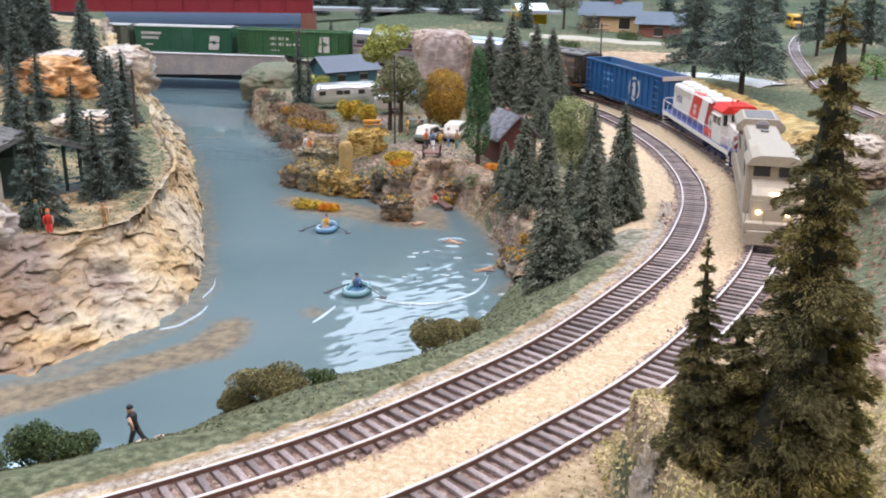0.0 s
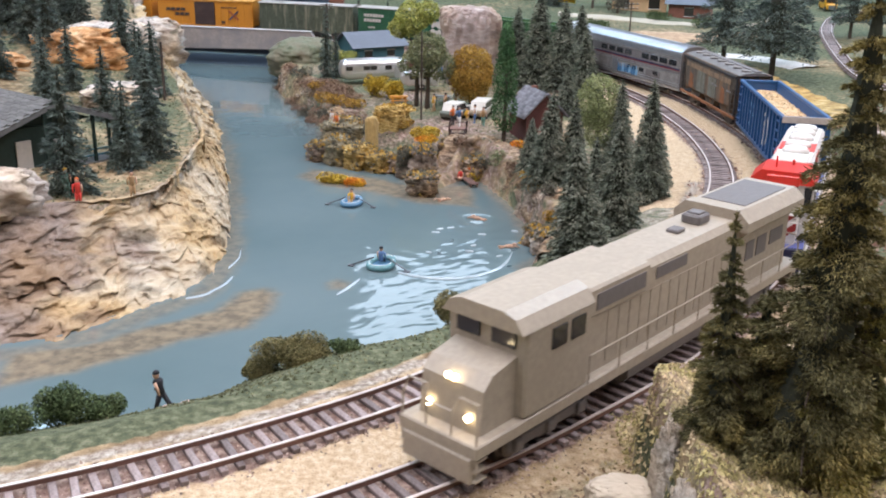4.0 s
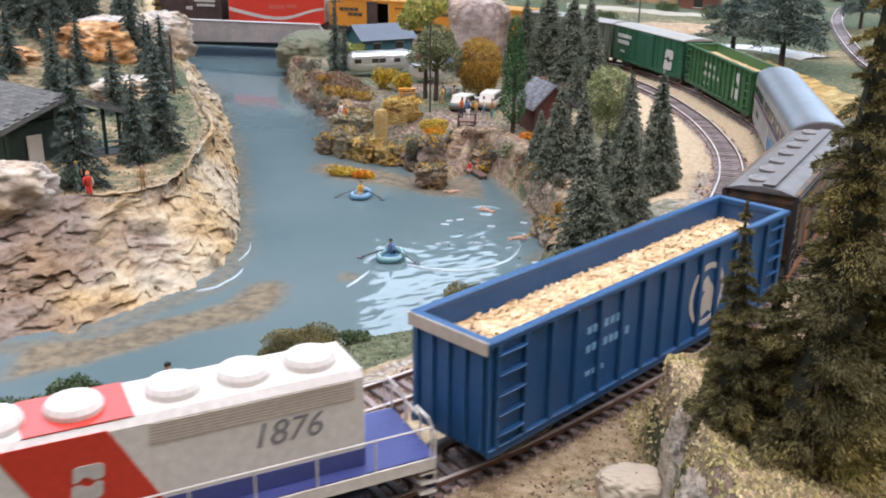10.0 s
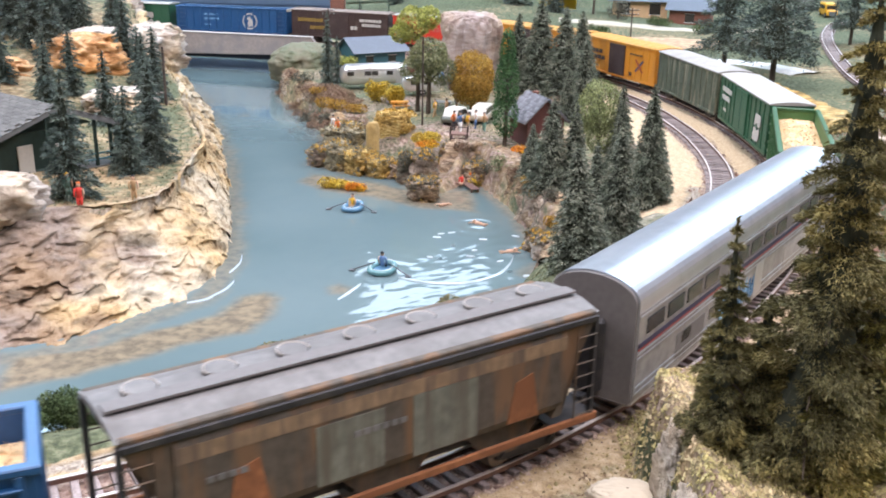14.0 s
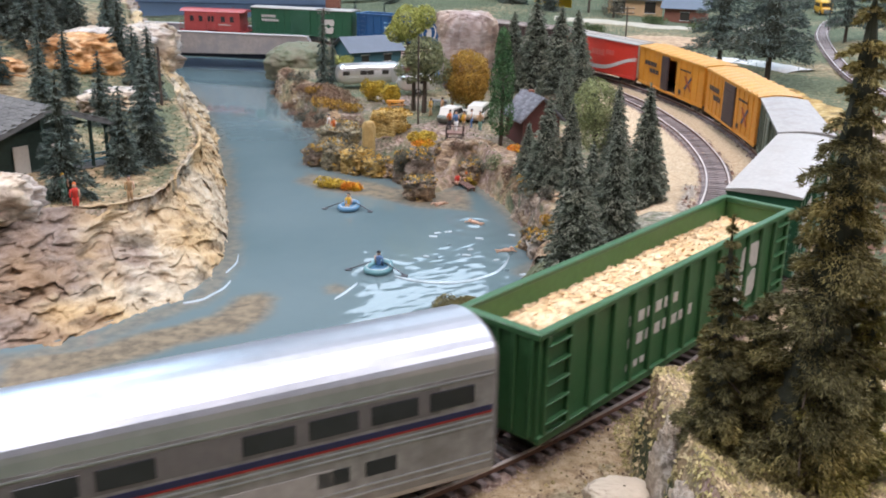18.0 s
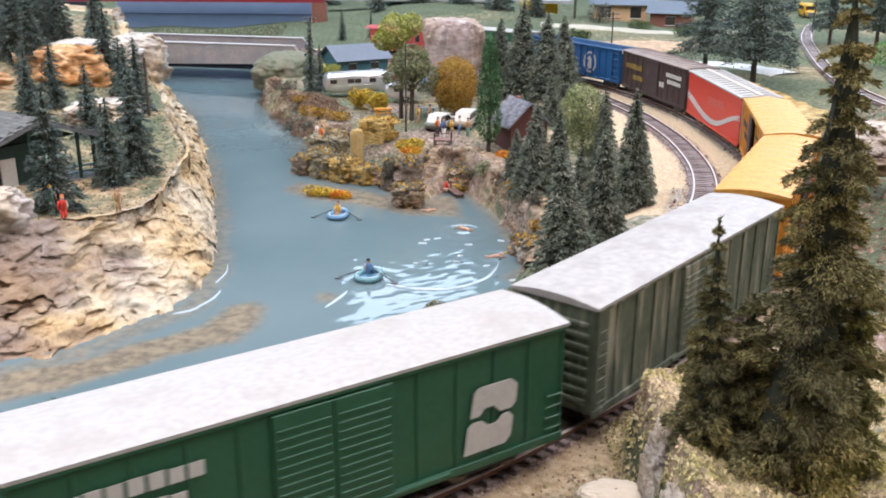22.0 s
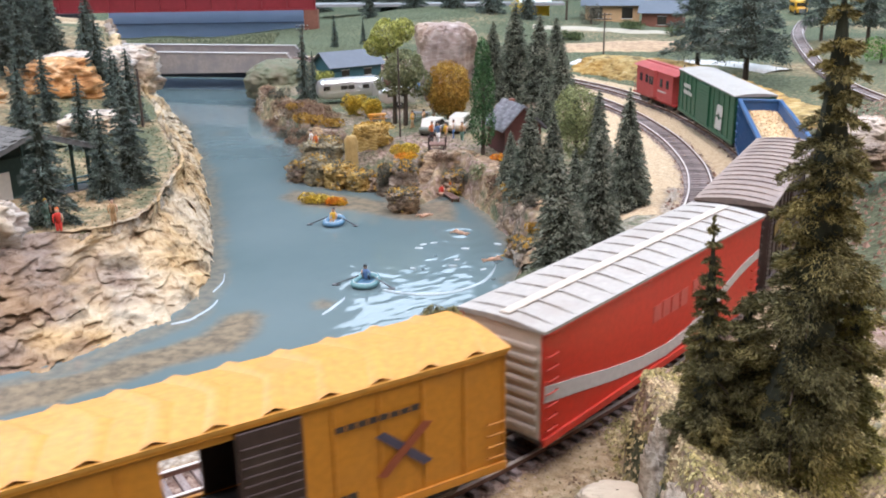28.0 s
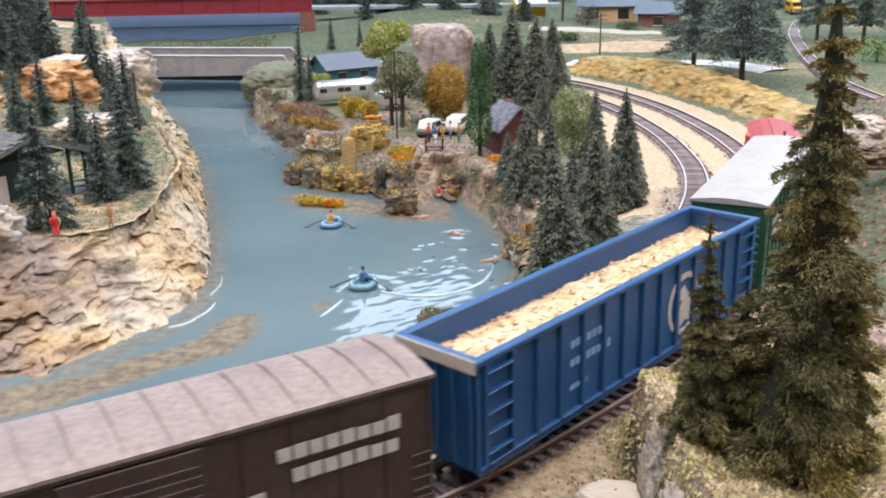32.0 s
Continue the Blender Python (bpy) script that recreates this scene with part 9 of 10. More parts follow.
leaf_tree(0.280, 1.975, 0.090, "dark round-crowned tree beside the yellow house", [((0, 0, 0.72), (0.30, 0.30, 0.30), 0.6), ((0.2, 0, 0.62), (0.22, 0.22, 0.2), 0.2), ((-0.2, 0, 0.62), (0.22, 0.22, 0.2), 0.2)], F_DARKGREY, 81, 3000, 0.0016, None, 0.003)


# ---- campsite plants ----
leaf_tree(-0.040, 1.036, 0.112, "two-toned pale lime tree on the campsite", [((-0.06, 0, 0.84), (0.16, 0.16, 0.17), 0.5), ((0.10, 0.05, 0.90), (0.12, 0.12, 0.11), 0.25), ((-0.16, 0, 0.76), (0.11, 0.11, 0.10), 0.25)], F_LIME, 21, 6500, 0.0014, None, 0.0026)
leaf_tree(-0.028, 1.022, 0.078, "grey-green drooping tree on the campsite", [((0, 0, 0.80), (0.28, 0.26, 0.25), 0.5), ((-0.16, 0, 0.62), (0.24, 0.2, 0.2), 0.25), ((0.18, 0, 0.60), (0.22, 0.2, 0.2), 0.25)], F_SAGE, 22, 8000, 0.0014, None, 0.0030)
leaf_tree(0.019, 1.028, 0.068, "golden-brown ball-shaped tree on the campsite", [((0, 0, 0.60), (0.37, 0.37, 0.40), 0.75), ((0, 0, 0.38), (0.30, 0.30, 0.26), 0.25)], F_GOLD, 23, 15000, 0.0012, None, 0.0030, limbs=False)
leaf_tree(0.047, 0.868, 0.108, "tall narrow deep green poplar beside the cabin", [((0, 0, 0.30), (0.115, 0.115, 0.22), 0.35), ((0, 0, 0.56), (0.11, 0.11, 0.24), 0.35), ((0, 0, 0.80), (0.07, 0.07, 0.20), 0.3)], F_POPLAR, 24, 6500, 0.0012, None, 0.0022, limbs=False)
bush("bush", -0.088, 1.092, 0.015, 0.012, 0.026, F_YELLOW, "yellow autumn bush by the campers", "bush", 25, 2200, 0.0014)
bush("bush", -0.066, 1.080, 0.013, 0.012, 0.022, F_YELLOW, "yellow autumn bush by the campers", "bush", 26, 2200, 0.0014)
bush("bush", -0.150, 1.36, 0.020, 0.012, 0.016, F_LIME, "pale lime bush before the teal house", "bush", 27, 1200, 0.0014)
bush("flower_bed", -0.026, 0.892, 0.017, 0.012, 0.013, F_YELLOW, "yellow flowering clump above the shore", "flowers", 28, 2200, 0.0011, -0.024)
bush("flower_bed", -0.026, 0.880, 0.014, 0.010, 0.008, F_ORANGE, "orange flowering clump above the shore", "flowers", 29, 1000, 0.0010, -0.026)
bush("water_plants", -0.104, 0.826, 0.020, 0.008, 0.010, F_YELLOW, "yellow water plants at the shore", "plants", 30, 1800, 0.0011, WATER - 0.001)
bush("water_plants", -0.086, 0.818, 0.013, 0.007, 0.009, F_ORANGE, "orange-yellow water plants at the shore", "plants", 31, 1100, 0.0011, WATER - 0.001)
bush("bush", 0.082, 0.842, 0.012, 0.010, 0.016, F_GREEN, "green bush by the cabin", "bush", 32, 1100, 0.0011)
bush("flower_bed", 0.062, 0.843, 0.012, 0.007, 0.008, F_ORANGE, "orange flowers in the grass by the cabin", "flowers", 33, 700, 0.0010)
bush("flower_bed", 0.025, 0.842, 0.012, 0.008, 0.011, F_YELLOW, "yellow flowers on the bank", "flowers", 34, 800, 0.0010)
rs = random.Random(14)
SCRUB = [(-0.200, 1.205), (-0.185, 1.165), (-0.172, 1.13), (-0.158, 1.095), (-0.142, 1.06), (-0.130, 1.03), (-0.128, 0.995), (-0.117, 0.965), (-0.095, 0.965), (-0.118, 1.06), (-0.14, 1.11), (-0.16, 1.15), (-0.215, 1.255), (-0.235, 1.30), (-0.193, 1.225), (-0.178, 1.18), (-0.166, 1.155), (-0.150, 1.115), (-0.136, 1.08), (-0.126, 1.045), (-0.134, 1.015), (-0.122, 0.985), (-0.108, 0.985), (-0.105, 1.02), (-0.120, 1.09), (-0.145, 1.145)]
for k, (x, y) in enumerate(SCRUB):
    bush("scrub", x + rs.uniform(-0.005, 0.005), y, rs.uniform(0.012, 0.018), rs.uniform(0.010, 0.016), rs.uniform(0.010, 0.018), (F_RUST, F_RUST, F_DARKGREY, F_RUST, F_RUST, F_GOLD)[k % 6], "dry rusty scrub along the lake shore", "scrub", 50 + k, 800, 0.0012, None, "shore scrub")
for k, (x, y) in enumerate([(0.008, 0.868), (0.016, 0.856), (-0.006, 0.872), (0.030, 0.838), (0.040, 0.815), (0.052, 0.785), (0.060, 0.750), (0.066, 0.715), (0.072, 0.680), (-0.046, 0.885), (-0.035, 0.875), (0.072, 0.655)]):
    bush("scrub", x, y, rs.uniform(0.007, 0.011), rs.uniform(0.008, 0.012), rs.uniform(0.008, 0.014), (F_RUST, F_GOLD, F_GOLD, F_DARKGREY, F_SAGE)[k % 5], "dry scrub hanging on the island bank", "scrub", 70 + k, 600, 0.0010, None, "bank scrub")
bush("bush", -0.044, 0.845, 0.009, 0.008, 0.030, F_DARKGREY, "dark grey-green pointed shrub on the rock", "bush", 90, 2200, 0.0010, -0.048)
bush("bush", -0.106, 0.918, 0.015, 0.012, 0.020, F_DARKGREY, "dark moss on the shore rock", "bush", 91, 1200, 0.0010, -0.040)
bush("bush", -0.050, 0.938, 0.014, 0.010, 0.010, F_GOLD, "dry golden moss on the shore rock", "bush", 92, 1300, 0.0010, -0.024)

# ---- near bank ----
bush("bush", -0.072, 0.402, 0.021, 0.011, 0.0155, F_OLIVE, "olive lichen bush on the near bank", "bush", 101, 20000, 0.00058, None, "near bank bushes", 11)
bush("bush", -0.090, 0.404, 0.010, 0.008, 0.010, F_OLIVE, "small olive lichen bush on the near bank", "bush", 102, 6000, 0.00058, None, "near bank bushes", 6)
bush("bush", -0.048, 0.394, 0.009, 0.006, 0.0055, F_GREEN, "small green bush on the near bank", "bush", 103, 1800, 0.0008, None, "near bank bushes", 6)
bush("bush", 0.004, 0.446, 0.016, 0.010, 0.0165, F_OLIVE, "olive lichen bush beside the lake", "bush", 104, 16000, 0.00058, None, "near bank bushes", 9)
bush("bush", 0.018, 0.458, 0.010, 0.008, 0.011, F_OLIVE, "small olive lichen bush beside the lake", "bush", 105, 6000, 0.00058, None, "near bank bushes", 6)
bush("bush", -0.158, 0.347, 0.014, 0.010, 0.019, F_GREEN, "dark green bush at the foot of the bank", "bush", 106, 9000, 0.0007, None, "near bank bushes", 8)
bush("bush", -0.142, 0.346, 0.010, 0.008, 0.011, F_GREEN, "dark green bush at the foot of the bank", "bush", 107, 5000, 0.0007, None, "near bank bushes", 6)
bush("bush", -0.178, 0.336, 0.016, 0.010, 0.014, F_GREEN, "dark green bush at the foot of the bank", "bush", 108, 5000, 0.0007, None, "near bank bushes", 6)


# ---- little modelled figures, each a plain doll ----
SKIN = mat("doll_skin", (0.55, 0.33, 0.22), 0.6, 0, 0.05, 300, 0)
def cloth(n, c):
    return mat(n, c, 0.75, 0, 0.12, 400, 0)


C_BLACK, C_ORANGE, C_RED, C_GREEN, C_TAN, C_WHITE, C_BLUE, C_YEL = (cloth("black_doll_paint", (0.018, 0.018, 0.022)), cloth("orange_doll_paint", (0.62, 0.15, 0.03)), cloth("red_doll_paint", (0.62, 0.045, 0.03)), cloth("green_doll_paint", (0.12, 0.22, 0.17)),
    cloth("tan_doll_paint", (0.42, 0.26, 0.13)), cloth("white_doll_paint", (0.72, 0.70, 0.66)), cloth("blue_doll_paint", (0.10, 0.18, 0.34)), cloth("yellow_doll_paint", (0.66, 0.38, 0.04)))


def doll(x, y, z, turn, shirt, legs, label, stride=0.0, h=0.0205, sit=False, hair=None, lean=0.0):
    """A small toy figure in one mesh: slots are skin, shirt, legs, hair."""
    g, s = Geo(), h / 0.0205
    hip = 0.0098 if not sit else 0.003
    for k, sy in enumerate((-1, 1)):
        sx = stride * sy
        if sit:
            g.tube([(0, sy * 0.0011, hip), (0.0042, sy * 0.0013, hip), (0.0048, sy * 0.0013, 0.0002)], [0.0011, 0.0009, 0.0007], 6, 2)
        else:
            g.tube([(0, sy * 0.0010, hip), (sx * 0.45 + 0.0004, sy * 0.0011, hip * 0.5), (sx, sy * 0.0011, 0.0006), (sx + 0.0016, sy * 0.0011, 0.0003)], [0.0013, 0.0010, 0.0008, 0.0006], 7, 2)
        g.tube([(0.0002, sy * 0.0024, hip + 0.0058), (-sx * 0.3 + 0.0006, sy * 0.0031, hip + 0.0028), (-sx * 0.5 + 0.0016, sy * 0.0028, hip + 0.0002)], [0.0008, 0.00065, 0.0005], 6, 0 if k else 1)
    g.lathe([(0.0013, hip - 0.0006), (0.0018, hip), (0.0017, hip + 0.003), (0.0023, hip + 0.0054), (0.0016, hip + 0.0066), (0.0006, hip + 0.0070)], 10, (0, 0, 0), "z", 1)
    g.lathe([(0.0006, hip + 0.0066), (0.0013, hip + 0.0076), (0.0014, hip + 0.0088), (0.0010, hip + 0.0098), (0.0003, hip + 0.0102)], 10, (0.0002, 0, 0), "z", 0)
    g.lathe([(0.0015, hip + 0.0090), (0.0013, hip + 0.0100), (0.0005, hip + 0.0106)], 10, (-0.0001, 0, 0), "z", 3)
    ob = single("figurine", g, [SKIN, shirt, legs, hair or C_BLACK], label, "figurine", pose(x, y, z, 0, lean, turn) @ Matrix.Diagonal((s, s, s, 1)), smooth=True)
    return ob


doll(-0.132, 0.392, ground_at(-0.132, 0.392), 172, C_BLACK, C_BLACK, "dark-clad walking toy figure on the lake bank", 0.0046, 0.0225, lean=9)
doll(-0.247, 0.603, ground_at(-0.247, 0.603), -80, C_RED, C_RED, "red-clad toy figure on the cliff edge", 0.0, 0.0200, hair=C_ORANGE)
doll(-0.262, 0.622, ground_at(-0.262, 0.622), -40, C_GREEN, C_GREEN, "green-clad toy figure behind the cliff edge", 0.0, 0.0205, hair=C_YEL)
doll(-0.219, 0.627, ground_at(-0.219, 0.627), -70, C_TAN, C_TAN, "tan-clad toy figure on the peninsula", 0.0, 0.0195)
for k, (x, y, a, sh, lg, z_) in enumerate([(-0.123, 0.958, 200, C_WHITE, C_TAN, -0.030), (-0.117, 0.950, 240, C_ORANGE, C_TAN, -0.031), (0.006, 0.900, 250, C_BLUE, C_WHITE, -0.0135), (0.000, 0.905, 230, C_ORANGE, C_BLACK, -0.0135),
                                           (0.014, 0.928, 210, C_YEL, C_TAN, None), (0.030, 0.932, 260, C_TAN, C_GREEN, None), (0.022, 0.944, 180, C_WHITE, C_BLUE, None), (-0.008, 1.01, 160, C_TAN, C_WHITE, None), (-0.02, 1.0, 190, C_YEL, C_TAN, None), (0.003, 1.045, 220, C_WHITE, C_TAN, None)]):
    doll(x, y, ground_at(x, y) if z_ is None else z_, a, sh, lg, "small painted toy figure at the campsite", 0.0008 * (k % 3), 0.019)
doll(0.079, 0.858, ground_at(0.079, 0.858), 250, C_ORANGE, C_RED, "orange-clad seated toy figure by the cabin", 0, 0.019, True, C_RED)

# ---- boats, swimmers, dock ----
M_RAFT = mat("blue_rubber_raft", (0.10, 0.22, 0.34), 0.4, 0, 0.1, 200, 0)
M_RAFTG = mat("green_rubber_raft", (0.13, 0.27, 0.29), 0.4, 0, 0.15, 200, 0)
M_OAR = mat("oar_wood", (0.08, 0.08, 0.09), 0.5, 0, 0.1, 200, 0)


def raft(x, y, turn, material, label, rider, hair, L=0.0098, W=0.0068):
    b = base("raft", label, "boat", pose(x, y, WATER, 0, 0, turn))
    n = 26
    pts = [(L * math.copysign(abs(math.cos(a)) ** 0.75, math.cos(a)), W * math.copysign(abs(math.sin(a)) ** 0.75, math.sin(a)), 0.0022 + (0.0014 if math.cos(a) > 0.6 else 0)) for a in (2 * math.pi * k / n for k in range(n + 1))]
    part("tube", Geo().tube(pts, 0.0021, 8, 0, False), material, b, smooth=True)
    part("floor", Geo().prism([(p[0] * 0.96, p[1] * 0.96) for p in pts[:-1]], 0.0006, 0.0016, "z"), M_RAFT, b)
    part("stripe", Geo().tube([(p[0] * 1.0, p[1] * 1.0, p[2] + 0.0021) for p in pts], 0.00022, 5, 0, False), C_WHITE, b, "pale stripe")
    for sy in (-1, 1):
        part("oar", Geo().tube([(0.001, sy * W * 0.7, 0.0060), (-0.0045, sy * (W + 0.013), 0.0006)], 0.00045, 5).box(-0.0065, -0.0030, *sorted((sy * (W + 0.0105), sy * (W + 0.0145))), 0.0002, 0.0009), M_OAR, b)
    return b


raft(-0.083, 0.758, 80, M_RAFT, "blue rubber raft with oars on the lake", None, None)
doll(-0.083, 0.757, WATER + 0.0016, 255, C_YEL, C_TAN, "yellow-clad toy rower in the blue raft", 0, 0.019, True)
raft(-0.048, 0.610, 75, M_RAFTG, "green rubber raft with oars on the lake", None, None, 0.0098, 0.0075)
doll(-0.048, 0.612, WATER + 0.0016, 75, C_BLUE, C_BLACK, "dark-clad toy rower in the green raft", 0, 0.019, True)


def swimmer(x, y, turn, label):
    g = Geo()
    g.lathe([(0.0003, -0.0042), (0.0014, -0.003), (0.0017, 0.0), (0.0012, 0.0024)], 9, (0, 0, 0.0004), "x", 0)
    g.lathe([(0.0004, -0.0013), (0.0013, 0), (0.0004, 0.0013)], 9, (0.0040, 0, 0.0012), "z", 0)
    for sy in (-1, 1):
        g.tube([(0.0018, sy * 0.0016, 0.0008), (0.0046, sy * 0.0040, 0.0014), (0.0066, sy * 0.0032, 0.0004)], 0.0005, 5, 0)
        g.tube([(-0.0035, sy * 0.0008, 0.0004), (-0.0080, sy * 0.0020, 0.0002)], 0.0006, 5, 0)
    return single("swimmer_figurine", g, SKIN, label, "figurine", pose(x, y, WATER + 0.0004, 0, 0, turn), smooth=True)


swimmer(0.020, 0.724, 150, "small toy swimmer in the lake")
swimmer(0.042, 0.656, 10, "small toy swimmer splashing in the cove")
swimmer(-0.008, 0.775, 220, "small toy swimmer by the dock")

M_DOCK = piece_varied(mat("dock_planks", (0.20, 0.11, 0.085), 0.8, 0, 0.2, 400, 0.3), 0.3)
# pale colour that paints the highlights on the ripples
M_RIPPLEGLINT = mat("ripple_painted_highlight", (0.40, 0.47, 0.50), 0.15, 0, 0.1, 200, 0)
dk = base("dock", "small brown plank dock at the shore", "dock", pose(0.010, 0.846, WATER + 0.0035, 0, 0, 20))
for k in range(9):
    part("plank", Geo().box(-0.016 + k * 0.0036, -0.0130 + k * 0.0036, -0.006, 0.006, -0.0004, 0.0004, 0.0001), M_DOCK, dk)
for k in range(7):
    part("plank", Geo().box(-0.004, 0.004, -0.030 + k * 0.0036, -0.0270 + k * 0.0036, -0.0006, 0.0002, 0.0001), M_DOCK, dk)
for x, y in ((-0.014, -0.005), (-0.014, 0.005), (0.014, 0.005), (0.003, -0.028), (-0.003, -0.028)):
    part("pile", Geo().tube([(x, y, -0.010), (x, y, -0.0005)], 0.0007, 6), M_DOCK, dk)
doll(0.008, 0.830, WATER + 0.004, 250, C_RED, SKIN, "small toy sunbather on the dock", 0, 0.016, True)
doll(0.016, 0.846, WATER + 0.004, 230, C_ORANGE, SKIN, "small toy sunbather on the dock", 0, 0.016, True)
M_STAIR = mat("dark_stair_wood", (0.06, 0.035, 0.03), 0.8, 0, 0.2, 400, 0.2)
st = base("lookout_stairs", "dark wooden lookout platform with stairs to the dock", "stairs", pose(0.005, 0.893, -0.0145, 0, 0, -4))
part("platform", Geo().box(-0.009, 0.009, -0.006, 0.008, -0.0006, 0.0006), M_DOCK, st)
for x in (-0.008, 0.008):
    part("stringer", Geo().tube([(x * 0.8, -0.006, 0.0), (x * 0.8, -0.032, -0.033)], 0.0007, 5), M_STAIR, st)
    for y in (-0.006, 0.007):
        part("post", Geo().tube([(x, y, -0.036), (x, y, 0.0075)], 0.0006, 5), M_STAIR, st)
    part("handrail", Geo().tube([(x, 0.007, 0.0072), (x, -0.006, 0.0072)], 0.0004, 5), M_STAIR, st)
for k in range(9):
    part("tread", Geo().box(-0.0062, 0.0062, -0.0085 - k * 0.0029, -0.0062 - k * 0.0029, -0.0034 - k * 0.0036, -0.0028 - k * 0.0036), M_STAIR, st)
for s_ in (-1, 1):
    part("front_rail", Geo().tube([(-0.008, -0.006 if s_ < 0 else 0.007, 0.0036 + 0.0036), (0.008, -0.006 if s_ < 0 else 0.007, 0.0072)], 0.0004, 5), M_STAIR, st)


def picnic_table(x, y, turn, material, label):
    b = base("picnic_table", label, "table", pose(x, y, ground_at(x, y), 0, 0, turn))
    part("top", Geo().box(-0.010, 0.010, -0.0045, 0.0045, 0.0080, 0.0088, 0.0002), material, b)
    for sy in (-1, 1):
        part("bench", Geo().box(-0.010, 0.010, *sorted((sy * 0.0060, sy * 0.0090)), 0.0046, 0.0053, 0.0001), material, b)
    for x_ in (-0.007, 0.007):
        for sy in (-1, 1):
            part("leg", Geo().tube([(x_, sy * 0.002, 0.0082), (x_, sy * 0.0080, -0.001)], 0.0005, 5), material, b)
    return b


picnic_table(-0.060, 1.052, 10, mat("orange_table_paint", (0.66, 0.26, 0.02), 0.5, 0, 0.1, 200, 0), "orange picnic table on the campsite")
picnic_table(-0.012, 1.06, -10, M_TRIM, "grey picnic table on the campsite")
picnic_table(0.020, 1.00, 30, M_PALE, "pale picnic table under the round tree")

# a fire's glow seat: stones round warm embers near the cabin
cf = base("campfire", "small stone campfire ring with orange embers", "campfire", pose(0.082, 0.846, ground_at(0.082, 0.846)))
for k in range(9):
    a = 2 * math.pi * k / 9
    part("stone", Geo().lathe([(0.0002, 0), (0.0010, 0.0004), (0.0009, 0.0012), (0.0002, 0.0016)], 6, (0.0034 * math.cos(a), 0.0034 * math.sin(a), -0.0002)), M_POSTROCK, cf)
part("embers", Geo().lathe([(0.0024, 0.0), (0.0016, 0.0030), (0.0004, 0.0062)], 8), glow("ember_glow", (1.0, 0.28, 0.06), 1.6), cf, "glowing orange embers")


# ---- ripples on the water, low ridges with painted highlights ----
def ripple(line, w, label="pale ripple ridge with its highlight painted in"):
    q, s = spline(line, 0.002)
    t, n = normals(q)
    f = np.sin(np.linspace(0, np.pi, len(q))) ** 0.5
    ww = w * f * (1 + 0.5 * fbm(q[:, 0] * 90, q[:, 1] * 90, 1.0, 2))
    rows = [np.c_[q + n * (u * ww)[:, None], np.full(len(q), WATER + h)] for u, h in ((-1, 0.0), (0, 0.0012), (1, 0.0))]
    v = np.stack(rows, 1).reshape(-1, 3)
    i = np.arange(len(q) - 1)[:, None] * 3
    fc = np.concatenate([np.c_[i + a, i + a + 1, i + a + 4, i + a + 3] for a in (0, 1)])
    return tagged(new("water_ripple", np_mesh("water_ripple", v, fc, M_RIPPLEGLINT)), label, "ripple", "ripples", "structure")


ripple([(-0.036, 0.598), (-0.015, 0.590), (0.010, 0.592), (0.030, 0.608), (0.040, 0.630), (0.044, 0.648)], 0.0012)
ripple([(-0.060, 0.585), (-0.066, 0.570), (-0.072, 0.556)], 0.0009)
ripple([(-0.152, 0.556), (-0.146, 0.570), (-0.1435, 0.585)], 0.0006)
ripple([(-0.164, 0.545), (-0.154, 0.552), (-0.150, 0.560)], 0.0008)
ripple([(-0.150, 0.60), (-0.1475, 0.62), (-0.150, 0.64)], 0.0005)
for k in range(14):
    x, y = rs.uniform(-0.02, 0.062), rs.uniform(0.60, 0.70)
    a = rs.uniform(-0.5, 0.5)
    L_ = rs.uniform(0.0012, 0.0032)
    ripple([(x - L_ * math.cos(a), y - L_ * math.sin(a)), (x, y + 0.0006), (x + L_ * math.cos(a), y + L_ * math.sin(a))], rs.uniform(0.0004, 0.0009))

# ---- loose stones and ballast ----
M_STONE = island_varied(mat("ballast_stone", (0.34, 0.255, 0.21), 0.9, 0, 0.3, 500, 0.2, (0.48, 0.38, 0.30), (0.4, 0.65), 60), 0.5)


lichen(("shore_rock", "sandstone_block"), 220, 0.0011, F_GOLD, "golden lichen crumbs on the shore rocks", 31)
lichen(("shore_rock",), 380, 0.0011, F_DARKGREY, "dark grey lichen crumbs on the shore rocks", 32, 0.0)
rg = np.random.RandomState(6)


def beside(line, n, off, spread, lo, hi):
    q = line[(line[:, 0] > lo[0]) & (line[:, 0] < hi[0]) & (line[:, 1] > lo[1]) & (line[:, 1] < hi[1])]
    t, nn = normals(q)
    i = rg.randint(0, len(q), n)
    d = off * rg.choice((-1, 1), n) + rg.normal(0, spread, n)
    p = q[i] + nn[i] * d[:, None] + t[i] * rg.uniform(-0.002, 0.002, n)[:, None]
    z = ground(p[:, 0], p[:, 1])[0]
    return np.c_[p, z]


scatter("ballast_gravel", np.vstack([beside(A_XY, 5000, 0.0130, 0.0022, (-0.25, 0.15), (0.5, 1.3)), beside(B_XY, 5000, 0.0130, 0.0022, (-0.25, 0.15), (0.5, 1.3)), beside(A_XY, 2500, 0.0, 0.006, (-0.2, 0.15), (0.5, 1.1)), beside(B_XY, 2500, 0.0, 0.006, (-0.2, 0.15), (0.5, 1.1))]),
        0.00062, M_STONE, "brown and pink ballast gravel along the tracks", 1)
near_side = beside(B_XY, 9000, 0.032, 0.007, (-0.12, 0.15), (0.30, 0.75))
near_side = near_side[line_distance(A_COARSE, near_side[:, 0], near_side[:, 1])[0] > 0.060]
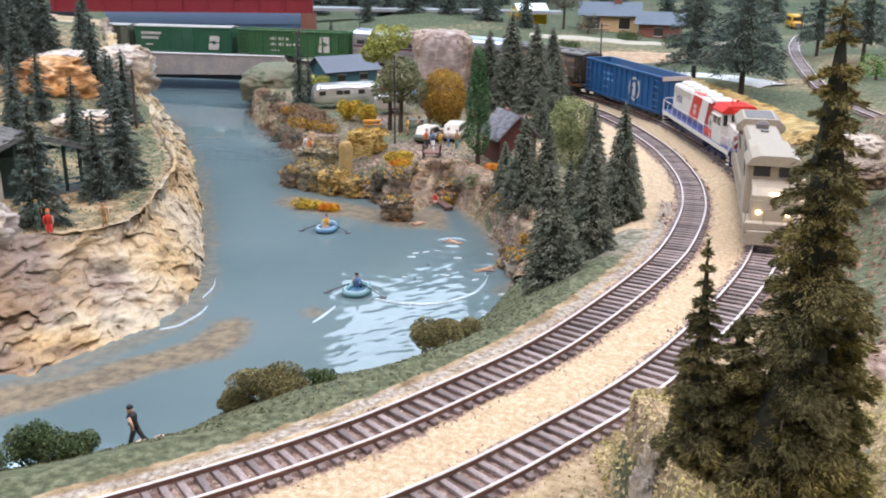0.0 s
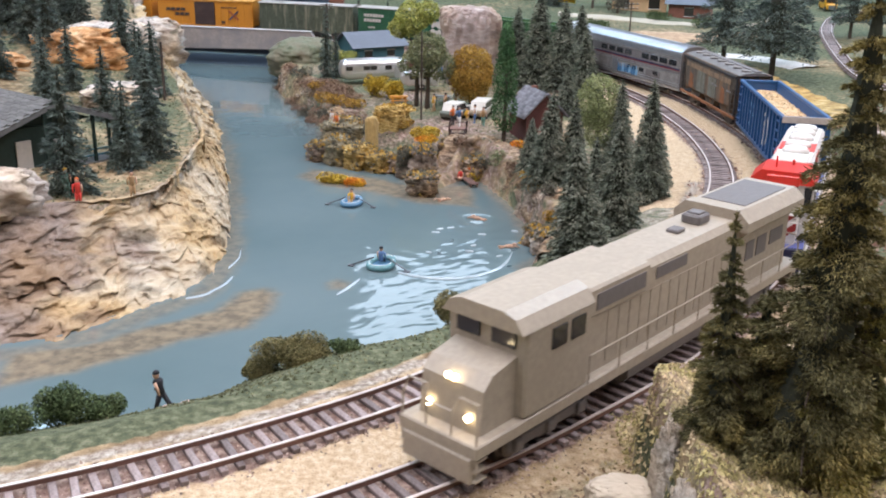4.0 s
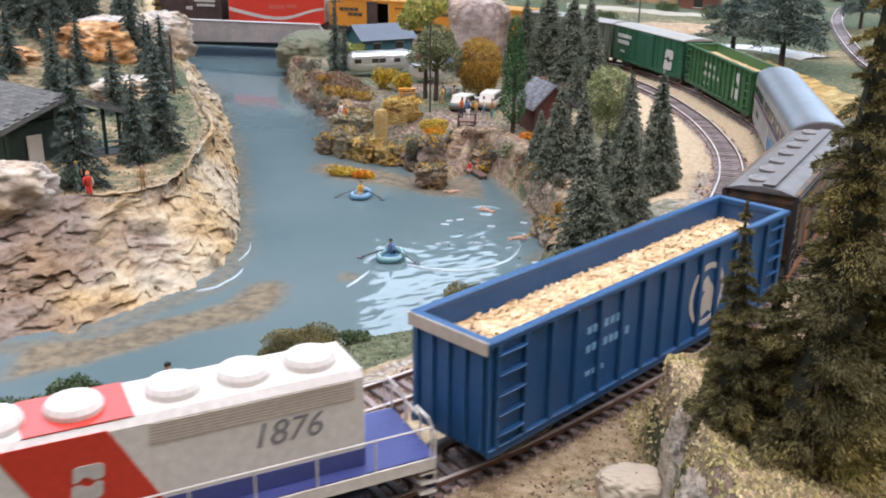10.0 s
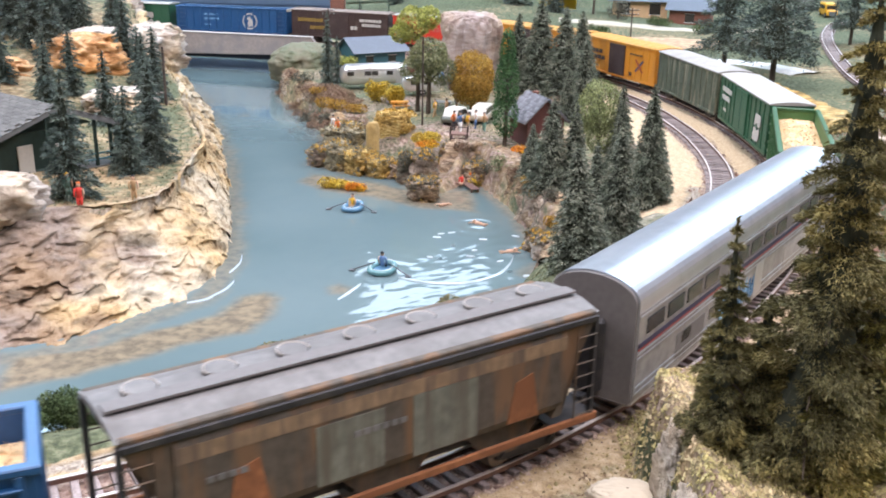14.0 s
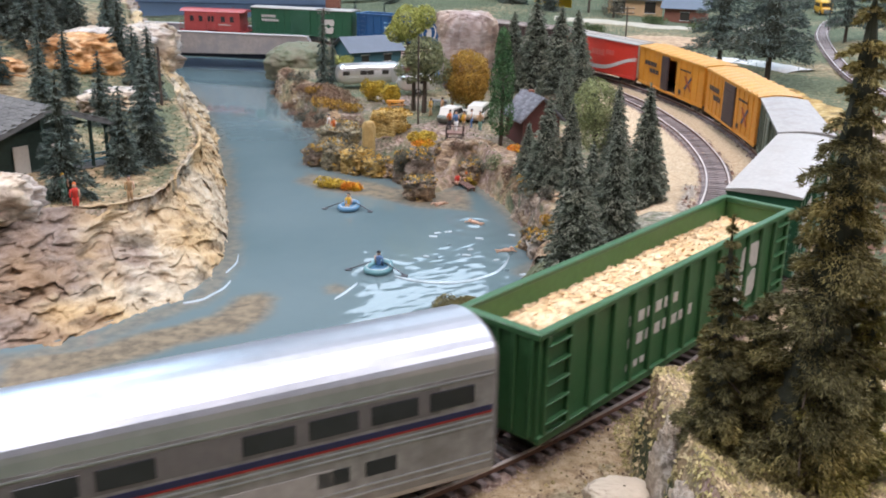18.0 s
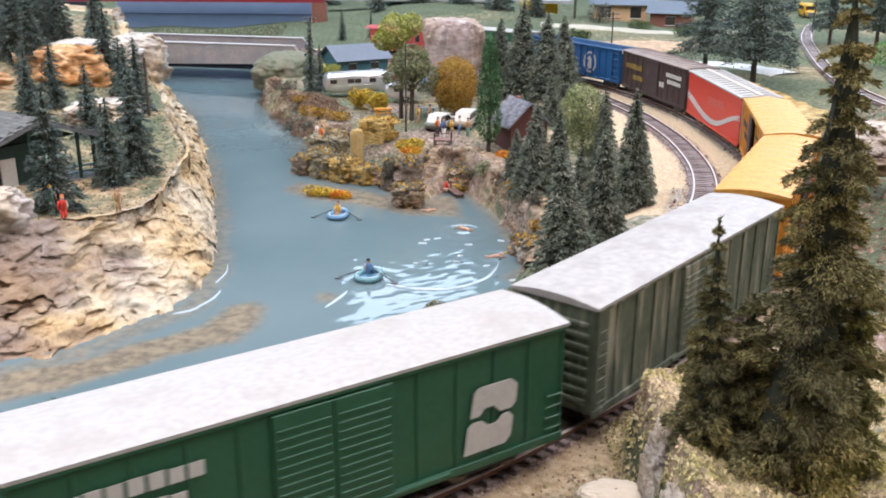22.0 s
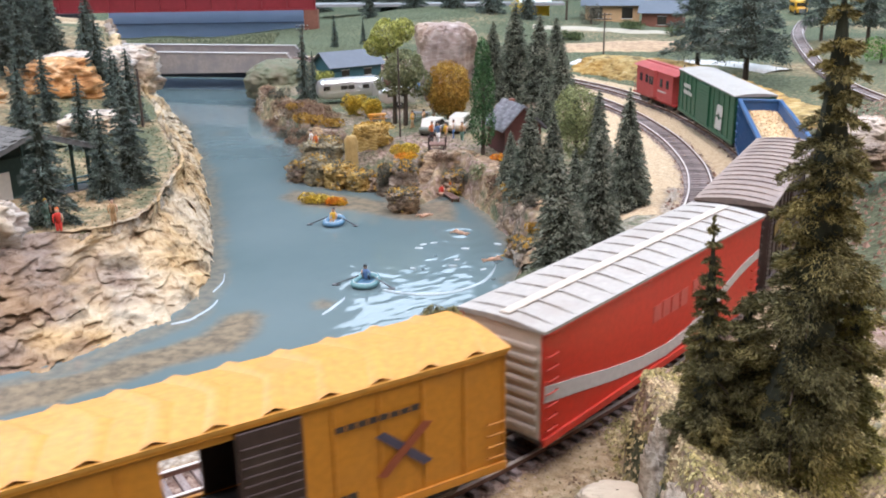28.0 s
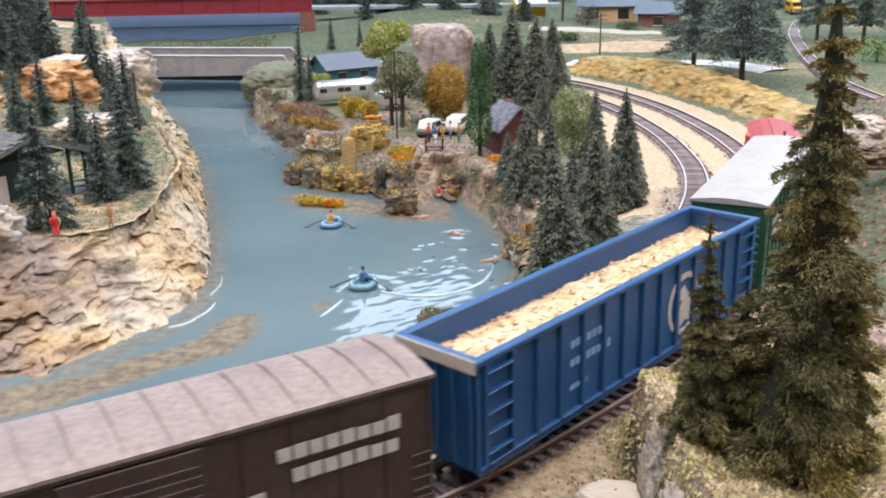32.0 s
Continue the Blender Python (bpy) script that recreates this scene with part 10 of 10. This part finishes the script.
scatter("loose_stones", near_side, 0.0007, island_varied(mat("brown_grit", (0.22, 0.15, 0.10), 0.95, 0, 0.3, 400, 0.2, (0.34, 0.27, 0.13), (0.45, 0.6), 70), 0.5), "brown grit and dry moss beside the outer track", 2)
tp = np.c_[rg.uniform(0.060, 0.17, 26000), rg.uniform(0.17, 0.33, 26000)]
scatter("turf_tufts", np.c_[tp, ground(tp[:, 0], tp[:, 1])[0]], 0.0008, F_DRYMOSS, "dry mossy turf tufts on the near hill", 3)
tp = np.c_[rg.uniform(-0.22, 0.08, 16000), rg.uniform(0.33, 0.60, 16000)]
tz, ts, tg, _, _ = ground(tp[:, 0], tp[:, 1])
keep = (tz > WATER + 0.002) & (tg > 0.5)
scatter("turf_tufts", np.c_[tp, tz][keep], 0.0007, F_TURF, "short dull green turf on the near bank", 4)
tp = np.c_[rg.uniform(0.16, 0.50, 9000), rg.uniform(0.36, 0.95, 9000)]
tz, ts, tg, tk, tr = ground(tp[:, 0], tp[:, 1])
keep = (ts < 0.3)
scatter("slope_rubble", np.c_[tp, tz][keep], 0.0016, island_varied(mat("reddish_rubble", (0.22, 0.125, 0.09), 0.95, 0, 0.3, 300, 0.3, (0.36, 0.26, 0.20), (0.45, 0.6), 60), 0.5), "reddish rubble on the slope beside the curve", 5)
tp = np.c_[rg.uniform(-0.45, -0.2, 9000), rg.uniform(0.58, 1.2, 9000)]
tz, ts, tg, tk, tr = ground(tp[:, 0], tp[:, 1])
keep = (tz > WATER + 0.02)
scatter("turf_tufts", np.c_[tp, tz][keep], 0.0010, F_TURF, "grey-green turf on the peninsula", 7)
tp = np.c_[rg.uniform(-0.20, 0.15, 9000), rg.uniform(0.68, 1.35, 9000)]
tz, ts, tg, tk, tr = ground(tp[:, 0], tp[:, 1])
keep = (tz > WATER + 0.02) & (ts < 0.4)
scatter("turf_tufts", np.c_[tp, tz][keep], 0.0009, F_TURF, "patchy turf on the campsite island", 8)
for k, (x, y, a) in enumerate([(-0.126, 0.380, 10), (-0.119, 0.382, 60)]):
    boulder("pebble", x, y, ground_at(x, y) - 0.0006, 0.0036 - 0.001 * k, 0.0018, 0.0010, mat("pink_pebble", (0.55, 0.36, 0.30), 0.8, 0, 0.1, 300, 0.2), "small pinkish flat stone on the bank", 3.0 + k, 0.3, 0.2, "stone", (20, 12))


# ---- room that closes the place ----
M_WALL = mat("hall_wall", (0.35, 0.34, 0.33), 0.9, 0, 0.06, 8, 0)
M_CEIL = mat("hall_ceiling", (0.40, 0.40, 0.40), 0.9, 0, 0.05, 8, 0)
M_PANEL = glow("panel_diffuser", (1.0, 0.97, 0.97), 1.2)
X0, X1, Y0, Y1, ZF = -6.5, 6.5, -4.5, 8.0, -1.0
for nm, (a, b_, c, d) in {"wall_south": (X0, X1, Y0 - 0.1, Y0), "wall_north": (X0, X1, Y1, Y1 + 0.1), "wall_west": (X0 - 0.1, X0, Y0, Y1), "wall_east": (X1, X1 + 0.1, Y0, Y1)}.items():
    single(nm, Geo().box(a, b_, c, d, ZF, CEIL), M_WALL, "plain grey hall wall", "wall", kind="structure")
single("floor", Geo().box(X0, X1, Y0, Y1, ZF - 0.1, ZF), M_WALL, "plain grey hall floor", "floor", kind="structure")
single("ceiling", Geo().box(X0, X1, Y0, Y1, CEIL, CEIL + 0.1), M_CEIL, "grey hall ceiling", "ceiling", kind="structure")
for px_, py_, power in PANELS:
    pl = base("ceiling_light", "white fluorescent panel on the hall ceiling", "ceiling light", pose(px_, py_, CEIL), "ceiling lights")
    part("diffuser", Geo().box(-PANEL_W / 2, PANEL_W / 2, -PANEL_L / 2, PANEL_L / 2, -0.02, -0.001), M_PANEL, pl)


# ---- what moves ----
V_T = np.array([0, 6, 10, 14, 18, 22, 27, 32.0])
V_V = np.array([0.0910, 0.0828, 0.0768, 0.0796, 0.0888, 0.0919, 0.1004, 0.0984])
CLOCK = np.arange(0, 32.01, 0.02)
GONE = np.r_[0, np.cumsum(np.interp(CLOCK[1:] - 0.01, V_T, V_V) * 0.02)]
S_REF = float(B_S[np.argmin(np.hypot(B_XY[:, 0] - 0.063, B_XY[:, 1] - 0.336))])


def gone(t):
    return float(np.interp(t, CLOCK, GONE))


def on_track(s):
    return np.interp(s, B_S, B_XY[:, 0]), np.interp(s, B_S, B_XY[:, 1])


def motions():
    """Every car rides on its two trucks along the outer track."""
    head = S_REF - 0.2607
    for car, L in CARS:
        mid = head - L / 2
        half = L / 2 - 0.017
        rows = []
        for k in range(65):
            t = k * 0.5
            fx, fy = on_track(mid + half + gone(t))
            rx, ry = on_track(mid - half + gone(t))
            zf, zr = float(rail_z(fy)), float(rail_z(ry))
            yaw = math.degrees(math.atan2(fy - ry, fx - rx))
            pitch = -math.degrees(math.atan2(zf - zr, math.hypot(fx - rx, fy - ry)))
            rows.append((t, pose((fx + rx) / 2, (fy + ry) / 2, (zf + zr) / 2, 0, pitch, yaw)))
        walk(car, rows)
        head -= L + 0.0125


motions()
